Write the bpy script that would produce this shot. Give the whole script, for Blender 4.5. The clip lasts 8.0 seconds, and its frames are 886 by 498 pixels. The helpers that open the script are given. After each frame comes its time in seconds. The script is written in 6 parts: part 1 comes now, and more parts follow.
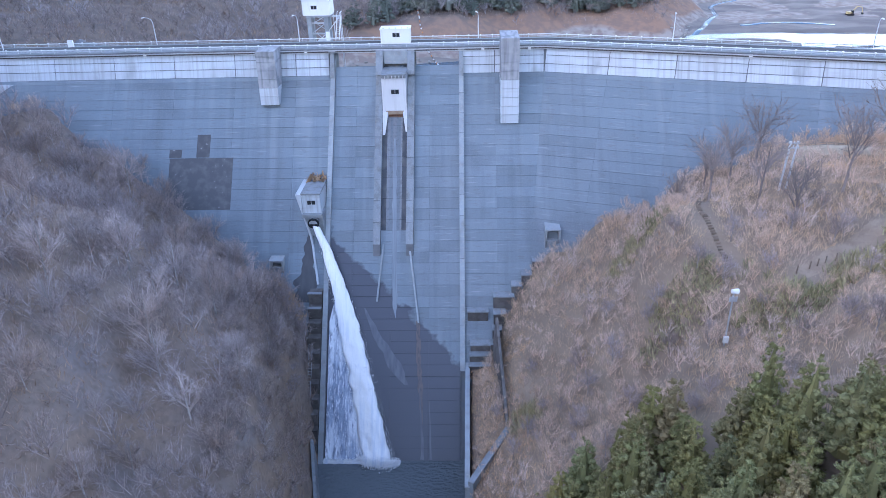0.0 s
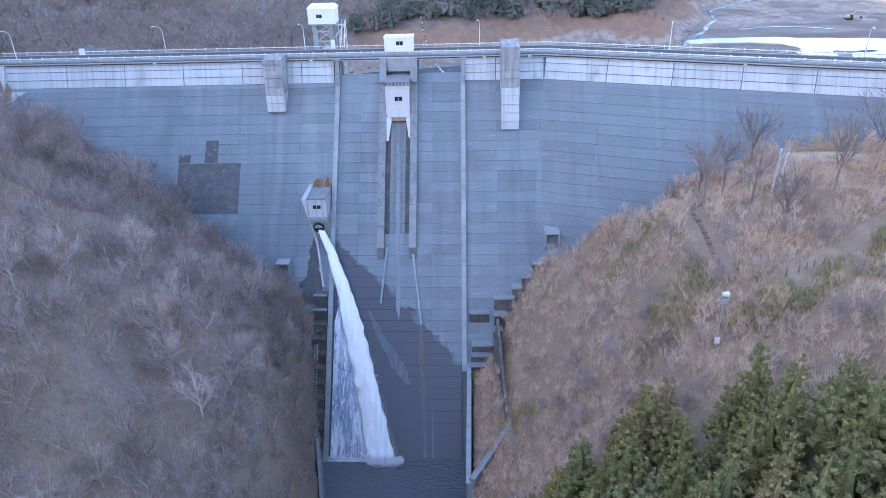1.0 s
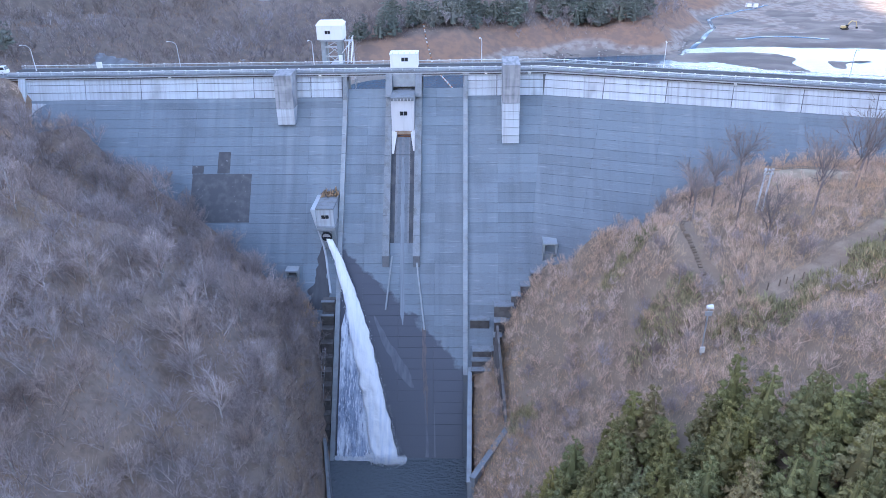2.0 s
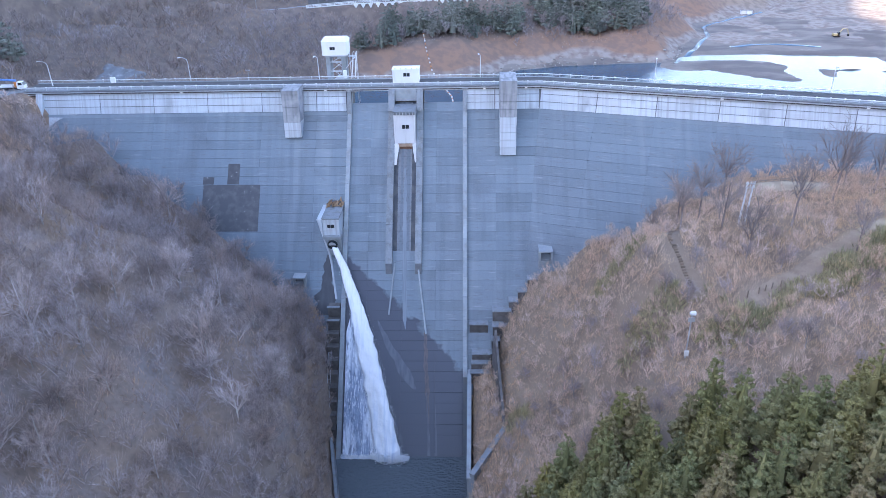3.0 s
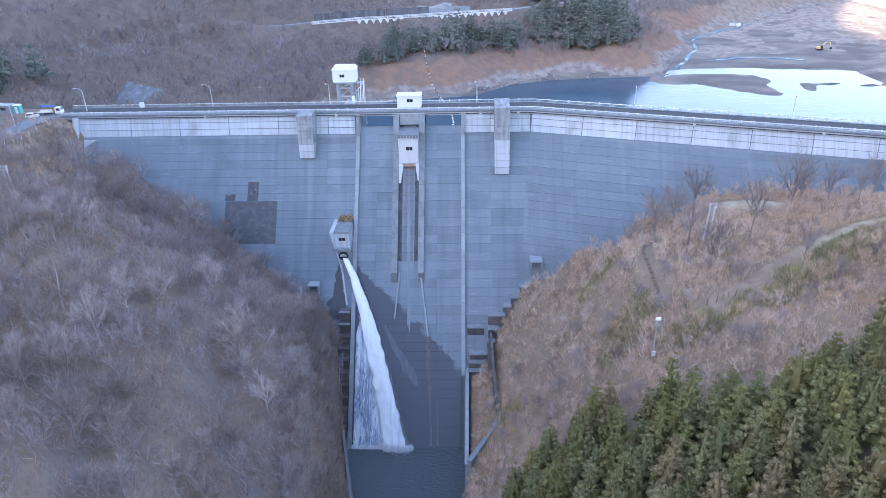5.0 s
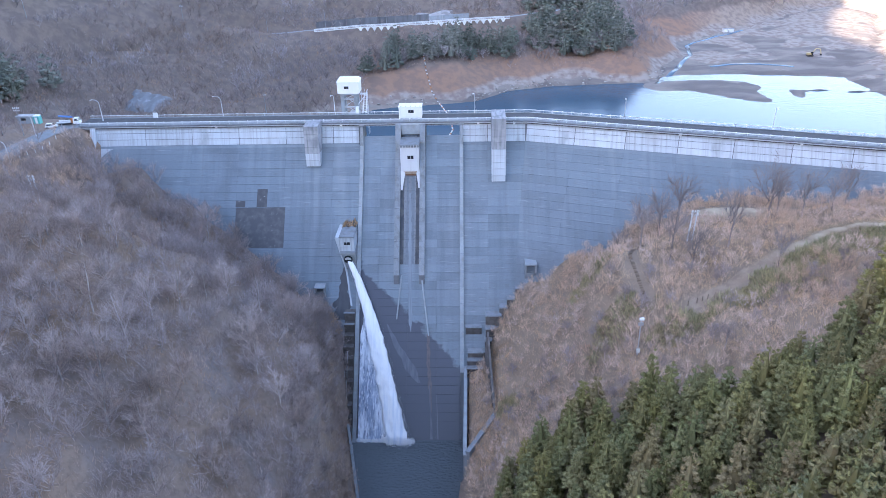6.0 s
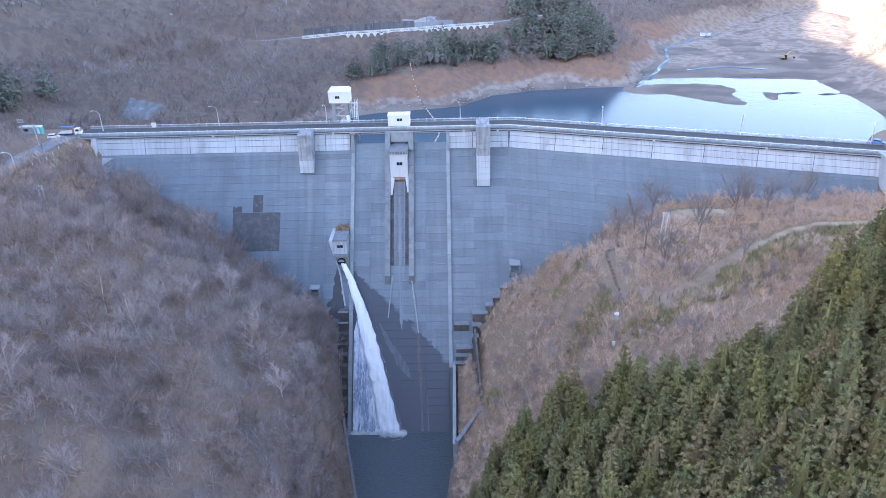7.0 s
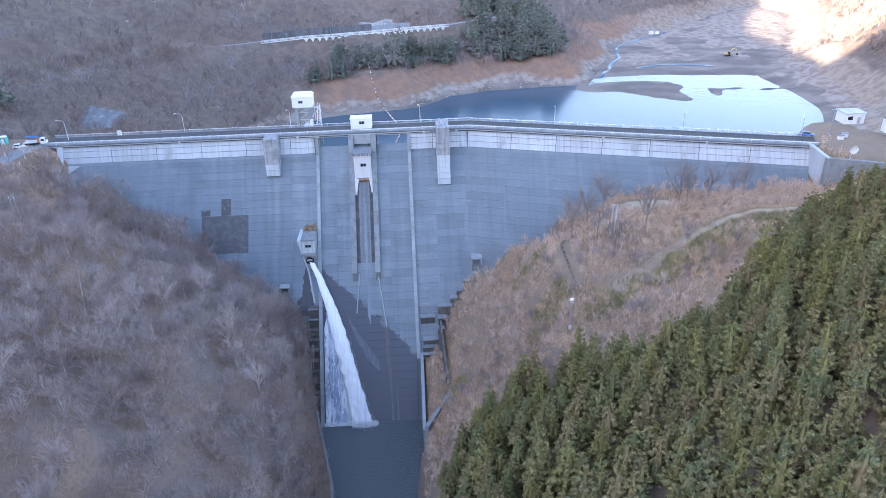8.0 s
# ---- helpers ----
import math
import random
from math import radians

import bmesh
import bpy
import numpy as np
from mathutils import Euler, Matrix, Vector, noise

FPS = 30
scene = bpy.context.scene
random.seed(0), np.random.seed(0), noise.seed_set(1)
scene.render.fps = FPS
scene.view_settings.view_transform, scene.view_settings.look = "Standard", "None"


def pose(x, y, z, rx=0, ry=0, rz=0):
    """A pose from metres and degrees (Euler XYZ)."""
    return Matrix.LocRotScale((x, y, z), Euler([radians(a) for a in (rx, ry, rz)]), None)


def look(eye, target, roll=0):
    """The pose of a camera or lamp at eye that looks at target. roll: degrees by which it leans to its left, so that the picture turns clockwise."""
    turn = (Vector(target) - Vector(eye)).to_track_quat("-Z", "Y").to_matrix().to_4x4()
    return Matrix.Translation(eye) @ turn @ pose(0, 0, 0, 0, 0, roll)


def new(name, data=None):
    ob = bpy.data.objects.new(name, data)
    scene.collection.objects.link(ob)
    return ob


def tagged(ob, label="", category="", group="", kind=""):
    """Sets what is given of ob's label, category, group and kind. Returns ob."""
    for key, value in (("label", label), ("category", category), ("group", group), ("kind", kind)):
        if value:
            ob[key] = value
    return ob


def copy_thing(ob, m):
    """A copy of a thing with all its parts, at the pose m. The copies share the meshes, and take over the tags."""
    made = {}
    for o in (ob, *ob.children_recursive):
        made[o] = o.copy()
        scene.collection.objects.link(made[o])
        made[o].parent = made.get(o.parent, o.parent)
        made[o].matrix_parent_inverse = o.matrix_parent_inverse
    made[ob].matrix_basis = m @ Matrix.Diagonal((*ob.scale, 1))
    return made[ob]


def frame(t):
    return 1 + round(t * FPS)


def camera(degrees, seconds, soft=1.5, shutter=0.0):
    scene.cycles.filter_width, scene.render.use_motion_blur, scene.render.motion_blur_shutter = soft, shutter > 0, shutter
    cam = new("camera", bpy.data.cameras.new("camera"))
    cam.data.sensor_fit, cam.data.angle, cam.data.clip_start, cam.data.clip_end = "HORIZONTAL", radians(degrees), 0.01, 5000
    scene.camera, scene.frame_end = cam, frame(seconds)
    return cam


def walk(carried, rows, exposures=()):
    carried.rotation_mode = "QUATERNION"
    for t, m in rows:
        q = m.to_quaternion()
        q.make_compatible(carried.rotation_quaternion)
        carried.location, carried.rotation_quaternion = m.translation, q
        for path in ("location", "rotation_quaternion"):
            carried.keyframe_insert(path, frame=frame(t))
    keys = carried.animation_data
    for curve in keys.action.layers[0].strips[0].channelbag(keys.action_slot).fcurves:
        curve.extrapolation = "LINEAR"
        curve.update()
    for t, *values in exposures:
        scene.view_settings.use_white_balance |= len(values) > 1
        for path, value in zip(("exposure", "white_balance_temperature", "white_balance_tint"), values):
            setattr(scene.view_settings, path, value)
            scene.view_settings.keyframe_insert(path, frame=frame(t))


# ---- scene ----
cam = camera(65.1, 8.0, soft=0.6)
PATH = [
    (0, (-2.635, -3.148, 101.723), (-2.718, -1.374, 100.804), -1.7),
    (0.5, (-2.514, -4.515, 102.4), (-2.6, -2.741, 101.481), -1.8),
    (1, (-2.409, -6.525, 103.921), (-2.499, -4.749, 103.006), -1.8),
    (1.5, (-2.576, -8.974, 106.246), (-2.668, -7.198, 105.331), -1.6),
    (2.8, (-2.707, -17.144, 113.409), (-2.794, -15.367, 112.495), -1.3),
    (3, (-2.637, -18.292, 114.151), (-2.725, -16.514, 113.24), -1.5),
    (3.5, (-2.39, -21.789, 116.887), (-2.479, -20.01, 115.977), -1.6),
    (4, (-2.29, -25.603, 119.707), (-2.378, -23.824, 118.797), -1.6),
    (4.5, (-2.113, -29.6, 122.473), (-2.201, -27.821, 121.563), -1.6),
    (6, (-1.602, -42.84, 131.08), (-1.687, -41.061, 130.171), -1.6),
    (6.5, (-1.388, -47.776, 134.077), (-1.474, -45.997, 133.167), -1.6),
    (7, (-1.558, -52.538, 136.57), (-1.606, -50.758, 135.66), -1.7),
    (7.5, (-0.77, -57.55, 138.883), (-0.808, -55.769, 137.972), -1.7),
    (8, (-1.978, -61.827, 140.082), (-1.919, -60.05, 139.168), -1.9),
]
walk(cam, [(t, look(eye, target, roll)) for t, eye, target, roll in PATH], exposures=((0, 2.85, 6430, 26), (8, 2.85, 6650, 25)))

# ---- light ----
SUN_EL, SUN_AZ = radians(13.0), radians(-125.0)
world = bpy.data.worlds.new("sky")
scene.world = world
world.use_nodes = True
wn = world.node_tree.nodes
sky = wn.new("ShaderNodeTexSky")
sky.sky_type, sky.sun_disc = "NISHITA", False
sky.sun_elevation, sky.sun_rotation = SUN_EL, SUN_AZ
sky.altitude, sky.air_density, sky.dust_density, sky.ozone_density = 700, 1.0, 1.0, 1.0
world.node_tree.links.new(sky.outputs[0], wn["Background"].inputs[0])
wn["Background"].inputs[1].default_value = 0.15
sun = new("sun", bpy.data.lights.new("sun", "SUN"))
sun.data.energy, sun.data.angle, sun.data.color = 4.0, radians(0.5), (1.0, 0.88, 0.64)
sun.matrix_world = look((math.sin(SUN_AZ) * 300 * math.cos(SUN_EL), math.cos(SUN_AZ) * 300 * math.cos(SUN_EL), 300 * math.sin(SUN_EL)), (0, 0, 0))


# ---- materials ----
def material(name, colour, rough=0.8, metal=0.0, spots=(), bump=0.0, bump_scale=1.0, spread=0.0, island=0.0, spec=0.4, hues=()):
    """A base colour, layers of noise over it (scale, stretch xyz, low, high, colour, amount), a bump, and a change from object to object or island to island."""
    m = bpy.data.materials.new(name)
    m.use_nodes = True
    n, l = m.node_tree.nodes, m.node_tree.links
    b = n["Principled BSDF"]
    b.inputs["Roughness"].default_value, b.inputs["Metallic"].default_value = rough, metal
    b.inputs["Specular IOR Level"].default_value = spec
    rgb = n.new("ShaderNodeRGB")
    rgb.outputs[0].default_value = (*colour, 1)
    out = rgb.outputs[0]
    geo = n.new("ShaderNodeNewGeometry")
    for scale, stretch, low, high, tint, amount in spots:
        mp = n.new("ShaderNodeMapping")
        mp.inputs["Scale"].default_value = [scale * k for k in stretch]
        l.new(geo.outputs["Position"], mp.inputs[0])
        tex = n.new("ShaderNodeTexNoise")
        tex.inputs["Scale"].default_value, tex.inputs["Detail"].default_value = 1.0, 1.5 if stretch[2] < 0.11 else 5.0
        l.new(mp.outputs[0], tex.inputs["Vector"])
        ramp = n.new("ShaderNodeMapRange")
        ramp.inputs[1].default_value, ramp.inputs[2].default_value, ramp.inputs[4].default_value = low, high, amount
        l.new(tex.outputs[0], ramp.inputs[0])
        mix = n.new("ShaderNodeMix")
        mix.data_type = "RGBA"
        l.new(ramp.outputs[0], mix.inputs[0]), l.new(out, mix.inputs[6])
        mix.inputs[7].default_value = (*tint, 1)
        out = mix.outputs[2]
    if hues:
        # a tint of its own for each object
        info, mult, fract, ramp, mix = n.new("ShaderNodeObjectInfo"), n.new("ShaderNodeMath"), n.new("ShaderNodeMath"), n.new("ShaderNodeValToRGB"), n.new("ShaderNodeMix")
        mult.operation, fract.operation, mix.data_type = "MULTIPLY", "FRACT", "RGBA"
        mult.inputs[1].default_value, mix.inputs[0].default_value = 7.31, 0.65
        l.new(info.outputs["Random"], mult.inputs[0]), l.new(mult.outputs[0], fract.inputs[0]), l.new(fract.outputs[0], ramp.inputs[0])
        while len(ramp.color_ramp.elements) < len(hues):
            ramp.color_ramp.elements.new(0.5)
        for k, tint in enumerate(hues):
            ramp.color_ramp.elements[k].position = k / (len(hues) - 1)
            ramp.color_ramp.elements[k].color = (*tint, 1)
        l.new(out, mix.inputs[6]), l.new(ramp.outputs[0], mix.inputs[7])
        out = mix.outputs[2]
    for amount, source in ((spread, "object"), (island, "island")):
        if amount:
            if source == "object":
                info = n.new("ShaderNodeObjectInfo").outputs["Random"]
            else:
                info = geo.outputs["Random Per Island"]
            mr = n.new("ShaderNodeMapRange")
            mr.inputs[3].default_value, mr.inputs[4].default_value = 1 - amount, 1 + amount
            l.new(info, mr.inputs[0])
            hsv = n.new("ShaderNodeHueSaturation")
            l.new(mr.outputs[0], hsv.inputs["Value"]), l.new(out, hsv.inputs["Color"])
            out = hsv.outputs[0]
    l.new(out, b.inputs["Base Color"])
    if bump:
        tex = n.new("ShaderNodeTexNoise")
        tex.inputs["Scale"].default_value, tex.inputs["Detail"].default_value = bump_scale, 6.0
        l.new(geo.outputs["Position"], tex.inputs["Vector"])
        bp = n.new("ShaderNodeBump")
        bp.inputs["Strength"].default_value, bp.inputs["Distance"].default_value = 1.0, bump
        l.new(tex.outputs[0], bp.inputs["Height"]), l.new(bp.outputs[0], b.inputs["Normal"])
    return m


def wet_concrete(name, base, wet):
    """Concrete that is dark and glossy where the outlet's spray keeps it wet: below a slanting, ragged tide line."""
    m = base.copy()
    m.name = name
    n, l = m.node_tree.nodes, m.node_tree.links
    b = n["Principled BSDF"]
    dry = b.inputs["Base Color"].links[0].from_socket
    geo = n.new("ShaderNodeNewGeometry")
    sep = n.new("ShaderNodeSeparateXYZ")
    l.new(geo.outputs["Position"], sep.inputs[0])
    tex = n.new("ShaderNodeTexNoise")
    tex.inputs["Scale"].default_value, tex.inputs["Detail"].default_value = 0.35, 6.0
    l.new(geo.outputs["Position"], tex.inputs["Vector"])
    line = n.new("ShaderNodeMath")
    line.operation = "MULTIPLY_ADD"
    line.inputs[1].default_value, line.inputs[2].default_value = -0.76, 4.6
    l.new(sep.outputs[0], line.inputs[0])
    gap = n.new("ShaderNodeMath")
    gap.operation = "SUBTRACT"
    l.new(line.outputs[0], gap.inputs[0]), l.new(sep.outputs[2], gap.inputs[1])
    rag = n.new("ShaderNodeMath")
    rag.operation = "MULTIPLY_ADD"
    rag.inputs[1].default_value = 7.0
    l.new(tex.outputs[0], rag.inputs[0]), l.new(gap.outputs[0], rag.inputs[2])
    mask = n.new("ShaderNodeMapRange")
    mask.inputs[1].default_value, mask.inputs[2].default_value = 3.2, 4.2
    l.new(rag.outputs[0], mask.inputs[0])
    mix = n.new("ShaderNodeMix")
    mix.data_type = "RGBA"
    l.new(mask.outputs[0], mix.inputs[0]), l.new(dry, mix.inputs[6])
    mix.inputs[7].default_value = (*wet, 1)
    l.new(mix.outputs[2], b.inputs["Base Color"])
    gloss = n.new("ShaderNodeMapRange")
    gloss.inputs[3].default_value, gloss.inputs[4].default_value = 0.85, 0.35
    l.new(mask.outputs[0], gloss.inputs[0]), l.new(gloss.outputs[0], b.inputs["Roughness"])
    return m


def water(name, colour, rough, bump, scale, stretch=(1, 1, 1)):
    m = bpy.data.materials.new(name)
    m.use_nodes = True
    n, l = m.node_tree.nodes, m.node_tree.links
    b = n["Principled BSDF"]
    b.inputs["Base Color"].default_value = (*colour, 1)
    b.inputs["Roughness"].default_value, b.inputs["IOR"].default_value = rough, 1.33
    geo, mp, tex, bp = n.new("ShaderNodeNewGeometry"), n.new("ShaderNodeMapping"), n.new("ShaderNodeTexNoise"), n.new("ShaderNodeBump")
    mp.inputs["Scale"].default_value = [scale * k for k in stretch]
    tex.inputs["Scale"].default_value, tex.inputs["Detail"].default_value = 1.0, 4.0
    bp.inputs["Distance"].default_value = bump
    l.new(geo.outputs["Position"], mp.inputs[0]), l.new(mp.outputs[0], tex.inputs["Vector"])
    l.new(tex.outputs[0], bp.inputs["Height"]), l.new(bp.outputs[0], b.inputs["Normal"])
    return m


CONCRETE = material("weathered_concrete", (0.176, 0.222, 0.258), 0.85, spread=0.11, island=0.06, bump=0.015, bump_scale=3.0, spots=(
    (0.035, (1, 0.3, 1), 0.42, 0.65, (0.185, 0.208, 0.23), 0.6), (0.16, (1.6, 0.10, 0.16), 0.52, 0.74, (0.275, 0.315, 0.34), 0.42),
    (0.30, (1.6, 0.08, 0.12), 0.52, 0.74, (0.125, 0.152, 0.178), 0.5), (0.8, (0.22, 0.0, 4.0), 0.60, 0.72, (0.36, 0.38, 0.40), 0.5),
    (1.3, (0.30, 0.0, 2.6), 0.56, 0.70, (0.15, 0.155, 0.165), 0.55), (0.055, (1, 0, 1.4), 0.55, 0.68, (0.12, 0.14, 0.165), 0.5), (3.5, (1, 0.2, 1), 0.45, 0.75, (0.22, 0.255, 0.285), 0.4)))
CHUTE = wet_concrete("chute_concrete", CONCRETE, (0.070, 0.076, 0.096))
JOINT = material("joint_concrete", (0.13, 0.147, 0.163), 0.9, spots=((0.8, (1, 1, 1), 0.4, 0.7, (0.16, 0.16, 0.15), 0.6),))
PALE = material("pale_concrete", (0.50, 0.55, 0.59), 0.8, spread=0.07, bump=0.01, bump_scale=3.0, spots=(
    (1.1, (1.8, 0.05, 0.05), 0.46, 0.70, (0.33, 0.345, 0.365), 0.65), (0.15, (1, 1, 1), 0.5, 0.72, (0.42, 0.43, 0.45), 0.6),
    (0.25, (0.5, 0.0, 6.0), 0.52, 0.70, (0.40, 0.41, 0.43), 0.5), (0.16, (1, 0.1, 0.5), 0.58, 0.70, (0.24, 0.25, 0.27), 0.6)))
STAINED = material("drip_stained_concrete", (0.34, 0.35, 0.37), 0.85, spread=0.08, bump=0.02, bump_scale=2.0, spots=(
    (0.9, (1.4, 0.3, 0.09), 0.46, 0.66, (0.17, 0.185, 0.20), 0.75), (0.35, (1, 1, 0.6), 0.5, 0.66, (0.20, 0.215, 0.23), 0.7), (0.4, (1, 1, 1), 0.5, 0.7, (0.46, 0.46, 0.47), 0.6)))
# Darker concrete for slab, backing and wall feet; edge shade is in its colour.
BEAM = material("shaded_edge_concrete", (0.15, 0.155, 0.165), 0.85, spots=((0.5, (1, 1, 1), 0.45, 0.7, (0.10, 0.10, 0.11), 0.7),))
DULL = material("grey_concrete", (0.232, 0.258, 0.28), 0.85, spread=0.08, bump=0.02, bump_scale=2.0, spots=(
    (0.7, (1, 1, 0.3), 0.45, 0.75, (0.14, 0.14, 0.13), 0.7), (3.0, (1, 1, 1), 0.5, 0.8, (0.38, 0.37, 0.35), 0.5)))
PATCH = material("dark_sealed_concrete", (0.085, 0.088, 0.095), 0.8, spread=0.1, spots=((0.6, (1, 1, 1), 0.45, 0.7, (0.14, 0.14, 0.145), 0.7), (1.2, (1, 1, 1), 0.68, 0.72, (0.4, 0.4, 0.4), 0.7)))
WHITE = material("white_paint", (0.80, 0.81, 0.80), 0.5, spots=((0.8, (2, 2, 0.3), 0.55, 0.8, (0.62, 0.62, 0.60), 0.5),))
RAIL = material("galvanised_white_rail", (0.72, 0.73, 0.74), 0.45, metal=0.1, spots=((2.0, (1, 1, 1), 0.5, 0.8, (0.5, 0.5, 0.5), 0.5),))
STEEL = material("galvanised_steel", (0.50, 0.52, 0.54), 0.45, metal=0.5, spots=((1.5, (1, 1, 1), 0.5, 0.8, (0.35, 0.34, 0.33), 0.5),))
DARK = material("dark_glass", (0.03, 0.035, 0.04), 0.15)
RUST = material("rusted_gate", (0.26, 0.10, 0.045), 0.75, spots=((3.0, (1, 1, 1), 0.45, 0.7, (0.13, 0.05, 0.03), 0.7),))
ASPHALT = material("asphalt", (0.075, 0.077, 0.08), 0.9, spots=((0.6, (1, 1, 1), 0.45, 0.7, (0.12, 0.12, 0.12), 0.6), (6, (1, 1, 1), 0.5, 0.8, (0.05, 0.05, 0.05), 0.5)))
TRACK = material("gravel_track", (0.42, 0.335, 0.235), 0.95, bump=0.05, bump_scale=2.0, spots=((0.3, (1, 1, 1), 0.40, 0.62, (0.27, 0.19, 0.13), 0.9), (2, (1, 1, 1), 0.5, 0.8, (0.48, 0.40, 0.29), 0.5)))
EARTH = material("brown_earth", (0.27, 0.195, 0.14), 0.95, bump=0.06, bump_scale=2.0, spots=((0.4, (1, 1, 1), 0.42, 0.62, (0.36, 0.275, 0.20), 0.7), (2, (1, 1, 1), 0.5, 0.8, (0.20, 0.14, 0.10), 0.6)))
LAKE = water("reservoir_water", (0.05, 0.105, 0.15), 0.17, 0.06, 0.35, (1, 1.6, 1))
POOL = water("pool_water", (0.125, 0.145, 0.155), 0.12, 0.7, 0.75, (1, 1.9, 1))
BRUSHWOOD = material("bare_twigs", (0.42, 0.355, 0.345), 0.9, spread=0.2, island=0.4, spots=((0.06, (1, 1, 1), 0.42, 0.62, (0.31, 0.22, 0.175), 0.7),))
DARKTWIG = material("dark_twigs", (0.30, 0.255, 0.24), 0.9, spread=0.25, spots=((0.3, (1, 1, 1), 0.42, 0.62, (0.22, 0.17, 0.15), 0.7),))
SCRUB = material("dry_scrub", (0.80, 0.57, 0.39), 0.95, island=0.22, spots=((0.06, (1, 1, 1), 0.42, 0.60, (0.74, 0.49, 0.28), 0.8), (0.13, (1, 1, 1), 0.52, 0.68, (0.66, 0.51, 0.43), 0.8)))
BUSH = material("leafless_bushes", (0.70, 0.525, 0.42), 0.95, island=0.42, spots=((0.05, (1, 1, 1), 0.42, 0.60, (0.62, 0.42, 0.28), 0.8), (0.12, (1, 1, 1), 0.52, 0.66, (0.66, 0.55, 0.50), 0.7)))
BARK = material("pale_bark", (0.40, 0.37, 0.35), 0.9, spread=0.35, spots=((1.5, (1, 1, 0.4), 0.45, 0.7, (0.18, 0.155, 0.14), 0.7),))
THICKET = material("winter_thicket", (0.36, 0.27, 0.235), 0.95, island=0.35, spots=((0.05, (1, 1, 1), 0.42, 0.62, (0.40, 0.25, 0.15), 0.8), (0.11, (1, 1, 1), 0.52, 0.68, (0.33, 0.29, 0.30), 0.8)))
BAMBOO = material("bamboo_grass", (0.37, 0.325, 0.19), 0.8, island=0.4, spots=((0.2, (1, 1, 1), 0.45, 0.7, (0.44, 0.37, 0.17), 0.7), (0.08, (1, 1, 1), 0.5, 0.65, (0.24, 0.24, 0.13), 0.7)))
DRYGRASS = material("dry_grass", (0.72, 0.46, 0.27), 0.95, island=0.3, spots=((0.3, (1, 1, 1), 0.45, 0.7, (0.34, 0.20, 0.11), 0.7),))
CEDAR_TINTS = ((0.203, 0.181, 0.060), (0.149, 0.170, 0.079), (0.264, 0.192, 0.112), (0.214, 0.200, 0.079), (0.159, 0.181, 0.104), (0.253, 0.209, 0.068))
CEDAR = material("cedar_foliage", (0.220, 0.200, 0.077), 0.9, spread=0.18, island=0.28, spec=0.2, hues=CEDAR_TINTS, spots=((0.35, (1, 1, 1), 0.45, 0.65, (0.296, 0.236, 0.115), 0.6), (1.1, (1, 1, 1), 0.50, 0.68, (0.264, 0.253, 0.131), 0.6)))
CEDAR_STAND = material("cedar_stand_foliage", (0.206, 0.189, 0.073), 0.9, island=0.20, spec=0.2, spots=((0.16, (1, 1, 1), 0.46, 0.58, (0.275, 0.203, 0.115), 0.7), (0.20, (1, 1, 1), 0.50, 0.62, (0.154, 0.181, 0.096), 0.7), (1.1, (1, 1, 1), 0.50, 0.68, (0.253, 0.241, 0.121), 0.6)))
CONIFER = material("far_conifer_foliage", (0.168, 0.189, 0.160), 0.95, spread=0.22, island=0.22, spec=0.1, hues=((0.143, 0.168, 0.126), (0.218, 0.210, 0.181), (0.126, 0.155, 0.130), (0.172, 0.185, 0.143)), spots=((0.08, (1, 1, 1), 0.45, 0.7, (0.252, 0.239, 0.218), 0.5),))


# ---- plan ----
SLOPE = 0.8                 # run of the dam's downstream face for each metre of fall
BEND, WING = 15.0, radians(-17.65)
LAKE_Z, POOL_Z = 27.0, -8.0
WN = (-math.sin(WING), math.cos(WING))


def D(s, off, z):
    """A place by chainage s along the dam, metres upstream of the crest line, and height. The dam turns at s = 15."""
    if abs(s - BEND) < 1e-6:
        k = math.tan(WING / 2)
        return Vector((BEND - off * k, 165 + off, z))
    if s < BEND:
        return Vector((s, 165 + off, z))
    return Vector((BEND + (s - BEND) * math.cos(WING) + off * WN[0], 165 + (s - BEND) * math.sin(WING) + off * WN[1], z))


def dam_off(x, y):
    """Metres upstream of the crest line."""
    return np.where(x < BEND, y - 165, (x - BEND) * WN[0] + (y - 165) * WN[1])


SHORE = [(-126, 160), (-112, 240), (-78, 308), (-53, 331), (0, 343), (21, 366), (47, 375), (110, 381), (126, 417), (147, 447), (152, 486), (190, 520), (330, 640),
         (345, 600), (300, 500), (262, 440), (238, 412), (222, 378), (224, 340), (221, 304), (212, 284), (190, 258), (150, 200), (122, 125)]


def shore_distance(x, y):
    """Metres from the reservoir's edge, negative inside."""
    best, inside = np.full(x.shape, 1e9), np.zeros(x.shape, bool)
    for (ax, ay), (bx, by) in zip(SHORE, SHORE[1:] + SHORE[:1]):
        dx, dy = bx - ax, by - ay
        t = np.clip(((x - ax) * dx + (y - ay) * dy) / (dx * dx + dy * dy), 0, 1)
        best = np.minimum(best, np.hypot(x - ax - t * dx, y - ay - t * dy))
        if dy:
            inside ^= ((ay > y) != (by > y)) & (x < ax + (y - ay) / dy * dx)
    return np.where(inside, -best, best)


def wave(x, y, size, seed):
    """Smooth uneven ground, about -1 to 1."""
    r = np.random.RandomState(seed)
    out = np.zeros(np.shape(x))
    for k in range(7):
        a, f, p = r.uniform(0, 6.28), r.uniform(0.6, 1.9) * 6.28 / size, r.uniform(0, 6.28)
        out = out + np.sin(f * (x * math.cos(a) + y * math.sin(a)) + p) / 3.2
    return out


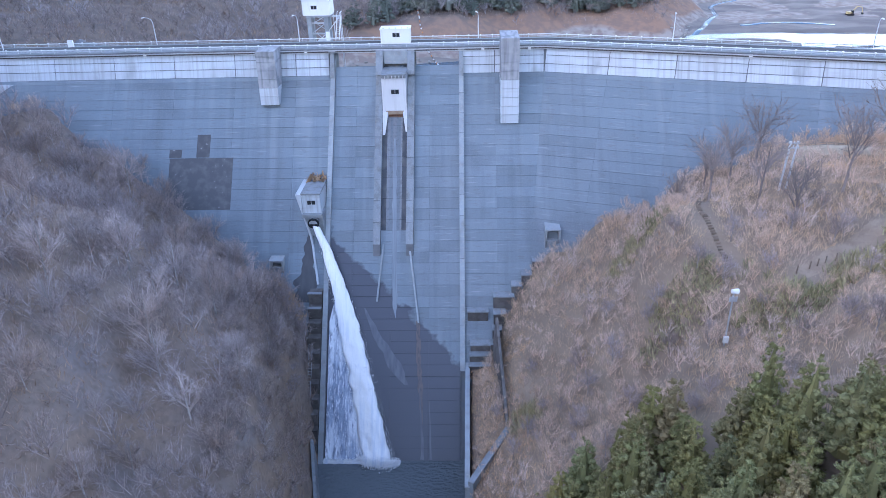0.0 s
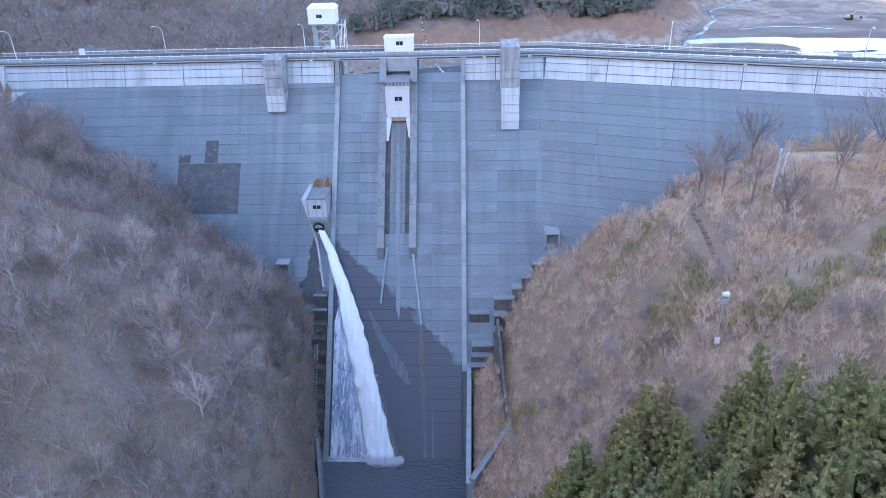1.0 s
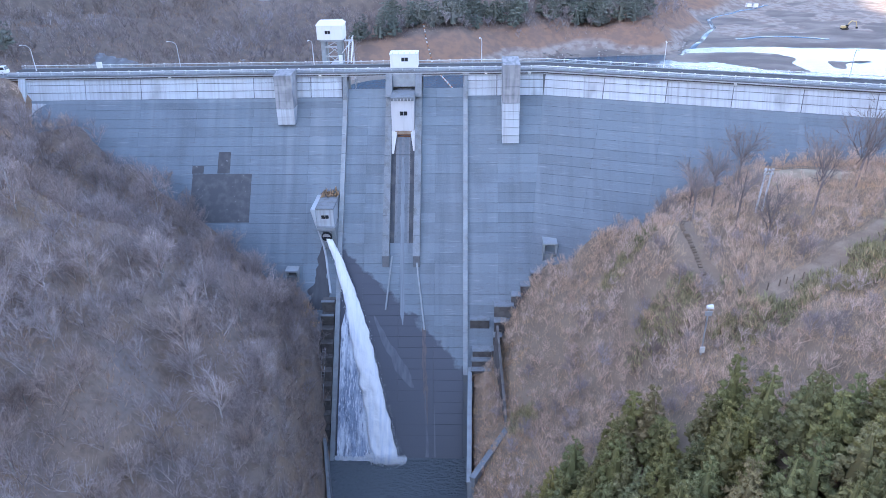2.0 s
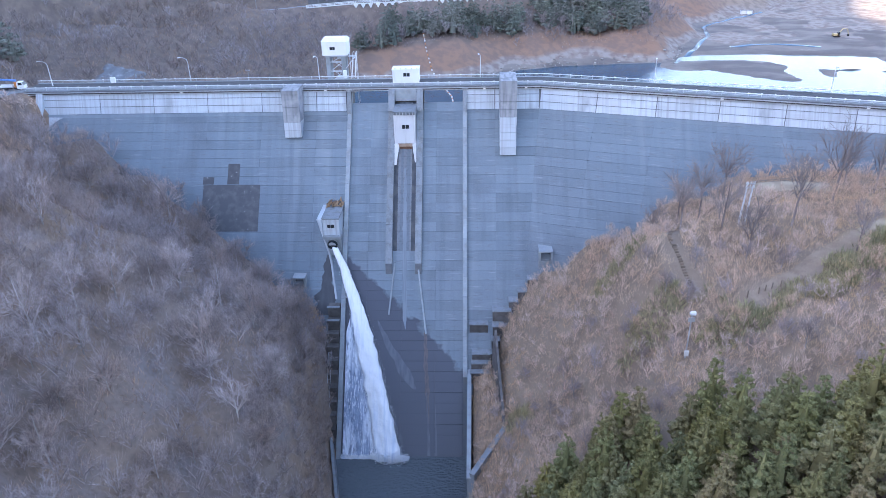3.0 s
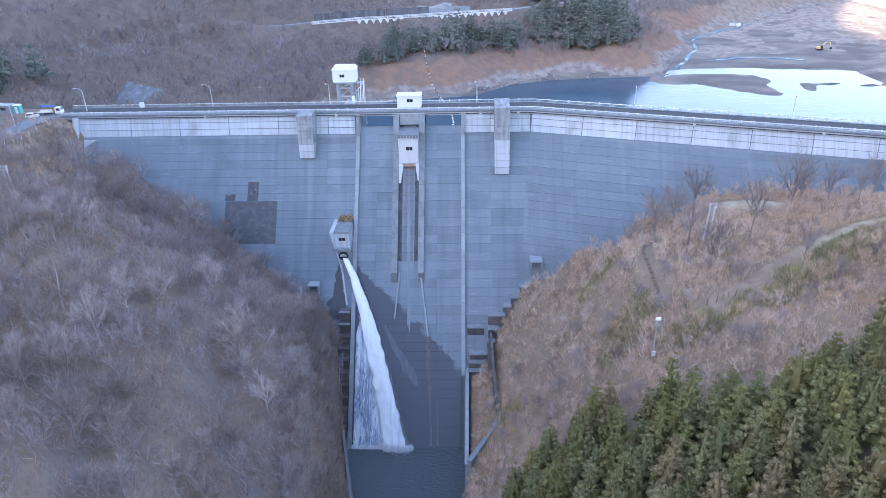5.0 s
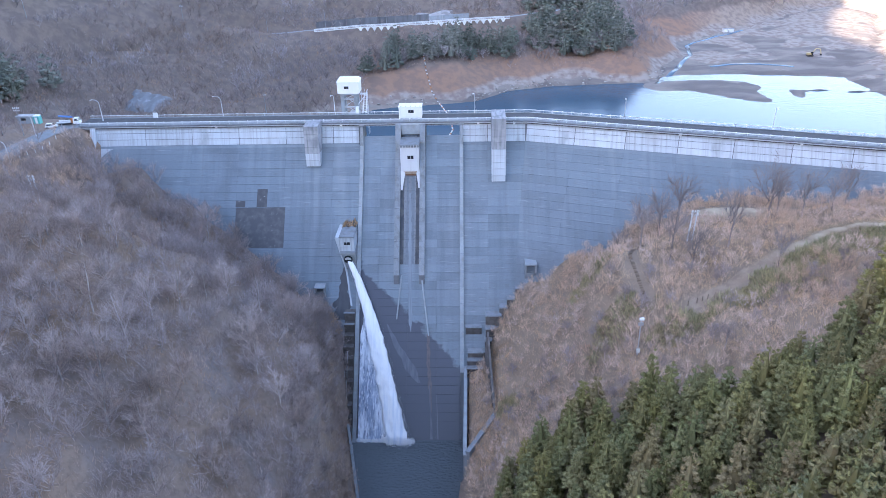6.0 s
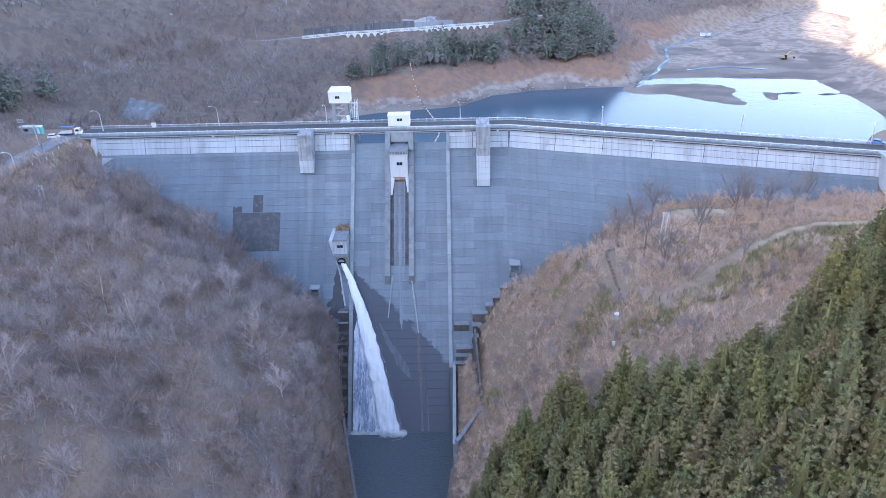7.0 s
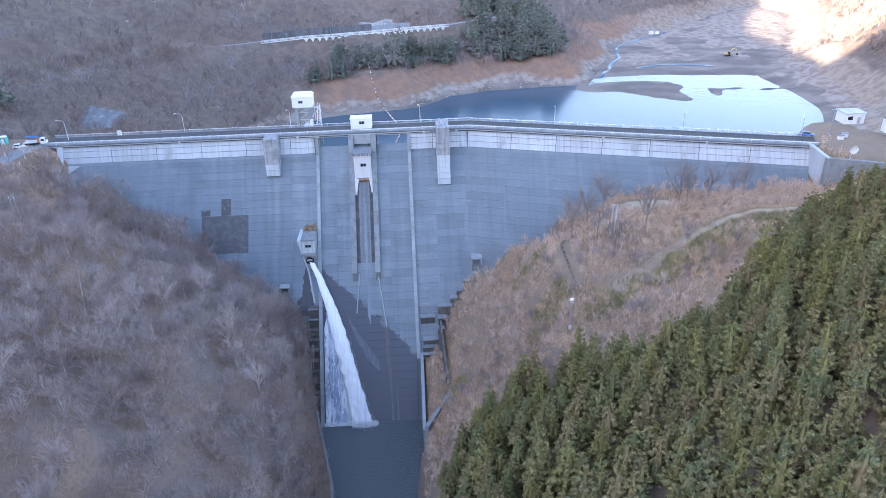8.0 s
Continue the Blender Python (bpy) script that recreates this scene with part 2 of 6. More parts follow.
def capsule(x, y, ax, ay, bx, by):
    dx, dy = bx - ax, by - ay
    t = np.clip(((x - ax) * dx + (y - ay) * dy) / (dx * dx + dy * dy), 0, 1)
    return np.hypot(x - ax - t * dx, y - ay - t * dy)


def step(a, b, v):
    t = np.clip((v - a) / (b - a), 0, 1)
    return t * t * (3 - 2 * t)


def channel(y):
    """The west and east edges of the stilling pool and the stream bed below it."""
    return np.interp(y, (0, 79, 106), (-20, -29.5, -36.8)), np.interp(y, (0, 80, 86, 108), (-9, -5.4, -3.4, -3.3))


FAR_ROAD = [(-262, 255, 56), (-237, 290, 55), (-223, 318, 55), (-202, 339, 54), (-172, 346, 53), (-162, 380, 53.2), (-143.2, 404.7, 54), (-122.4, 406, 55.5), (-100, 406, 57), (-72, 412.5, 58), (-50.6, 416.5, 58), (-29, 422.5, 58), (-3, 431, 58), (23, 437, 58), (70, 470, 58)]


TRACKWAY = [(45.5, 87.3, 50.2), (54.6, 91.6, 52.6), (61.8, 95.9, 54.8), (69.2, 100.8, 56.3), (75.5, 103.4, 57.5), (80.5, 106.6, 58.0), (86, 107.6, 58.9), (91, 105.9, 60.6), (98, 102.5, 62.6)]


def ground(x, y):
    """The height of the land."""
    x, y = np.asarray(x, float), np.asarray(y, float)
    west, east = channel(y)
    dl, dr = west - x, x - east
    left_dam = np.interp(dl, (0, 1.5, 4, 10, 17, 24, 33, 46, 60, 74, 85, 93, 130, 190, 260, 370), (-12, 8, 17, 23, 26, 30, 36, 43, 49, 57, 62, 66, 69, 100, 185, 214))
    left_mid = np.interp(dl, (0, 2, 7, 21, 27, 40, 70, 130, 250, 365), (-12, 10, 26, 34, 40, 47, 60, 90, 185, 214))
    left_near = np.interp(dl, (0, 4, 12, 30, 45, 70, 130, 250, 365), (-12, 6, 18, 34, 46, 62, 95, 185, 214))
    w = step(100, 140, y)
    left = left_dam * w + left_mid * (1 - w)
    w = step(40, 85, y)
    left = left * w + left_near * (1 - w)
    left = left + 10 * step(0.5, 9, dl) * (1 - step(100, 124, y)) * (1 - step(60, 95, dl)) * step(5, 40, y)
    right_dam = np.interp(dr, (0, 0.1, 5.8, 7.6, 13, 20, 28, 39, 46, 60, 84, 115, 125, 160, 300), (-12, 7.6, 8.6, 17, 23, 27, 32, 38, 43, 49, 54, 57, 59.5, 69, 120))
    right_mid = np.interp(dr, (0, 0.1, 8, 30, 36, 48, 58, 74, 100, 130, 300), (-12, 7.0, 11, 33, 42.5, 47.5, 53, 57, 60, 65, 140))
    right_near = np.interp(dr, (0, 1, 4, 10, 17, 27, 47, 58, 75, 100, 150, 300), (-12, -2, 10, 20, 28, 37, 48, 54, 62, 75, 105, 180))
    w = step(100, 135, y)
    right = right_dam * w + right_mid * (1 - w)
    w = step(48, 88, y)
    right = right * w + right_near * (1 - w)
    right = right + 3.5 * np.exp(-((x - 55) / 17) ** 2 - ((y - 114) / 14) ** 2)
    right = right + 8.5 * np.exp(-((x - 33) / 11) ** 2 - ((y - 107) / 14) ** 2)
    bed = np.full(x.shape, -12.0)
    down = np.where(dl > 0, left, np.where(dr > 0, right, bed))
    rough = np.clip(np.minimum(np.abs(dl), np.abs(dr)) / 12, 0, 1)
    down = down + rough * (1.6 * wave(x, y, 26, 3) + 0.6 * wave(x, y, 9, 5))
    k = 1 - step(0.6, 1.5, np.hypot((x - 65) / 12, (y - 124) / 4.5))
    down = down * (1 - k) + 56.2 * k
    d = shore_distance(x, y)
    west_bank = np.interp(d, (0, 22, 48, 78, 120, 330, 900), (27, 41, 45, 55.5, 60, 185, 190))
    east_bank = np.interp(d, (0, 25, 45, 75, 300, 900), (27, 32, 44, 66, 190, 260))
    far_bank = np.interp(d, (0, 15, 32, 500), (28, 33, 47, 115))
    e = step(0, 1, np.clip(((x - 150) - 0.25 * (y - 300)) / 70 + 0.5, 0, 1))
    up = west_bank * (1 - e) + east_bank * e
    f = step(470, 560, y) * step(60, 130, x) * (1 - step(0, 90, x - 330 - 0.9 * np.maximum(y - 500, 0)))
    up = up * (1 - f) + far_bank * f
    up = up + np.clip(d / 30, 0, 1) * (3.0 * wave(x, y, 90, 7) + 1.0 * wave(x, y, 24, 9))
    under = LAKE_Z - np.minimum(-d * 0.35, 14)
    delta = step(374, 397, y + 0.12 * (x - 180)) * step(100, 128, x)
    under = np.maximum(under, under * (1 - delta) + delta * (LAKE_Z + 0.7 + 0.02 * np.maximum(y - 410, 0) + 0.5 * wave(x, y, 30, 11)))
    for ax, ay, bx, by, r in ((112, 371, 136, 372, 12), (132, 370, 152, 367, 14), (138, 360, 150, 350, 11), (150, 343, 157, 338, 6), (182, 356, 180, 345, 4), (184, 358, 232, 347, 1.4)):
        c = capsule(x, y, ax, ay, bx, by) / r
        under = np.maximum(under, LAKE_Z + 0.8 * (1 - c * c) + 0.15 * wave(x, y, 7, 13))
    up = np.where(d < 0, under, up)
    k = step(2, 7, dam_off(x, y))
    h = down * (1 - k) + up * k
    # Unseen ridges added in the west to block the sun from the valley.
    h = h + 150 * step(-330, -560, x) * step(10, 170, y) + 75 * step(-290, -370, x) * step(-480, -400, x) * step(-95, -150, y)
    h = h - 6.0 * np.exp(-((x + 122) / 8) ** 2 - ((y - 158) / 10) ** 2)
    # level ground at both ends of the dam, and the road on the west bank
    yard = np.maximum(0, np.hypot((x + 141) / 20, (y - 168) / 12) - 0.7)
    k = 1 - step(0, 0.7, yard)
    h = h * (1 - k) + 68.3 * k
    c = capsule(x, y, -132, 158, -143, 120)
    k = 1 - step(3, 6.5, c)
    h = h * (1 - k) + (np.clip((y - 120) / 38, 0, 1) * 4 + 64.2) * k
    for (ax, ay, az), (bx, by, bz) in zip(FAR_ROAD, FAR_ROAD[1:]):
        dx, dy = bx - ax, by - ay
        t = np.clip(((x - ax) * dx + (y - ay) * dy) / (dx * dx + dy * dy), 0, 1)
        k = 1 - step(2.5, 9, np.hypot(x - ax - t * dx, y - ay - t * dy))
        h = h * (1 - k) + (az + t * (bz - az)) * k
    for (ax, ay, az), (bx, by, bz) in zip(TRACKWAY, TRACKWAY[1:]):
        dx, dy = bx - ax, by - ay
        t = np.clip(((x - ax) * dx + (y - ay) * dy) / (dx * dx + dy * dy), 0, 1)
        k = 1 - step(1.5, 6, np.hypot(x - ax - t * dx, y - ay - t * dy))
        h = h * (1 - k) + (az + t * (bz - az)) * k
    # the yard behind the retaining walls at the east end
    yard = np.maximum(0, np.hypot((x - 133) / 17, (y - 140) / 24) - 0.7)
    k = (1 - step(0, 0.6, yard)) * step(116.4, 118.6, x) * step(-0.2, 2.0, y - 123 + 0.44 * (x - 116.2))
    return h * (1 - k) + 68.3 * k


# ---- builders ----
def mesh(name, verts, faces, mat, smooth=False):
    data = bpy.data.meshes.new(name)
    data.from_pydata([tuple(v) for v in verts], [], faces)
    data.materials.append(mat)
    if smooth:
        data.shade_smooth()
    data.update()
    return data


def soup(name, tris, mat):
    """One mesh of loose triangles, from an array of n x 3 x 3."""
    n = len(tris)
    data = bpy.data.meshes.new(name)
    data.vertices.add(3 * n), data.loops.add(3 * n), data.polygons.add(n)
    data.vertices.foreach_set("co", np.asarray(tris, np.float32).ravel())
    data.loops.foreach_set("vertex_index", np.arange(3 * n, dtype=np.int32))
    data.polygons.foreach_set("loop_start", np.arange(0, 3 * n, 3, dtype=np.int32))
    data.polygons.foreach_set("loop_total", np.full(n, 3, np.int32))
    data.materials.append(mat)
    data.update()
    return data


class Shape:
    """Vertices and faces gathered into one mesh."""

    def __init__(self):
        self.v, self.f = [], []

    def add(self, verts, faces):
        k = len(self.v)
        self.v += [Vector(p) for p in verts]
        self.f += [[k + i for i in q] for q in faces]
        return self

    def box(self, x0, x1, y0, y1, z0, z1, m=None):
        p = [Vector((x, y, z)) for z in (z0, z1) for x, y in ((x0, y0), (x1, y0), (x1, y1), (x0, y1))]
        if m is not None:
            p = [m @ q for q in p]
        return self.add(p, [(3, 2, 1, 0), (4, 5, 6, 7), (0, 1, 5, 4), (1, 2, 6, 5), (2, 3, 7, 6), (3, 0, 4, 7)])

    def hull(self, low, high):
        """A solid between two rings of as many points."""
        n = len(low)
        return self.add([*low, *high], [tuple(range(n))[::-1], tuple(range(n, 2 * n))] + [(i, (i + 1) % n, n + (i + 1) % n, n + i) for i in range(n)])

    def tube(self, points, radii, sides=6):
        points = [Vector(p) for p in points]
        rings = []
        for i, p in enumerate(points):
            along = (points[min(i + 1, len(points) - 1)] - points[max(i - 1, 0)]).normalized()
            a = along.orthogonal().normalized() if abs(along.z) > 0.99 else along.cross(Vector((0, 0, 1))).normalized()
            b = along.cross(a)
            rings.append([p + radii[i] * (math.cos(6.2832 * k / sides) * a + math.sin(6.2832 * k / sides) * b) for k in range(sides)])
        k = sides
        faces = [(r * k + i, r * k + (i + 1) % k, (r + 1) * k + (i + 1) % k, (r + 1) * k + i) for r in range(len(rings) - 1) for i in range(k)]
        faces += [tuple(range(k))[::-1], tuple(range((len(rings) - 1) * k, len(rings) * k))]
        return self.add([p for r in rings for p in r], faces)

    def run(self, profile, stations):
        """A closed profile of (off, z), run along the dam through the chainages."""
        rings = [[D(s, o, z) for o, z in profile] for s in stations]
        k = len(profile)
        faces = [(r * k + i, r * k + (i + 1) % k, (r + 1) * k + (i + 1) % k, (r + 1) * k + i) for r in range(len(rings) - 1) for i in range(k)]
        faces += [tuple(range(k))[::-1], tuple(range((len(rings) - 1) * k, len(rings) * k))]
        return self.add([p for r in rings for p in r], faces)

    def data(self, name, mat, smooth=False):
        return mesh(name, self.v, self.f, mat, smooth)


def part(name, shape, mat, parent, label="", smooth=False):
    ob = new(name, shape.data(name, mat, smooth) if isinstance(shape, Shape) else shape)
    ob.parent = parent
    return tagged(ob, label)


def thing(name, label, category, group="", kind="", at=None):
    ob = new(name)
    if at is not None:
        ob.matrix_world = at
    return tagged(ob, label, category, group, kind)


def structure(name, shape, mat, label, category, smooth=False):
    return tagged(new(name, shape.data(name, mat, smooth) if isinstance(shape, Shape) else shape), label, category, kind="structure")


# ---- the land and the water ----
def land_material():
    """Leaf litter and dry grass; round the reservoir bare red soil, pale stony mud near the water, and dark mud on the flats."""
    m = material("leaf_litter", (0.235, 0.178, 0.145), 0.95, bump=0.25, bump_scale=0.7, spots=(
        (0.035, (1, 1, 1), 0.42, 0.62, (0.30, 0.205, 0.14), 0.8), (0.12, (1, 1, 1), 0.50, 0.70, (0.20, 0.175, 0.17), 0.8), (1.2, (1, 1, 1), 0.45, 0.75, (0.15, 0.11, 0.09), 0.7)))
    n, l = m.node_tree.nodes, m.node_tree.links
    b = n["Principled BSDF"]
    out = b.inputs["Base Color"].links[0].from_socket
    geo, sep, tex, fine = n.new("ShaderNodeNewGeometry"), n.new("ShaderNodeSeparateXYZ"), n.new("ShaderNodeTexNoise"), n.new("ShaderNodeTexNoise")
    l.new(geo.outputs["Position"], sep.inputs[0])
    tex.inputs["Scale"].default_value, tex.inputs["Detail"].default_value = 0.035, 6.0
    fine.inputs["Scale"].default_value, fine.inputs["Detail"].default_value = 0.22, 6.0
    l.new(geo.outputs["Position"], tex.inputs["Vector"]), l.new(geo.outputs["Position"], fine.inputs["Vector"])
    layered, along = n.new("ShaderNodeTexNoise"), n.new("ShaderNodeMapping")
    along.inputs["Scale"].default_value, along.inputs["Rotation"].default_value = (0.035, 0.07, 0.1), (0, 0, 0.35)
    layered.inputs["Scale"].default_value, layered.inputs["Detail"].default_value = 1.0, 7.0
    l.new(geo.outputs["Position"], along.inputs[0]), l.new(along.outputs[0], layered.inputs["Vector"])
    rag = n.new("ShaderNodeMath")
    rag.operation = "MULTIPLY_ADD"
    rag.inputs[1].default_value = 12.0
    l.new(tex.outputs[0], rag.inputs[0]), l.new(sep.outputs[2], rag.inputs[2])
    upstream = n.new("ShaderNodeMapRange")
    upstream.inputs[1].default_value, upstream.inputs[2].default_value = 215, 235
    l.new(sep.outputs[1], upstream.inputs[0])
    slip, bare = n.new("ShaderNodeMapRange"), n.new("ShaderNodeMath")
    slip.inputs[1].default_value, slip.inputs[2].default_value = -72, -52
    l.new(sep.outputs[0], slip.inputs[0])
    bare.operation = "MULTIPLY"
    l.new(slip.outputs[0], bare.inputs[0]), l.new(upstream.outputs[0], bare.inputs[1])
    # the east slope below the dam lies under dry grass
    side, below, dry, straw = n.new("ShaderNodeMapRange"), n.new("ShaderNodeMapRange"), n.new("ShaderNodeMath"), n.new("ShaderNodeMix")
    side.inputs[1].default_value, side.inputs[2].default_value = -6, 2
    below.inputs[1].default_value, below.inputs[2].default_value = 172, 166
    dry.operation, straw.data_type = "MULTIPLY", "RGBA"
    l.new(sep.outputs[0], side.inputs[0]), l.new(sep.outputs[1], below.inputs[0])
    l.new(side.outputs[0], dry.inputs[0]), l.new(below.outputs[0], dry.inputs[1])
    grain = n.new("ShaderNodeMix")
    grain.data_type = "RGBA"
    grain.inputs[6].default_value, grain.inputs[7].default_value = (0.185, 0.135, 0.10, 1), (0.33, 0.245, 0.175, 1)
    l.new(fine.outputs[0], grain.inputs[0])
    l.new(dry.outputs[0], straw.inputs[0]), l.new(out, straw.inputs[6]), l.new(grain.outputs[2], straw.inputs[7])
    out = straw.outputs[2]
    eastern = n.new("ShaderNodeMapRange")
    eastern.inputs[1].default_value, eastern.inputs[2].default_value = 165, 205
    l.new(sep.outputs[0], eastern.inputs[0])
    for low, high, tint, spot in ((500, 499, (0.215, 0.165, 0.135), (0.16, 0.125, 0.108)), (50.0, 47.5, (0.33, 0.20, 0.135), (0.25, 0.165, 0.125)), (39.5, 37.5, (0.37, 0.32, 0.275), (0.26, 0.20, 0.17)), (35.2, 34.6, (0.17, 0.145, 0.132), (0.27, 0.235, 0.205))):
        mask, both, tone, mix = n.new("ShaderNodeMapRange"), n.new("ShaderNodeMath"), n.new("ShaderNodeMix"), n.new("ShaderNodeMix")
        mask.inputs[1].default_value, mask.inputs[2].default_value = low, high
        l.new(rag.outputs[0], mask.inputs[0])
        both.operation = "MULTIPLY"
        l.new(mask.outputs[0], both.inputs[0]), l.new((bare if low == 50.0 else upstream).outputs[0], both.inputs[1])
        tone.data_type = mix.data_type = "RGBA"
        spread = n.new("ShaderNodeMapRange")
        spread.inputs[1].default_value, spread.inputs[2].default_value = 0.42, 0.6
        l.new((layered if low == 35.2 else fine).outputs[0], spread.inputs[0]), l.new(spread.outputs[0], tone.inputs[0])
        tone.inputs[6].default_value, tone.inputs[7].default_value = (*tint, 1), (*spot, 1)
        if low == 50.0:
            # paler, stonier soil on the east bank
            for k, pale in ((6, (0.36, 0.285, 0.225)), (7, (0.26, 0.205, 0.165))):
                soil = n.new("ShaderNodeMix")
                soil.data_type = "RGBA"
                soil.inputs[6].default_value, soil.inputs[7].default_value = tone.inputs[k].default_value, (*pale, 1)
                l.new(eastern.outputs[0], soil.inputs[0]), l.new(soil.outputs[2], tone.inputs[k])
        l.new(both.outputs[0], mix.inputs[0]), l.new(out, mix.inputs[6]), l.new(tone.outputs[2], mix.inputs[7])
        out = mix.outputs[2]
    l.new(out, b.inputs["Base Color"])
    return m


def land():
    xs = np.unique(np.concatenate([np.arange(-2000, -500, 150), np.arange(-500, -150, 10), np.arange(-150, 130, 2.2), np.arange(130, 360, 5), np.arange(360, 600, 12), np.arange(600, 2001, 140)]))
    ys = np.unique(np.concatenate([np.arange(-1500, -200, 130), np.arange(-200, 20, 8), np.arange(20, 180, 2.2), np.arange(180, 520, 4.5), np.arange(520, 900, 10), np.arange(900, 2600, 140)]))
    x, y = np.meshgrid(xs, ys)
    z = ground(x, y)
    w, h = len(xs), len(ys)
    i = (np.arange(h - 1)[:, None] * w + np.arange(w - 1)).ravel()
    return mesh("ground", np.stack([x, y, z], -1).reshape(-1, 3).tolist(), np.stack([i, i + 1, i + w + 1, i + w], -1).tolist(), LAND, True)


LAND = land_material()
structure("ground", land(), None, "steep valley sides of brown leaf litter and bare red reservoir banks", "ground")
structure("reservoir_water", Shape().add([(-130, 171, LAKE_Z), (16, 171, LAKE_Z), (131, 136, LAKE_Z), (380, 200, LAKE_Z), (380, 660, LAKE_Z), (-130, 660, LAKE_Z)], [(0, 1, 2, 3, 4, 5)]), LAKE,
          "still drawn-down reservoir water reflecting the bright sky", "water")
structure("pool_water", Shape().add([(-46, -220, POOL_Z), (4, -220, POOL_Z), (4, 115, POOL_Z), (-46, 115, POOL_Z)], [(0, 1, 2, 3)]), POOL, "dark rippled water in the stilling pool below the spillway", "water")


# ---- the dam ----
# Wet concrete with the divide walls' shadow put into its colour.
SHADEWET = material("wet_shaded_concrete", (0.062, 0.068, 0.078), 0.6, spread=0.1, spots=((0.6, (1, 1, 0.1), 0.48, 0.7, (0.12, 0.12, 0.12), 0.7),))
CHANNEL = material("washed_concrete", (0.150, 0.175, 0.198), 0.6, spread=0.05, spots=((0.45, (2.5, 0.05, 0.05), 0.48, 0.66, (0.22, 0.23, 0.245), 0.8), (2.0, (1, 1, 0.15), 0.5, 0.75, (0.09, 0.09, 0.09), 0.6)))
LEFT_END, RIGHT_END = -121.0, 122.0
BAND_Z, BAND_TOP = 62.0, 67.85


def face_off(z):
    return -SLOPE * (BAND_Z - z)


def dam_body():
    sh = Shape()
    back = 0.5
    for s0, s1, top in ((LEFT_END, -36.4, BAND_Z), (-36.4, -5.4, 64.2), (-5.4, BEND, BAND_Z), (BEND, RIGHT_END, BAND_Z)):
        low = -14.0 if -60 < s0 < 14 else 15.0
        sh.run([(face_off(low) + back, low), (face_off(BAND_Z) + back, BAND_Z), (2.3 if top == BAND_Z else 1.7, BAND_TOP if top == BAND_Z else 63.9), (6.5, BAND_TOP if top == BAND_Z else 61.0), (6.5, low)], (s0, s1))
    return sh


dam = structure("dam_wall", dam_body(), JOINT, "tall curved grey concrete gravity dam with horizontal lift joints", "dam")

LIFT = 2.0


def block(s0, s1, z0, z1, g=0.03, deep=0.45, e=0.007):
    """A pour of concrete in the sloping face, with open joints round it."""
    out, inner = [], []
    for s, z in ((s0 + e, z0 + g), (s1 - e, z0 + g), (s1 - e, z1 - g), (s0 + e, z1 - g)):
        out.append(D(s, face_off(z), z))
        inner.append(D(s, face_off(z) + deep, z))
    c = [(0, 1, 2, 3), (0, 4, 5, 1), (1, 5, 6, 2), (2, 6, 7, 3), (3, 7, 4, 0)]
    return out + inner, c


COLUMNS = [-121, -105, -90, -75, -60, -45, -36.4, None, -35.3, -30, -25.3, None, -23.6, -22.5, -18.9, -17.7, None, -16.0, -12.4, -5.4, None, -4.3, 3.2, 15, 30, 45, 60, 75, 90, 105, 122]


LOWER = [-35.3, -30, -21, -12.4, -5.4]      # joints of the chute below the divide walls


def face_blocks():
    """Pours of the face: those nearest the spillway singly, the outer ones joined."""
    rest, shared, count = {CONCRETE.name: Shape(), CHUTE.name: Shape()}, {}, 0
    spans = [(a, b) for a, b in [*zip(COLUMNS, COLUMNS[1:]), *zip(LOWER[1:3], LOWER[2:4])] if a is not None and b is not None]
    for s0, s1 in sorted(spans, key=lambda p: abs((p[0] + p[1]) / 2 + 20)):
        inner = s0 >= -30 and s1 <= -12.4
        low = s0 in (-30, -21) and s1 in (-21, -12.4)
        chute = -36 < s0 < -6
        for k in range(37):
            z1 = BAND_Z - LIFT * k + (2.0 if chute else 0.0)
            z0 = z1 - LIFT
            if inner and (z0 < 29) != low:
                continue
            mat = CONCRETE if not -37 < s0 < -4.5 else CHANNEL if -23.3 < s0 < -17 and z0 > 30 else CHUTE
            # Side columns of the channel, coloured dark for wall shadow and wet.
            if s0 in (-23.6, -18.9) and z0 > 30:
                mat = SHADEWET
            ends = [D(s, face_off(z1), z1) for s in (s0 + 0.3, s1 - 0.3)]
            if not chute and all(ground(p.x, p.y) > z1 + 1.0 for p in ends):
                continue
            if z1 < POOL_Z - 2:
                continue
            v, f = block(s0, s1, z0, z1, 0.005 if chute and z0 < 30 + 1.2 * (-s1 - 35) else 0.024)
            if count < 300:
                key = (s0, s1, mat.name, k if BEND in (s0, s1) else chute and z0 < 30 + 1.2 * (-s1 - 35))
                origin = D(s0, face_off(z1), z1)
                if key not in shared:
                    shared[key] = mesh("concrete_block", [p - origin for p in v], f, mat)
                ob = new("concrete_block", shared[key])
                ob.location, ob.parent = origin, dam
                count += 1
            else:
                rest[mat.name].add(v, f)
    for mat in (CONCRETE, CHUTE):
        if rest[mat.name].v:
            tagged(part("concrete_blocks", rest[mat.name], mat, dam), kind="stuff")


face_blocks()


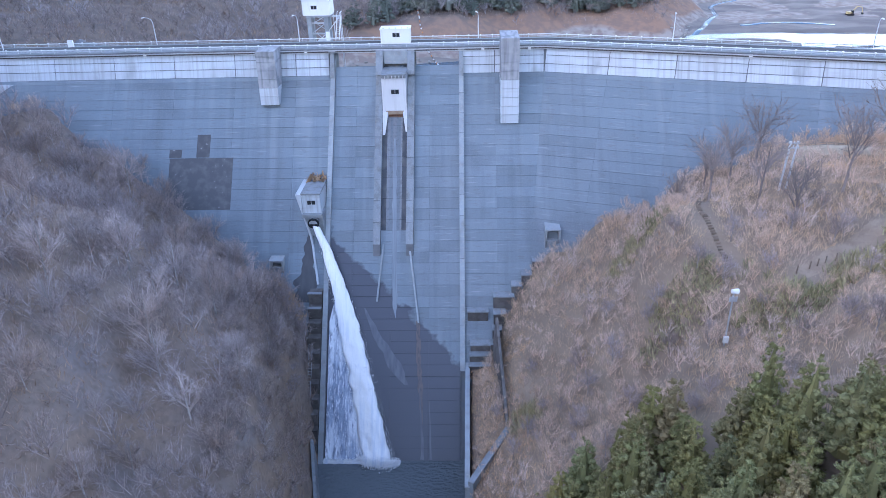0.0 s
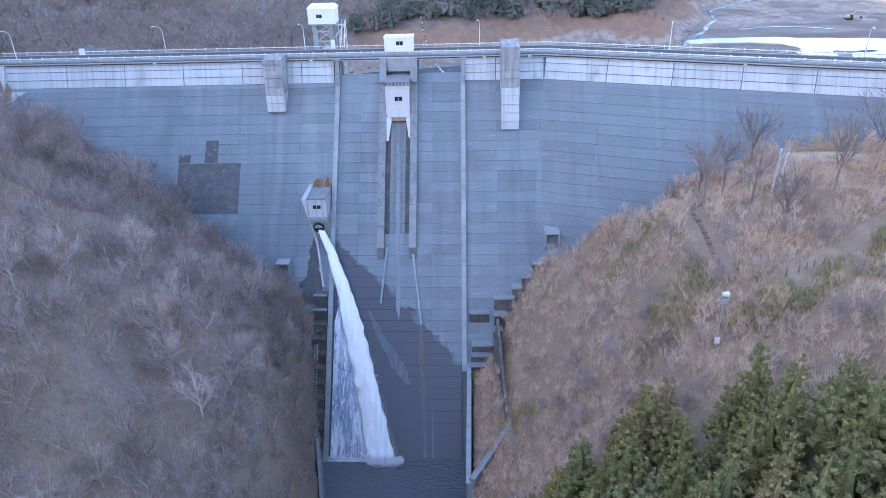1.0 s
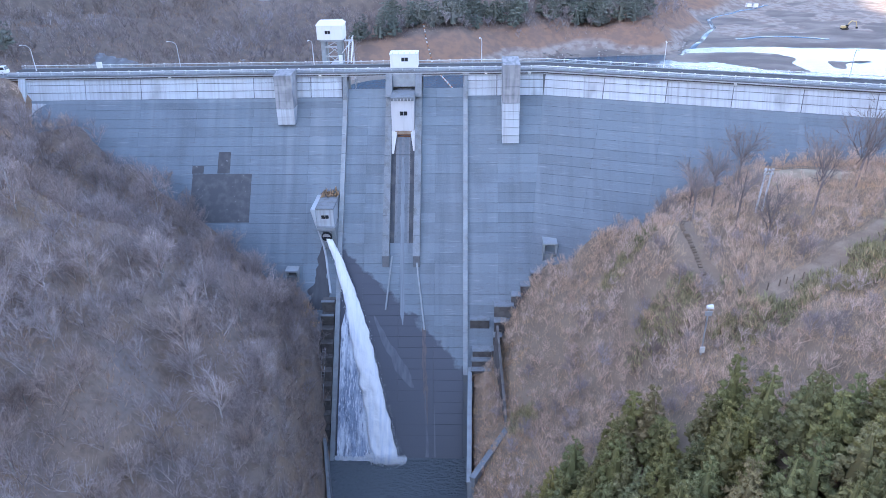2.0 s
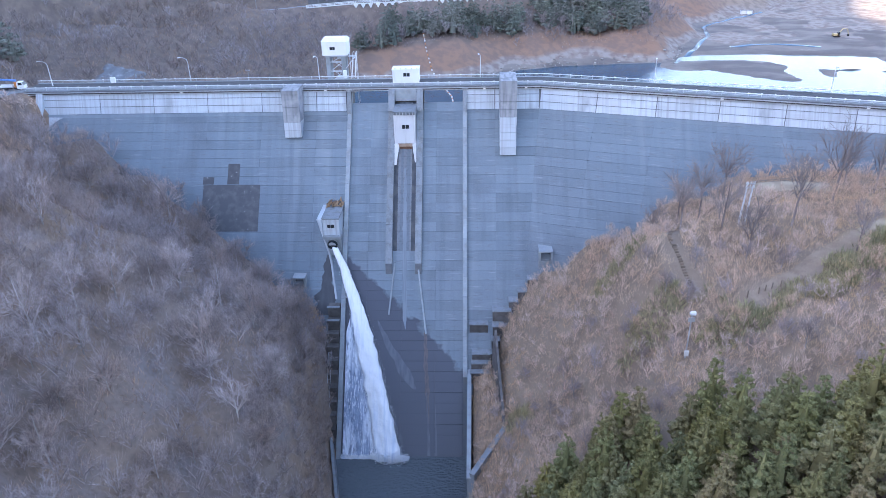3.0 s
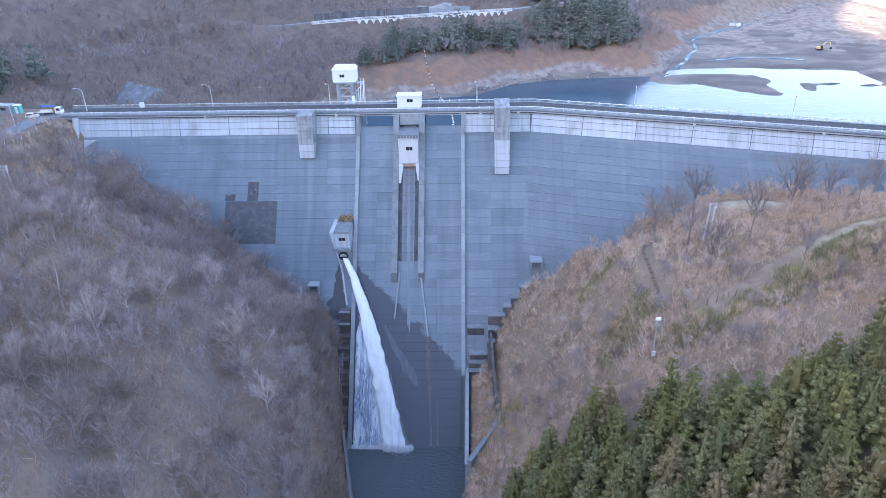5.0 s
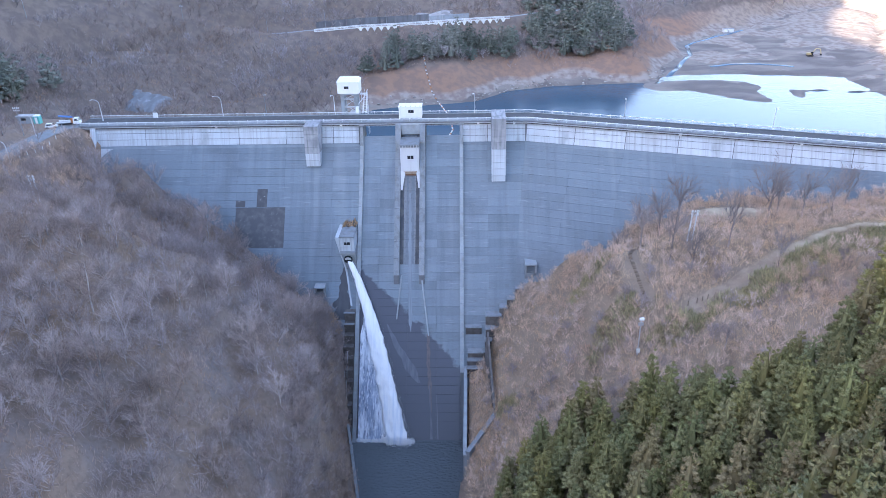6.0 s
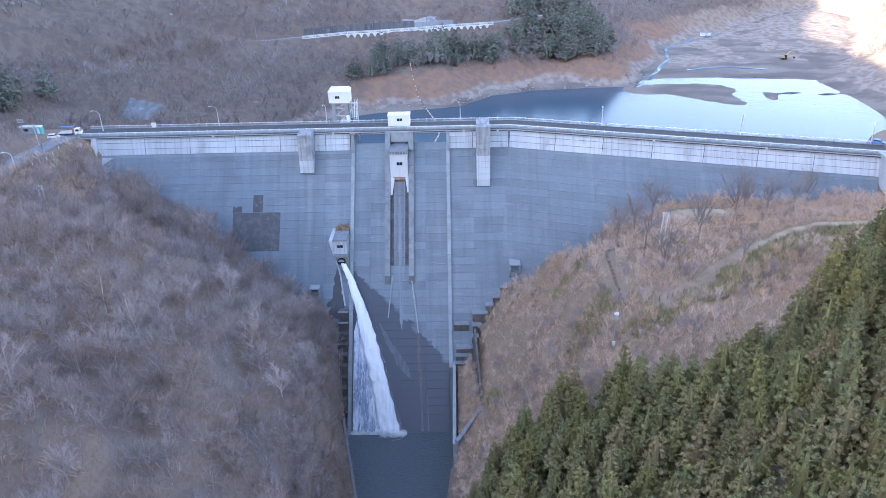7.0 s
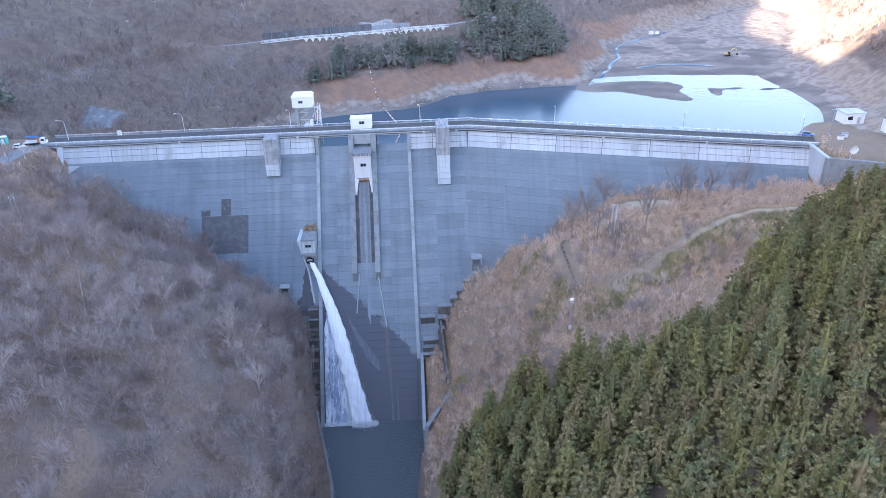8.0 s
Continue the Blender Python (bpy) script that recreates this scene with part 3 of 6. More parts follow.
def parapet_panels():
    """Pale cladding above the sloping face: three courses to each bay."""
    edges = [-121, -105, -90, -75, -60, -45, -36.8, None, -5.0, 3.2, 15, 30, 45, 60, 75, 90, 105, 122]
    for s0, s1 in zip(edges, edges[1:]):
        if s0 is None or s1 is None:
            continue
        for k in range(3):
            z0, z1 = 62.25 + k * 1.87, 62.25 + (k + 1) * 1.87
            o0, o1 = (z0 - 62) * 0.33, (z1 - 62) * 0.33
            g = 0.10
            v = [D(s, o, z) for s, o, z in ((s0 + g, o0, z0 + 0.085), (s1 - g, o0, z0 + 0.085), (s1 - g, o1, z1 - 0.085), (s0 + g, o1, z1 - 0.085))]
            v += [D(s, o + 0.6, z) for s, o, z in ((s0 + g, o0, z0 + 0.085), (s1 - g, o0, z0 + 0.085), (s1 - g, o1, z1 - 0.085), (s0 + g, o1, z1 - 0.085))]
            part("parapet_panel", Shape().add(v, [(0, 1, 2, 3), (0, 4, 5, 1), (1, 5, 6, 2), (2, 6, 7, 3), (3, 7, 4, 0)]), PALE, dam)
    for s0, s1 in ((-121, -36.8), (-5.0, 15), (15, 122)):
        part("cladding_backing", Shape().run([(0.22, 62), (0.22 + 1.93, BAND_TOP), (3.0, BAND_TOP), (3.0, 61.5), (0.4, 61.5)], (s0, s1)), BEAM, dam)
        part("sloping_ledge", Shape().run([(-0.55, 61.45), (-0.15, 62.25), (0.5, 62.3), (0.5, 61.3)], (s0, s1)), CONCRETE, dam)


parapet_panels()


def chute_walls():
    """Raised walls on the sloping face."""
    for s0, s1, zt, zb, high, name in ((-36.4, -35.3, 66.5, -9.0, 1.1, "training_wall"), (-5.4, -4.3, 66.5, 7.5, 1.2, "training_wall"),
                                       (-25.3, -23.6, 66.5, 30.0, 1.6, "divide_wall"), (-17.7, -16.0, 66.5, 30.0, 1.6, "divide_wall")):
        n = max(1, round((zt - zb) / 4))
        for i in range(n):
            z1, z0 = zt - (zt - zb) * i / n, zt - (zt - zb) * (i + 1) / n
            lift = high + 0.04 * ((i * 7) % 3)
            ring = lambda s: [D(s, face_off(z0) - lift, z0 + 0.04), D(s, face_off(z1) - lift, z1 - 0.04), D(s, face_off(z1) + 0.6, z1), D(s, face_off(z0) + 0.6, z0)]
            part(name, Shape().hull(ring(s0), ring(s1)[:]), DULL if name == "divide_wall" else PALE_GREY, dam)
    for s0, s1 in ((-25.3, -23.6), (-17.7, -16.0)):
        # dark stepped ends of the divide walls
        ring = lambda s: [D(s, face_off(27.4) - 0.3, 27.4), D(s, face_off(29.96) - 1.5, 29.96), D(s, face_off(29.96) + 0.6, 29.96), D(s, face_off(27.4) + 0.6, 27.4)]
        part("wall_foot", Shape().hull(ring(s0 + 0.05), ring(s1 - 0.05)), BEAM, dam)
    for x1, z1, x0, z0 in ((-22.9, 29.8, -24.2, 19.4), (-17.0, 29.8, -14.7, 15.6)):
        # thin flared walls below the inner chute
        ring = lambda x, z: [D(x - 0.2, face_off(z) - 0.8, z), D(x + 0.2, face_off(z) - 0.8, z), D(x + 0.2, face_off(z) + 0.3, z), D(x - 0.2, face_off(z) + 0.3, z)]
        part("flared_wall", Shape().hull(ring(x0, z0), ring(x1, z1)), PALE_GREY, dam)


PALE_GREY = material("bleached_concrete", (0.30, 0.335, 0.358), 0.85, spread=0.1, bump=0.02, bump_scale=2.0, spots=((0.5, (1, 1, 1), 0.45, 0.75, (0.22, 0.22, 0.21), 0.7), (2.0, (1, 1, 1), 0.5, 0.8, (0.46, 0.45, 0.43), 0.5)))
chute_walls()


def pier(s0, s1, z_bot, z_top, front, name):
    """A buttress that stands out from the parapet, with marked pours."""
    ob = thing(name, "pale stained concrete pier standing proud of the dam face", "pier", kind="structure")
    z, i = z_bot, 0
    while z < BAND_TOP + 0.5:
        z1 = min(z + 2.0, BAND_TOP + 0.8)
        f0, f1 = front + (z - 62) * 0.10, front + (z1 - 62) * 0.10
        w = 0.02 * ((i * 5) % 3)
        part("pier_block", Shape().hull([D(s0 - w, f0, z + 0.04), D(s1 + w, f0, z + 0.04), D(s1 + w, 3, z + 0.04), D(s0 - w, 3, z + 0.04)],
                                        [D(s0 - w, f1, z1 - 0.04), D(s1 + w, f1, z1 - 0.04), D(s1 + w, 3, z1 - 0.04), D(s0 - w, 3, z1 - 0.04)]), STAINED if z > 60.4 else PALE, ob)
        z, i = z1, i + 1
    f = front + 0.4
    part("pier_core", Shape().hull([D(s0 + 0.1, f, z_bot - 2), D(s1 - 0.1, f, z_bot - 2), D(s1 - 0.1, 3, z_bot - 2), D(s0 + 0.1, 3, z_bot - 2)],
                                   [D(s0 + 0.1, f + 0.6, 68), D(s1 - 0.1, f + 0.6, 68), D(s1 - 0.1, 3, 68), D(s0 + 0.1, 3, 68)]), JOINT, ob)
    part("pier_cap", Shape().hull([D(s0, f, 68.0), D(s1, f, 68.0), D(s1, 3.0, 68.0), D(s0, 3.0, 68.0)],
                                  [D(s0, f, z_top), D(s1, f, z_top), D(s1, 3.0, z_top), D(s0, 3.0, z_top)]), STAINED, ob)


pier(-53.0, -48.6, 56.8, 69.2, -5.0, "pier_1")
pier(4.4, 8.6, 52.3, 71.6, -7.5, "pier_2")


def crest():
    """The road along the top: slab, asphalt, kerbs, edge beam, cable pipes and railings."""
    ends = (LEFT_END - 6, BEND, RIGHT_END + 2)
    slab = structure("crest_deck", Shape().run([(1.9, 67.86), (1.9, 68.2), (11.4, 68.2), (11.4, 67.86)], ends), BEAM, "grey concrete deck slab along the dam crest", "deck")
    part("road_surface", Shape().run([(5.8, 68.21), (5.8, 68.3), (10.7, 68.3), (10.7, 68.21)], ends), ASPHALT, slab)
    part("walkway", Shape().run([(2.2, 68.2), (2.2, 68.42), (5.8, 68.42), (5.8, 68.2)], ends), DULL, slab, "pale concrete walkway")
    part("kerb", Shape().run([(10.7, 68.2), (10.7, 68.45), (11.2, 68.45), (11.2, 68.2)], ends), PALE_GREY, slab)
    part("edge_beam", Shape().run([(1.55, 67.5), (1.55, 67.85), (2.4, 67.85), (2.4, 67.5)], ends), DARKSTONE, slab)
    for o, z, r in ((1.4, 67.95, 0.11), (1.35, 67.45, 0.08)):
        part("cable_pipe", Shape().run([(o - r, z - r), (o - r, z + r), (o + r, z + r), (o + r, z - r)], ends), STEEL, slab, "grey cable pipe")
    for o, top in ((2.55, 69.15), (10.95, 69.15)):
        rail = thing("crest_railing", "white painted steel railing along the crest road", "railing", kind="structure")
        part("rail", Shape().run([(o - 0.09, top - 0.09), (o - 0.09, top + 0.09), (o + 0.09, top + 0.09), (o + 0.09, top - 0.09)], ends), RAIL, rail)
        part("rail", Shape().run([(o - 0.03, top - 0.42), (o - 0.03, top - 0.36), (o + 0.03, top - 0.36), (o + 0.03, top - 0.42)], ends), STEEL, rail)
        post = Shape().box(-0.05, 0.05, -0.05, 0.05, 0, top - 68.3).data("post", STEEL)
        cap = Shape().hull([(-0.2, -0.14, 0), (0.2, -0.14, 0), (0.2, 0.14, 0), (-0.2, 0.14, 0)], [(-0.14, -0.1, 0.16), (0.14, -0.1, 0.16), (0.14, 0.1, 0.16), (-0.14, 0.1, 0.16)]).data("post_cap", WHITE)
        s = LEFT_END - 5
        while s < RIGHT_END + 1:
            if abs(s - BEND) > 0.3:
                ob = part("post", post, None, rail)
                ob.location = D(s, o, 68.3)
                top_ob = part("post_cap", cap, None, ob)
                top_ob.location = (0, 0, top - 68.3 + 0.05)
            s += 3.0


DARKSTONE = material("plain_dark_concrete", (0.065, 0.06, 0.06), 0.6, spread=0.2, spots=((1.0, (1, 1, 1), 0.5, 0.75, (0.13, 0.11, 0.10), 0.7),))
crest()


# ---- things on and below the dam ----
MOSS = material("dead_grass_clumps", (0.44, 0.29, 0.18), 0.95, bump=0.15, bump_scale=3.0, spots=((1.5, (1, 1, 1), 0.45, 0.7, (0.28, 0.18, 0.11), 0.7),))
FOAM = material("white_water", (0.93, 0.94, 0.95), 0.6, spots=((0.6, (1.8, 0.14, 0.14), 0.50, 0.70, (0.58, 0.66, 0.77), 0.65), (2.2, (1.6, 0.3, 0.25), 0.55, 0.72, (0.70, 0.76, 0.84), 0.5)), bump=0.12, bump_scale=1.6)
VEIL = material("thin_water_sheet", (0.30, 0.37, 0.49), 0.3, spots=((0.45, (1.7, 0.2, 0.16), 0.44, 0.60, (0.78, 0.83, 0.89), 0.85), (1.1, (1.3, 0.4, 0.35), 0.52, 0.64, (0.14, 0.18, 0.26), 0.7),
                                                                     (2.6, (1.6, 0.3, 0.25), 0.55, 0.64, (0.82, 0.86, 0.90), 0.75)), bump=0.15, bump_scale=1.4)


def window(parent, x0, x1, y, z0, z1):
    """A framed window with two panes in a wall that faces -y."""
    w = part("window", Shape().box(x0 - 0.08, x1 + 0.08, y - 0.06, y + 0.05, z0 - 0.08, z1 + 0.08), STEEL, parent, "grey metal window frame")
    mid = (x0 + x1) / 2
    for a, b in ((x0, mid - 0.05), (mid + 0.05, x1)):
        part("pane", Shape().box(a, b, y - 0.09, y - 0.05, z0, z1), DARK, w, "dark glass pane")


RUSTY = material("stained_beam", (0.36, 0.27, 0.20), 0.85, spots=((0.8, (1, 1, 1), 0.45, 0.7, (0.26, 0.15, 0.09), 0.7),))
PLASTER = material("greyed_white_render", (0.60, 0.61, 0.63), 0.7, spots=((0.5, (2, 2, 0.15), 0.5, 0.72, (0.42, 0.42, 0.43), 0.6), (0.2, (1, 1, 1), 0.5, 0.7, (0.68, 0.68, 0.69), 0.6)))


def gate_tower():
    """The white gate chamber between the divide walls, its rusted gate and the recess above it."""
    ob = thing("gate_chamber", "white rendered gate chamber with a small window above a rusted gate", "gate house")
    part("wall", Shape().hull([(-23.5, 158.2, 55.3), (-17.8, 158.2, 55.3), (-17.8, 166, 55.3), (-23.5, 166, 55.3)], [(-23.5, 158.6, 63.6), (-17.8, 158.6, 63.6), (-17.8, 166, 63.6), (-23.5, 166, 63.6)]), PLASTER, ob)
    part("ledge", Shape().box(-23.6, -17.7, 158.3, 166, 63.6, 63.9), DULL, ob)
    for k in range(7):
        part("ledge_block", Shape().box(-23.4 + k * 0.85, -22.8 + k * 0.85, 158.15, 158.5, 63.0, 63.6), DULL, ob)
    window(ob, -21.3, -19.5, 158.38, 59.3, 60.3)
    part("lintel", Shape().box(-22.7, -18.5, 157.9, 159.5, 54.5, 55.3), RUSTY, ob)
    part("jamb", Shape().hull([(-23.55, 155.0, 50.4), (-23.0, 155.0, 50.4), (-23.0, 158, 50.4), (-23.55, 158, 50.4)], [(-23.55, 158.0, 55.3), (-22.2, 158.0, 55.3), (-22.2, 162, 55.3), (-23.55, 162, 55.3)]), PLASTER, ob)
    part("jamb", Shape().hull([(-18.1, 155.4, 51.0), (-17.75, 155.4, 51.0), (-17.75, 158.6, 51.0), (-18.1, 158.6, 51.0)], [(-18.8, 158.0, 55.3), (-17.75, 158.0, 55.3), (-17.75, 162, 55.3), (-18.8, 162, 55.3)]), PLASTER, ob)
    gate = part("gate", Shape().box(-22.2, -18.9, 158.6, 158.9, 50.4, 54.5), RUST, ob, "rust-brown steel gate leaf")
    for k in range(4):
        part("gate_rib", Shape().box(-22.2, -18.9, 158.35, 158.6, 50.8 + 0.95 * k, 51.0 + 0.95 * k), RUST, gate)
    part("recess_wall", Shape().box(-23.5, -17.8, 165.9, 166.5, 64.7, 67.84), PALE_GREY, ob)
    # Dark box in the gap: the recess's shadow is put into its colour.
    part("recess_back", Shape().box(-23.5, -17.8, 167.5, 168.1, 63.9, 65.4), DARKSTONE, ob)
    for x0, x1 in ((-25.3, -23.6), (-17.7, -16.0)):
        part("pillar", Shape().hull([(x0, 162.6, 62.8), (x1, 162.6, 62.8), (x1, 171, 62.8), (x0, 171, 62.8)], [(x0, 166.0, 67.84), (x1, 166.0, 67.84), (x1, 171, 67.84), (x0, 171, 67.84)]), DULL, ob)


gate_tower()


def side_pillars():
    for x0, x1 in ((-36.5, -35.5), (-5.3, -4.3)):
        ob = thing("spillway_abutment", "grey concrete abutment carrying the crest deck beside the spillway", "abutment", kind="structure")
        part("abutment_wall", Shape().hull([(x0, 163.5, 62), (x1, 163.5, 62), (x1, 172, 62), (x0, 172, 62)], [(x0, 166.6, 67.6), (x1, 166.6, 67.6), (x1, 172, 67.6), (x0, 172, 67.6)]), DULL, ob)
        part("corbel", Shape().box(x0 - 0.3, x1 + 0.3, 166.2, 172, 67.62, 67.84), PALE_GREY, ob)


side_pillars()


def crest_hut():
    ob = thing("hoist_hut", "small white flat-roofed hoist hut on the crest deck", "hut")
    x0, x1, y0, y1 = -24.6, -17.4, 171.3, 175.6
    part("wall", Shape().box(x0, x1, y0, y1, 68.3, 71.7), WHITE, ob)
    part("roof", Shape().box(x0 - 0.15, x1 + 0.15, y0 - 0.15, y1 + 0.15, 71.7, 71.95), WHITE, ob)
    for k in range(5):
        part("vent", Shape().box(x0 + 0.6 + k * 1.5, x0 + 0.9 + k * 1.5, y0 + 0.2, y0 + 0.5, 71.95, 72.15), STEEL, ob)
    window(ob, -21.6, -19.9, y0, 70.0, 70.9)


crest_hut()


def intake_tower():
    ob = thing("intake_tower", "white intake house on a tall concrete and steel frame", "tower")
    x0, x1, y0, y1 = -45.3, -38.2, 180.5, 186.0
    house = part("house", Shape().box(x0, x1, y0, y1, 74.0, 77.8), WHITE, ob, "white rendered house")
    part("roof", Shape().hull([(x0 - 0.2, y0 - 0.2, 77.8), (x1 + 0.2, y0 - 0.2, 77.8), (x1 + 0.2, y1 + 0.2, 77.8), (x0 - 0.2, y1 + 0.2, 77.8)],
                              [(x0 + 0.5, y0 + 1.6, 78.7), (x1 - 0.5, y0 + 1.6, 78.7), (x1 - 0.5, y1 - 1.0, 78.7), (x0 + 0.5, y1 - 1.0, 78.7)]), WHITE, ob, "white hipped roof")
    window(house, -43.0, -41.6, y0, 75.6, 76.4)
    part("floor_slab", Shape().box(x0 + 0.6, x1 - 0.3, y0 + 0.3, y1 - 0.3, 73.5, 74.0), PALE_GREY, ob)
    for x in (-44.0, -39.6):
        for y in (181.6, 185.0):
            part("column", Shape().box(x - 0.55, x + 0.55, y - 0.5, y + 0.5, 14, 73.5), PALE_GREY, ob)
    for z in (66, 69.2, 71.8):
        part("cross_beam", Shape().box(-44.0, -39.6, 181.4, 181.8, z, z + 0.35), STEEL, ob)
    for a, b in ((66.3, 69.2), (69.5, 71.8), (71.8, 73.5)):
        part("brace", Shape().tube([(-43.5, 181.2, a), (-40.1, 181.2, b)], [0.10, 0.10], 5), STEEL, ob)
        part("brace", Shape().tube([(-40.1, 184.8, a), (-43.5, 184.8, b)], [0.10, 0.10], 5), STEEL, ob)
    stair = part("stair", Shape().box(-38.2, -36.0, 181.5, 183.5, 73.4, 73.55), STEEL, ob, "galvanised steel landing and stair")
    for k in range(10):
        part("stair_tread", Shape().box(-36.6, -35.9, 177.2 + 0.42 * k, 177.5 + 0.42 * k, 68.9 + 0.46 * k, 68.95 + 0.46 * k), STEEL, stair)
    for x in (-36.7, -35.8):
        part("stringer", Shape().tube([(x, 177.0, 68.6), (x, 181.6, 73.5)], [0.10, 0.10], 5), RAIL, stair)
        part("hand_rail", Shape().tube([(x, 177.0, 69.7), (x, 181.6, 74.6), (x, 183.5, 74.6)], [0.06, 0.06, 0.06], 5), RAIL, stair)
    for x, y in ((-36.0, 183.4), (-38.0, 183.4), (-36.0, 181.6)):
        part("stair_post", Shape().box(x - 0.07, x + 0.07, y - 0.07, y + 0.07, 60, 74.6), RAIL, stair)
    part("stair_brace", Shape().tube([(-39.2, 181.3, 70.0), (-36.2, 181.6, 73.4)], [0.10, 0.10], 5), RAIL, stair)
    part("gangway", Shape().box(-41.5, -38.4, 176.3, 181.6, 68.05, 68.3), STEEL, ob)
    part("switch_box", Shape().box(-39.3, -38.3, 177.6, 178.3, 68.3, 70.4), WHITE, ob, "white switch cabinet")


intake_tower()


def street_lamp():
    ob = thing("street_lamp", "slim white galvanised street lamp with a curved arm on the crest", "lamp", "lamps along the crest")
    part("pole", Shape().tube([(0, 0, 0), (0, 0, 5.6), (-0.05, -0.2, 6.3), (-0.3, -0.9, 6.8), (-0.55, -1.7, 6.95)], [0.13, 0.09, 0.08, 0.07, 0.06], 7), RAIL, ob)
    part("lamp_head", Shape().hull([(-0.7, -2.5, 6.82), (-0.4, -2.5, 6.82), (-0.35, -1.6, 6.9), (-0.7, -1.6, 6.9)], [(-0.65, -2.4, 7.0), (-0.45, -2.4, 7.0), (-0.4, -1.65, 7.06), (-0.65, -1.65, 7.06)]), WHITE, ob)
    part("foot_plate", Shape().box(-0.22, 0.22, -0.22, 0.22, 0, 0.06), STEEL, ob)
    return ob


lamp = street_lamp()
lamp.matrix_world = Matrix.Translation((-121.5, 173.4, 68.3)) @ pose(0, 0, 0, 0, 0, -65)
for s, turn in ((-82.6, -65), (-45.8, 0), (-0.6, 0), (43.2, 0), (85.0, 0), (120.5, -20)):
    p = D(s, 11.0, 68.2)
    copy_thing(lamp, Matrix.Translation(p) @ pose(0, 0, 0, 0, 0, turn))


def junction_box():
    ob = thing("junction_box", "small white junction box fixed to the crest deck edge", "box", "boxes along the deck edge")
    part("casing", Shape().box(-0.35, 0.35, -0.2, 0.2, 0, 0.7), WHITE, ob)
    part("lid", Shape().box(-0.4, 0.4, -0.26, 0.24, 0.7, 0.78), RAIL, ob)
    return ob


box = junction_box()
box.location = D(-42.4, 1.55, 67.25)
for s in (0.4, 11.5, 60.2, 92.0, -82.0):
    copy_thing(box, Matrix.Translation(D(s, 1.55, 67.25)) @ pose(0, 0, 0, 0, 0, math.degrees(WING) if s > BEND else 0))
sign = thing("sign_cabinet", "white cabinet standing at the crest railing", "cabinet")
part("casing", Shape().box(-105.6, -104.2, 175.4, 175.9, 68.4, 70.0), WHITE, sign)
part("plinth", Shape().box(-105.7, -104.1, 175.3, 176.0, 68.2, 68.4), DULL, sign)


def seal_patches():
    for x0, x1, z0, z1 in ((-74.8, -59.4, 36.2, 46.2), (-68.4, -65.2, 46.3, 50.8), (-75.0, -72.0, 46.3, 47.9)):
        v = [D(x, face_off(z) - 0.035, z) for x, z in ((x0, z0), (x1, z0), (x1, z1), (x0, z1))] + [D(x, face_off(z) + 0.2, z) for x, z in ((x0, z0), (x1, z0), (x1, z1), (x0, z1))]
        part("seal_patch", Shape().add(v, [(0, 1, 2, 3), (0, 4, 5, 1), (1, 5, 6, 2), (2, 6, 7, 3), (3, 7, 4, 0)]), PATCH, dam, "dark bituminous seal patch")


seal_patches()


def valve_house():
    ob = thing("valve_house", "weathered white outlet valve house with a mossy roof", "valve house")
    x0, x1, y0, y1 = -40.9, -36.75, 139.8, 149.5
    part("wall", Shape().box(x0, x1, y0, y1, 37.2, 41.6), PALE, ob)
    part("roof", Shape().box(x0 - 0.15, x1 + 0.15, y0 - 0.2, y1, 41.6, 41.95), DULL, ob, "flat grey mossy roof")
    window(ob, -39.7, -37.9, y0, 39.3, 40.2)
    part("ledge", Shape().box(x0 - 0.1, x1 + 0.35, y0 - 0.9, y1, 36.4, 37.2), PALE_GREY, ob)
    part("block", Shape().hull([(x0 + 0.9, 139.6, 31.5), (x1 + 0.3, 139.6, 31.5), (x1 + 0.3, 145, 31.5), (x0 + 0.9, 145, 31.5)], [(x0 + 0.1, y0 - 0.2, 36.4), (x1 + 0.3, y0 - 0.2, 36.4), (x1 + 0.3, 146, 36.4), (x0 + 0.1, 146, 36.4)]), DULL, ob)
    verts, faces = [], [(3, 2, 1, 0), (32, 33, 34, 35)]
    for k in range(9):
        t = k / 8
        x, z = -41.75 + 4.15 * t, 41.8 - 19.4 * t
        proud = max(0.5, 165 + face_off(z) - 139.5)
        inner = x if z < 36.5 else -40.95
        verts += [D(x - 0.45, face_off(z) - proud, z), D(inner, face_off(z) - proud, z), D(inner, face_off(z) + 0.3, z), D(x - 0.45, face_off(z) + 0.3, z)]
        if k < 8:
            faces += [(4 * k + j, 4 * k + (j + 1) % 4, 4 * k + 4 + (j + 1) % 4, 4 * k + 4 + j) for j in range(4)]
    wall = Shape().add(verts, faces)
    part("side_wall", wall, PALE, ob, "pale raking side wall")
    pipe = part("outlet_pipe", Shape().tube([(-38.6, 143, 36.0), (-38.6, 138.4, 35.0)], [1.0, 1.0], 14), STEEL, ob, "dark steel outlet pipe")
    part("flange", Shape().tube([(-38.6, 138.9, 35.1), (-38.6, 138.4, 35.0)], [1.3, 1.3], 14), DARK, pipe)
    part("grass", tuft_mesh("grass", 160, (-38.8, 148.2, 42.0), (2.0, 1.6, 0.5), 0.9, MOSS), None, ob, "dead brown grass on the roof")


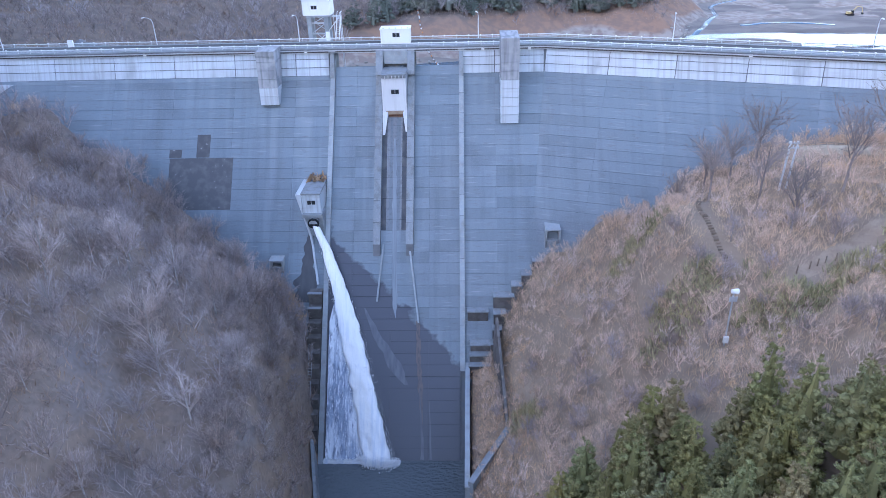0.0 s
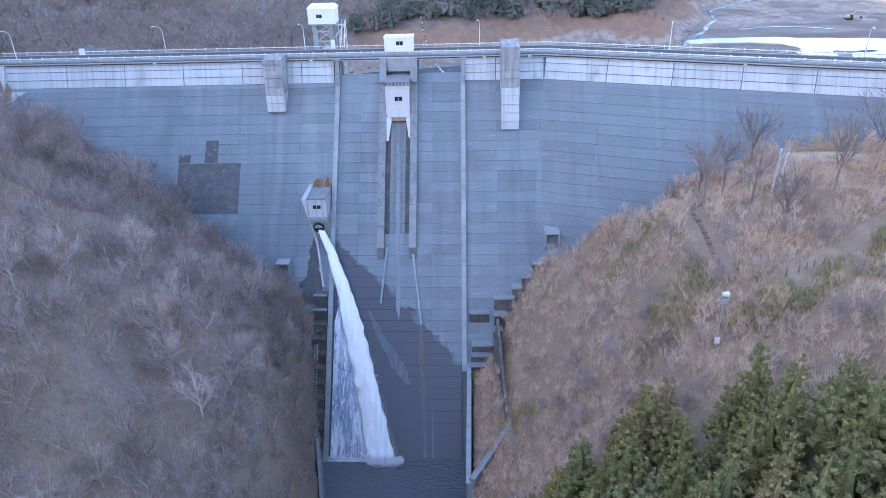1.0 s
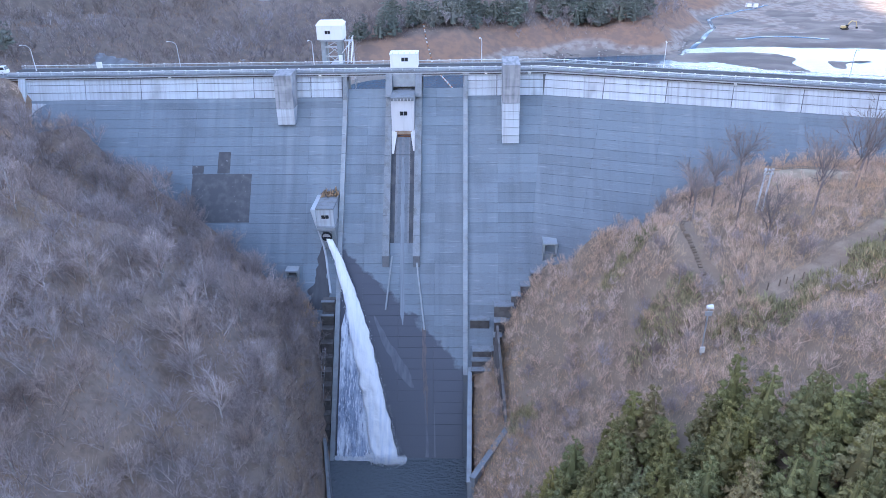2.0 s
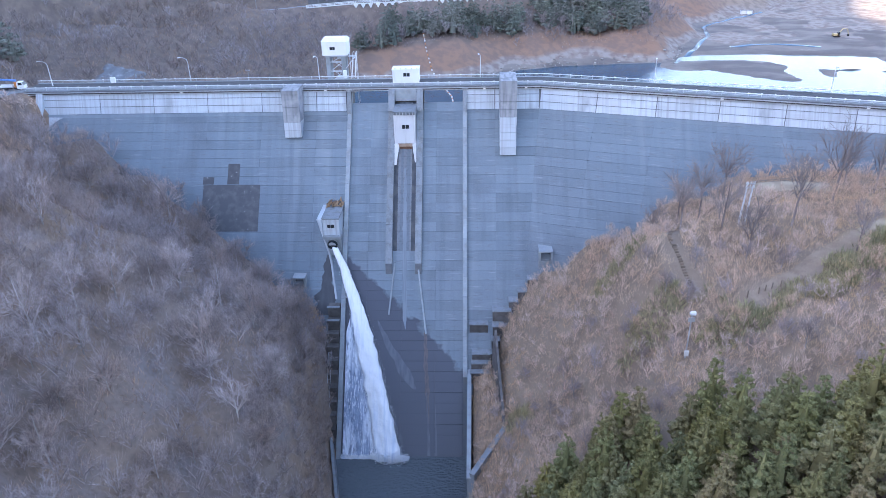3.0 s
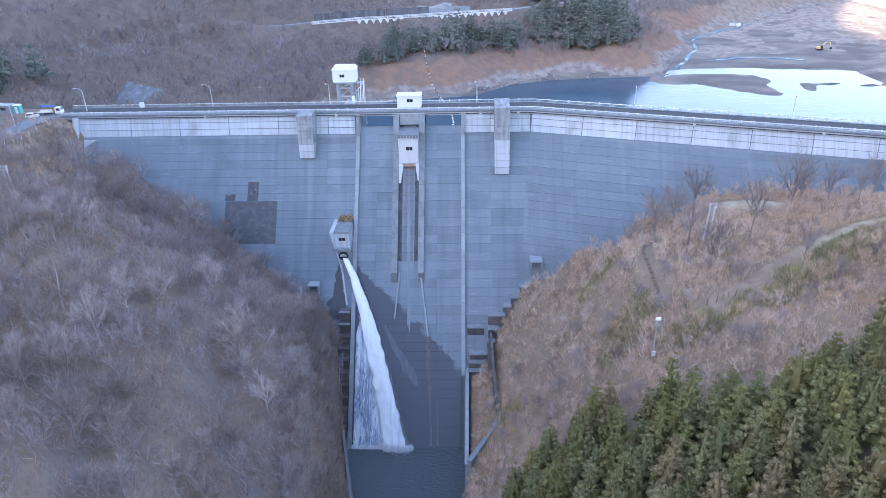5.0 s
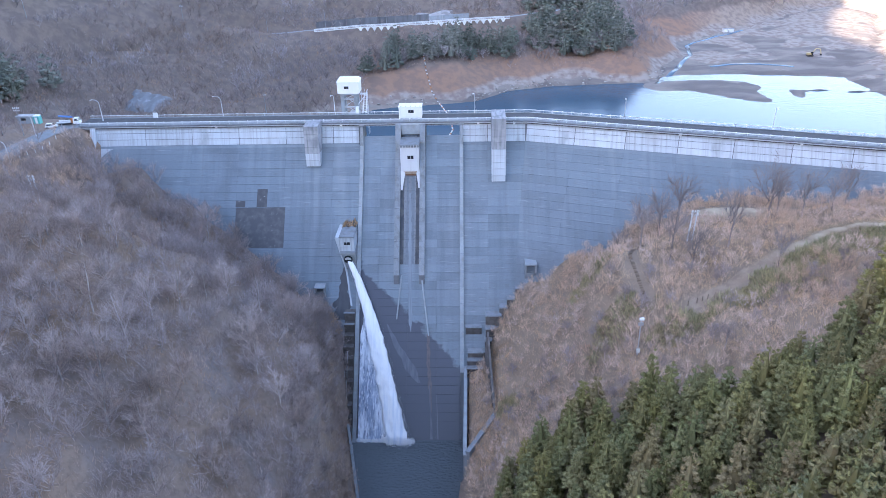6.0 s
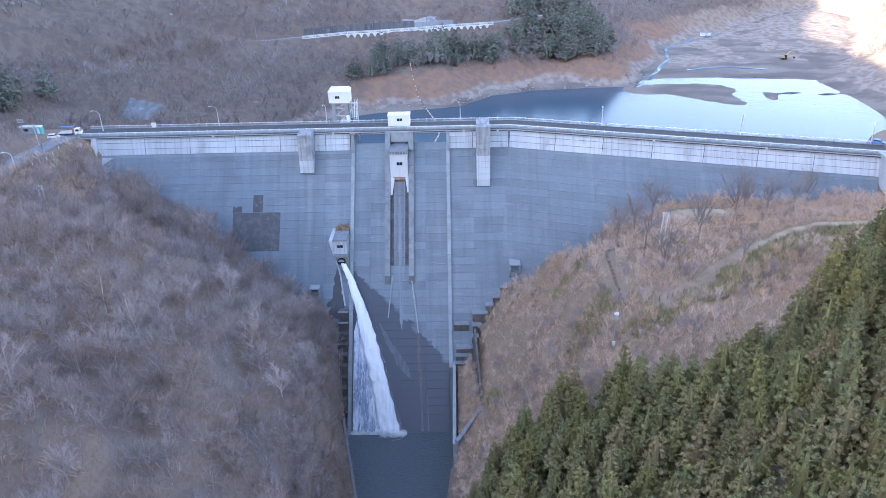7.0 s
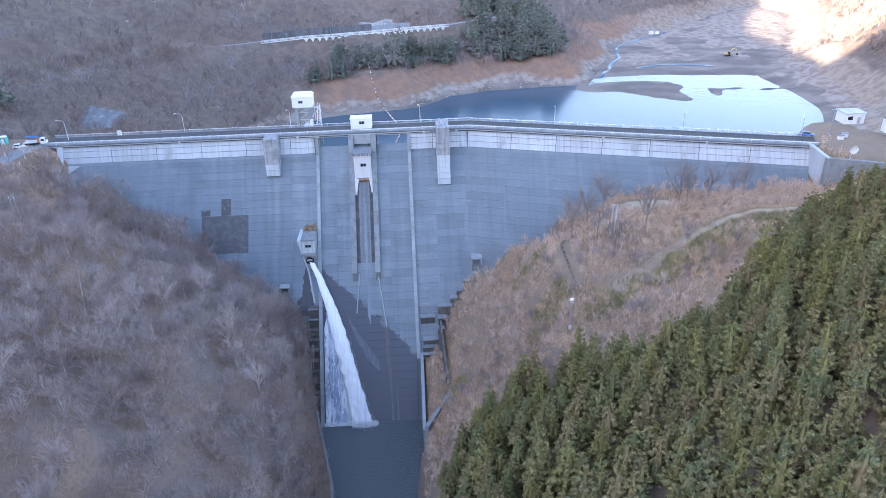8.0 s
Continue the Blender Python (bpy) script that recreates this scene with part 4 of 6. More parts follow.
def tuft_mesh(name, n, centre, half, size, mat, seed=1):
    """A low mound of blades and stalks."""
    r = np.random.RandomState(seed)
    base = np.array(centre) + (r.rand(n, 3) - 0.5) * 2 * np.array(half)
    tip = base + np.stack([r.randn(n) * 0.5, r.randn(n) * 0.5, np.abs(r.randn(n)) * 0.7 + 0.4], -1) * size
    side = np.stack([r.randn(n), r.randn(n), np.zeros(n)], -1) * size * 0.25
    return soup(name, np.stack([base - side, base + side, tip], 1), mat)


valve_house()


def outfall():
    """Water from the valve: a solid plume, a thin sheet that runs beside it on the chute, and foam where it strikes the pool."""
    ob = thing("water_jet", "white jet of water falling from the valve down the spillway", "water jet")
    z = np.array([34.9, 29.5, 23.4, 17.4, 11.5, 5.7, 0.0, -5.5, -8.3])
    x = np.array([-38.5, -35.8, -33.2, -31.1, -29.2, -27.3, -25.6, -24.0, -23.2])
    half = np.array([0.6, 1.05, 1.5, 2.0, 2.3, 2.4, 2.6, 2.9, 3.1])
    over = np.array([4.2, 2.6, 1.8, 1.3, 1.0, 0.9, 0.85, 0.85, 0.9])
    t = np.linspace(0, 8, 110)
    k = np.arange(9)
    zz, xx, hh, oo = (np.interp(t, k, v) for v in (z, x, half, over))
    rng, verts, faces = np.random.RandomState(5), [], []
    sides = 26
    for i in range(len(t)):
        thick = 0.65 + 0.15 * min(1, t[i] / 3)
        for j in range(sides):
            a = 2 * math.pi * j / sides
            p = D(xx[i] + hh[i] * math.cos(a), face_off(zz[i]) - oo[i] + thick * math.sin(a), zz[i] + 0.3 * math.sin(a))
            grow = min(1.0, 0.15 + t[i] / 6)
            w = noise.noise(Vector((p.x * 0.9, t[i] * 1.6, p.z * 0.30))) * 0.7 + noise.noise(Vector((p.x * 2.0, a * 2, p.z * 0.35))) * 0.3 + noise.noise(Vector((math.cos(a) * 5, math.sin(a) * 5, p.z * 0.14))) * 0.45
            out = Vector((math.cos(a), -0.3 + math.sin(a) * 0.6, 0.1))
            verts.append(p + out * w * grow)
    for i in range(len(t) - 1):
        for j in range(sides):
            faces.append((i * sides + j, i * sides + (j + 1) % sides, (i + 1) * sides + (j + 1) % sides, (i + 1) * sides + j))
    part("plume", mesh("plume", verts, faces, FOAM, True), None, ob)
    # flying spray along both edges of the plume
    n = 4000
    i = np.clip((rng.rand(n) ** 0.7 * 109).astype(int), 0, 109)
    side = np.where(rng.rand(n) < 0.6, 1, -1)
    sx = xx[i] + side * hh[i] * (0.90 + 0.20 * np.abs(rng.randn(n)) * np.minimum(1, t[i] / 4))
    sz = zz[i] + rng.randn(n) * 0.5
    base = np.stack([sx, 165 - SLOPE * (62 - sz) - oo[i] - 0.6 * rng.rand(n), sz], -1)
    size = (0.025 + 0.045 * rng.rand(n))[:, None]
    base = base[:, None] + rng.randn(n, 3, 3) * size[:, None] * np.array((1, 1, 2.2))
    part("spray", soup("spray", base, FOAM), None, ob)
    # the thin sheet on the chute
    rows, cols, verts, faces = 70, 26, [], []
    for r in range(rows + 1):
        zc = 21.0 - 29.5 * r / rows
        right = np.interp(-zc, -z, x - half) + 1.0
        left = max(-34.9, right - 0.4 - 0.55 * (21.0 - zc))
        for c in range(cols + 1):
            xc = left + (right - left) * c / cols
            drop = 0.45 + 0.28 * noise.noise(Vector((xc * 0.7, 3.1, zc * 0.35))) + 0.22 * noise.noise(Vector((xc * 1.6, 7.7, zc * 0.9)))
            verts.append(D(xc, face_off(zc) - max(0.12, drop), zc))
    for r in range(rows):
        for c in range(cols):
            faces.append((r * (cols + 1) + c, r * (cols + 1) + c + 1, (r + 1) * (cols + 1) + c + 1, (r + 1) * (cols + 1) + c))
    part("thin_sheet", mesh("thin_sheet", verts, faces, VEIL, True), None, ob, "thin rippling sheet of water")
    # foam on the pool
    n = 9000
    u = rng.rand(n)
    fx = -35.2 + u * 16.6
    reach = 0.35 + 0.9 * np.sqrt(np.clip(1 - ((fx + 22.6) / 4.3) ** 2, 0, 1))
    fy = np.where(np.abs(fx + 22.6) < 4.2, 107.6, 108.4) - np.abs(rng.randn(n)) * reach * 0.6 + rng.rand(n) * 0.8
    fz = POOL_Z + 0.05 + np.abs(rng.randn(n)) * np.where(fx > -28, 0.8, 0.22)
    c = np.stack([fx, fy, fz], -1)[:, None] + rng.randn(n, 3, 3) * 0.11
    part("splash", soup("splash", c, FOAM), None, ob)
    sheet = Shape()
    lip = lambda a: 0.5 + 0.35 * noise.noise(Vector((a * 0.9, 1, 2))) + (0.9 * math.sqrt(1 - ((a + 22.6) / 4.2) ** 2) * (0.8 + 0.4 * noise.noise(Vector((a * 1.3, 4, 2)))) if abs(a + 22.6) < 4.2 else 0)
    for k in range(80):
        a0, a1 = -35.2 + k * 0.21, -35.2 + (k + 1) * 0.21
        y0 = 109.3
        sheet.add([(a0, y0, POOL_Z + 0.12), (a0, y0 - 0.9 - lip(a0), POOL_Z + 0.05), (a1, y0 - 0.9 - lip(a1), POOL_Z + 0.05), (a1, y0, POOL_Z + 0.12)], [(0, 1, 2, 3)])
    part("foam", sheet, FOAM, ob)


outfall()


def concrete_stub(x, z, w, deep, high, name, label):
    """A small roofed concrete opening on the sloping face."""
    ob = thing(name, label, "portal")
    y = D(x, face_off(z), z).y
    if x > BEND:
        y = 165 + (x - BEND) * math.sin(WING) + face_off(z)
    part("roof", Shape().box(x - w / 2 - 0.2, x + w / 2 + 0.2, y - deep - 0.2, y + high, z + high, z + high + 0.35), PALE_GREY, ob)
    for sx in (-1, 1):
        part("side_wall", Shape().box(x + sx * w / 2 - 0.25, x + sx * w / 2 + 0.25, y - deep, y + high, z - 2.5, z + high), PALE_GREY, ob)
    part("back_wall", Shape().box(x - w / 2, x + w / 2, y + 0.2, y + high, z - 2.5, z + high), JOINT, ob, "dark opening of the gallery")
    part("sill", Shape().box(x - w / 2, x + w / 2, y - deep, y + 1, z - 2.5, z + 0.2), DULL, ob)
    return ob


concrete_stub(15.6, 30.6, 3.0, 2.2, 2.6, "gallery_portal", "small grey concrete gallery portal at the foot of the dam face")
concrete_stub(-47.4, 25.6, 2.8, 1.0, 1.6, "gallery_portal", "half-buried concrete gallery portal beside the brown thicket")


def stepped_blocks():
    """Concrete footings that step down the right abutment."""
    for i, (x, z, w, deep, h) in enumerate(((12.2, 25.5, 2.4, 1.3, 1.4), (9.6, 23.2, 2.2, 1.3, 1.2), (7.3, 21.4, 2.2, 1.4, 1.1), (4.4, 19.4, 4.6, 1.5, 1.3), (3.4, 16.4, 2.6, 1.4, 1.3),
                                           (2.8, 13.8, 2.0, 1.4, 1.1), (2.2, 11.4, 1.6, 1.4, 1.0), (-1.4, 16.2, 4.6, 0.5, 1.6), (-0.9, 11.6, 4.4, 1.6, 0.6), (-1.0, 9.9, 4.6, 1.8, 0.6), (-1.1, 8.3, 4.8, 2.0, 0.5))):
        ob = thing("footing_block", "square grey concrete footing stepping down the dam abutment", "footing", "footings down the abutment")
        y = 165 + face_off(z)
        part("block", Shape().hull([(x - w / 2, y - deep, z - 3), (x + w / 2, y - deep, z - 3), (x + w / 2, y + 2, z - 3), (x - w / 2, y + 2, z - 3)],
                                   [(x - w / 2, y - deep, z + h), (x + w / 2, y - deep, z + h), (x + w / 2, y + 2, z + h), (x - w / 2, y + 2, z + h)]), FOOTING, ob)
        part("coping", Shape().box(x - w / 2 - 0.1, x + w / 2 + 0.1, y - deep - 0.12, y + 2, z + h, z + h + 0.22), DULL, ob)
    for i in range(11):
        z = 21.5 - 2.6 * i
        y = 165 + face_off(z)
        ob = thing("footing_block", "dark wet concrete footing beside the spillway training wall", "footing", "footings down the abutment")
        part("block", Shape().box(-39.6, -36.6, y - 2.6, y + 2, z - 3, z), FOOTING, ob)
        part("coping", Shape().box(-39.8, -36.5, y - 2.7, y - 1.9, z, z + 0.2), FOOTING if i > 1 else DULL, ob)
    lad = thing("steel_ladder", "thin steel ladder running down the stepped footings", "ladder")
    for k in range(7):
        z1 = 13 - 3.2 * k
        y = 165 + face_off(z1) - 3.0
        flight = part("ladder_flight", Shape().tube([(-38.9, y - 2.2, z1 - 2.8), (-38.9, y, z1)], [0.06, 0.06], 4).tube([(-38.2, y - 2.2, z1 - 2.8), (-38.2, y, z1)], [0.06, 0.06], 4), STEEL, lad)
        for q in range(6):
            part("rung", Shape().tube([(-38.9, y - 0.4 * q, z1 - 0.5 * q), (-38.2, y - 0.4 * q, z1 - 0.5 * q)], [0.04, 0.04], 4), STEEL, flight)


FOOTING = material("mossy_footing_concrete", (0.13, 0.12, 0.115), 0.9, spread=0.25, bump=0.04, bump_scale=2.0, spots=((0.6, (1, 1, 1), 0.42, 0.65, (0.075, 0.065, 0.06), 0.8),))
stepped_blocks()


def basin_walls():
    right = thing("basin_wall", "grey concrete wall along the stilling basin", "wall", kind="structure")
    part("wall", Shape().hull([(-4.2, 123.5, -12), (-2.9, 123.5, -12), (-2.9, 86.0, -12), (-4.2, 86.0, -12)], [(-4.2, 123.5, 8.2), (-3.4, 123.5, 8.2), (-3.4, 86.0, 8.2), (-4.2, 86.0, 8.2)]), DULL, right)
    part("coping", Shape().hull([(-4.25, 123.5, 8.2), (-3.3, 123.5, 8.2), (-3.3, 86.0, 8.2), (-4.25, 86.0, 8.2)], [(-4.25, 123.5, 8.45), (-3.3, 123.5, 8.45), (-3.3, 86.0, 8.45), (-4.25, 86.0, 8.45)]), PALE_GREY, right)
    low = thing("stream_wall", "low grey retaining wall along the tail pool", "wall", kind="structure")
    part("wall", Shape().hull([(-3.6, 86, -12), (-2.8, 86, -12), (-5.2, -20, -12), (-6.0, -20, -12)], [(-3.6, 86, -4.2), (-3.2, 86, -4.2), (-5.6, -20, -4.2), (-6.0, -20, -4.2)]), DULL, low)
    left = thing("stream_wall", "low grey retaining wall along the tail pool", "wall", kind="structure")
    part("wall", Shape().hull([(-37.6, 109, -12), (-36.6, 109, -12), (-29.2, 79, -12), (-30.2, 79, -12)], [(-37.6, 109, -2), (-36.9, 109, -2), (-29.5, 79, -2), (-30.2, 79, -2)]), DULL, left)
    part("wall", Shape().hull([(-30.2, 79, -12), (-29.2, 79, -12), (-20, 0, -12), (-21, 0, -12)], [(-30.2, 79, -2), (-29.5, 79, -2), (-20.3, 0, -2), (-21, 0, -2)]), DULL, left)
    apron = thing("apron_wall", "sloping grey concrete wall holding back the brown slope", "wall", kind="structure")
    for k in range(5):
        a, b = Vector((2.4 + 0.25 * k, 124 - 5.3 * k, 19.0 - 1.55 * k)), Vector((2.65 + 0.25 * k, 118.8 - 5.3 * k, 17.45 - 1.55 * k))
        d, w = Vector((-0.9, 0, -11)), Vector((0.55, 0, 0))
        part("wall_panel", Shape().hull([a + d, b + d, b + w + d, a + w + d], [a, b, b + w, a + w]), FOOTING, apron)
    wing = thing("wing_wall", "slanting grey concrete wing wall at the end of the basin", "wall", kind="structure")
    a, b = Vector((-3.6, 86.2, 9.2)), Vector((3.6, 97.8, 11.4))
    n = Vector((0.87, -0.49, 0)) * 1.0
    part("wall", Shape().hull([a + Vector((0, 0, -20)), a + n + Vector((0, 0, -20)), b + n + Vector((0, 0, -14)), b + Vector((0, 0, -14))], [a, a + n, b + n, b]), DULL, wing)
    part("coping", Shape().hull([a - n * 0.1, a + n * 1.05, b + n * 1.05, b - n * 0.1], [p + Vector((0, 0, 0.3)) for p in (a - n * 0.1, a + n * 1.05, b + n * 1.05, b - n * 0.1)]), DULL, wing)


basin_walls()


# ---- woods ----
def strips(base, way, length, width, r):
    """Thin tapering triangles from base along way."""
    side = np.cross(way, r.randn(*way.shape))
    side /= np.linalg.norm(side, axis=-1, keepdims=True) + 1e-9
    side = side * width[:, None] / 2
    return np.stack([base - side, base + side, base + way * length[:, None]], 1)


def bare_crown(seed, H, limbs, branches, twigs, width, steep=1.0, low=0.15):
    """Limbs, branches and twigs of a leafless tree of height H, as loose thin triangles."""
    r = np.random.RandomState(seed)
    unit = lambda v: v / (np.linalg.norm(v, axis=-1, keepdims=True) + 1e-9)
    h = r.uniform(low, 0.85, limbs)
    a = r.uniform(0, 2 * np.pi) + np.arange(limbs) * 2.4
    up = r.uniform(0.75, 2.0, limbs) * (0.7 + 0.7 * h) * steep
    way = unit(np.stack([np.cos(a), np.sin(a), up], -1))
    base = np.stack([0.02 * H * r.randn(limbs), 0.02 * H * r.randn(limbs), h * H * 0.66], -1)
    length = H * r.uniform(0.36, 0.58, limbs) * (1.1 - 0.5 * h)
    out = [strips(base, way, length, np.full(limbs, width * 2.6), r), strips(base, way, length, np.full(limbs, width * 2.6), r)]
    i = np.repeat(np.arange(limbs), branches)
    t = r.uniform(0.2, 0.95, len(i))
    b2 = base[i] + way[i] * (length[i] * t)[:, None]
    w2 = unit(way[i] + 0.5 * r.randn(len(i), 3) + np.array((0, 0, 0.3)))
    l2 = H * r.uniform(0.16, 0.30, len(i)) * (1.15 - 0.5 * t)
    out.append(strips(b2, w2, l2, np.full(len(i), width * 1.4), r))
    j = np.repeat(np.arange(len(i)), twigs)
    t = r.uniform(0.1, 1.0, len(j))
    b3 = b2[j] + w2[j] * (l2[j] * t)[:, None]
    w3 = unit(w2[j] + 0.6 * r.randn(len(j), 3) + np.array((0, 0, 0.3)))
    l3 = H * r.uniform(0.08, 0.18, len(j))
    out.append(strips(b3, w3, l3, np.full(len(j), width * 0.9), r))
    return np.concatenate(out)


def bare_trunk(seed, H):
    r = random.Random(seed)
    dx, dy = r.uniform(-0.06, 0.06) * H, r.uniform(-0.06, 0.06) * H
    return Shape().tube([(0, 0, -0.6), (dx * 0.3, dy * 0.3, 0.3 * H), (dx, dy, 0.62 * H), (dx * 1.2, dy * 1.2, 0.86 * H)], [0.016 * H, 0.012 * H, 0.008 * H, 0.003 * H], 5).data("trunk", BARK)


def spots_on(x0, x1, y0, y1, gap, keep, seed):
    """Uneven spacing over a rectangle of the plan; keep(x, y) says where."""
    r = np.random.RandomState(seed)
    x, y = np.meshgrid(np.arange(x0, x1, gap), np.arange(y0, y1, gap))
    x = x.ravel() + r.uniform(-0.48, 0.48, x.size) * gap
    y = y.ravel() + r.uniform(-0.48, 0.48, y.size) * gap
    ok = keep(x, y)
    return np.stack([x[ok], y[ok], ground(x[ok], y[ok])], -1)


def in_front(x, y, margin=1.5):
    """Clear of the dam's sloping face, the chute and the pool."""
    g = ground(x, y)
    west, east = channel(y)
    off = dam_off(x, y)
    return (off < -SLOPE * (62 - np.minimum(g, 66)) - margin) & ((x < west - 1.0) | (x > east + 1.2)) | (off < -3) & (g > 66)


def cedar_edge(x):
    return np.interp(x, (1, 6, 13, 22, 32, 42, 58, 74, 84, 92, 100, 112, 130, 200), (62, 67, 69, 66, 62, 57, 60, 71, 79, 93, 99, 104, 108, 112))


def track_distance(x, y, line=None):
    best = np.full(np.shape(x), 1e9)
    line = [p[:2] for p in line or TRACKWAY]
    for (ax, ay), (bx, by) in zip(line, line[1:]):
        best = np.minimum(best, capsule(x, y, ax, ay, bx, by))
    return best


STAIRWAY = [(37.6, 94.0), (36.9, 98.6), (36.5, 103.5), (36.8, 109), (38.5, 114), (41.5, 118.5), (46, 122.5), (52, 126)]
ROADWAY = [(-131, 166), (-134, 156), (-138, 140), (-144, 115), (-152, 90)]


def off_roads(x, y):
    road = np.full(np.shape(x), 1e9)
    for (ax, ay), (bx, by) in zip(ROADWAY, ROADWAY[1:]):
        road = np.minimum(road, capsule(x, y, ax, ay, bx, by))
    yards = (np.hypot((x + 141) / 18, (y - 168) / 11) > 0.85) & (np.hypot((x - 133) / 16, (y - 140) / 22) > 0.8)
    return (track_distance(x, y) > 1.5) & (track_distance(x, y + 1.2, STAIRWAY) > 1.9) & (road > 4.0) & yards & (np.hypot((x - 65) / 10, (y - 124) / 3.8) > 1)


def left_side(x, y):
    return in_front(x, y, 0.6) & (x < -28) & off_roads(x, y) & (x > -96 - 0.55 * y)


def right_side(x, y):
    return in_front(x, y, 0.3) & (x > -6) & (y > cedar_edge(x) + 1) & off_roads(x, y)


VERGE = material("bleached_grass", (0.50, 0.42, 0.29), 0.95, island=0.3, spots=((0.3, (1, 1, 1), 0.45, 0.7, (0.38, 0.28, 0.18), 0.8),))
TREE_KINDS = [(bare_trunk(40 + k, H), soup("crown", bare_crown(20 + k, H, 12, 8, 11, 0.048), BRUSHWOOD)) for k, H in enumerate((7.0, 8.0, 6.0, 9.0, 7.5, 6.5))]


DARK_KINDS = [(bare_trunk(48 + k, H), soup("crown", bare_crown(28 + k, H, 11, 6, 6, 0.045, 1.1, 0.42), DARKTWIG)) for k, H in enumerate((7.0, 8.0, 6.5))]
for trunk, _ in DARK_KINDS:
    trunk.materials[0] = DARKTWIG


def bare_tree(k, place, turn, size, label, kinds=TREE_KINDS):
    ob = thing("bare_tree", label, "tree", "leafless trees on the valley sides")
    for name, data in zip(("trunk", "crown"), kinds[k]):
        part(name, data, None, ob)
    ob.matrix_world = Matrix.LocRotScale(Vector(place), Euler((0, 0, turn)), (size, size, size))
    return ob


def woods_near():
    r = random.Random(3)
    west = spots_on(-122, -36, 12, 150, 5.9, left_side, 11)
    for p in west[np.random.RandomState(4).permutation(len(west))][:210]:
        bare_tree(r.randrange(6), p, r.uniform(0, 6.28), r.uniform(0.8, 1.4), "leafless grey-brown tree with fine twigs on the steep valley side")
    east = [(44, 128, 9), (48, 126, 9.5), (53, 127, 10), (77, 124, 7), (82, 121, 8), (88, 119, 7), (58, 104, 9), (49, 100, 9), (46, 107, 8.5), (71, 116, 10), (93, 123, 7), (66, 95, 7), (41, 116, 8.5), (37, 121, 7)]
    for x, y, h in east:
        bare_tree(r.randrange(3), (x, y, float(ground(x, y))), r.uniform(0, 6.28), h / 4.6, "dark leafless tree standing alone in dry scrub", DARK_KINDS)
    for p in spots_on(4, 110, 66, 132, 6.6, lambda x, y: right_side(x, y) & (track_distance(x, y + 3) > 4), 13)[:70]:
        bare_tree(r.randrange(6), p, r.uniform(0, 6.28), r.uniform(0.35, 0.75), "small leafless tree in dry scrub")


woods_near()


def scatter(kinds, places, low, high, seed):
    """Copies of crowns at many places, as one soup of triangles."""
    r = np.random.RandomState(seed)
    out = []
    for p in places:
        t = kinds[r.randint(len(kinds))]
        a, s = r.uniform(0, 6.28), r.uniform(low, high)
        c, q = math.cos(a) * s, math.sin(a) * s
        m = np.array(((c, -q, 0), (q, c, 0), (0, 0, s * r.uniform(0.9, 1.15))))
        out.append(t @ m.T + p)
    return np.concatenate(out)


def stuff(name, tris, mat, label, category):
    return tagged(new(name, soup(name, tris, mat)), label, category, kind="stuff")


MASS = material("winter_wood_mass", (0.335, 0.275, 0.265), 0.95, island=0.42, spots=((0.03, (1, 1, 1), 0.42, 0.62, (0.36, 0.265, 0.215), 0.8), (0.09, (1, 1, 1), 0.5, 0.66, (0.43, 0.385, 0.395), 0.6)))
FINE = [bare_crown(60 + k, H, 9, 6, 6, 0.048) for k, H in enumerate((7.0, 6.0, 8.0))]
SPARSE = [bare_crown(75 + k, 8.5, 6, 4, 3, 0.17) for k in range(3)]
COARSE = [bare_crown(70 + k, H, 7, 5, 4, 0.125) for k, H in enumerate((8.0, 7.0, 9.0))]
west = spots_on(-150, -28, -24, 160, 3.9, left_side, 17)
edge = spots_on(-52, -28, 20, 140, 1.7, lambda x, y: left_side(x, y) & (channel(y)[0] - x < 11), 18)
stuff("stream_side_thicket", scatter([bare_crown(64 + k, 4.5, 8, 6, 6, 0.05) for k in range(3)], edge, 0.5, 1.2, 2), MASS, "leafless thicket overhanging the stilling pool", "thicket")
rim = spots_on(-135, -106, 112, 163, 2.3, lambda x, y: (left_side(x, y) & (ground(x, y) > 56)) | (x < -123.2) & (y < 165) & off_roads(x, y), 20)
stuff("roadside_brush", scatter(FINE, rim, 0.35, 0.7, 15), BUSH, "leafless brown brush below the access road", "brush")
stuff("woodland_thicket", scatter(FINE, west, 0.65, 1.2, 1), MASS, "dense leafless grey-purple woodland on the steep valley side", "woodland")


def clumps(places, n, height, spread, width, seed):
    """Sheaves of upright stalks round each place."""
    r = np.random.RandomState(seed)
    m = len(places) * n
    base = np.repeat(places, n, 0) + np.stack([r.randn(m) * spread, r.randn(m) * spread, np.zeros(m) - 0.1], -1)
    way = np.stack([r.randn(m) * 0.5, r.randn(m) * 0.5, np.ones(m)], -1)
    way /= np.linalg.norm(way, axis=1, keepdims=True)
    return strips(base, way, height * r.uniform(0.4, 1.2, m), np.full(m, width), r)


under = spots_on(-150, -26, -24, 150, 1.5, left_side, 19)
stuff("undergrowth", clumps(under, 9, 1.5, 0.8, 0.10, 3), THICKET, "low leafless undergrowth over leaf litter", "undergrowth")
scrub = spots_on(-3, 125, 48, 140, 1.2, lambda x, y: right_side(x, y) & (track_distance(x, y + 1.0) > 2.2), 23)
stuff("dry_scrub", clumps(scrub, 18, 1.3, 0.6, 0.055, 4), SCRUB, "dry brown leafless scrub on the slope", "scrub")
hem = spots_on(4, 116, 96, 148, 3.2, lambda x, y: right_side(x, y) & ~in_front(x, y, 7.0), 14)
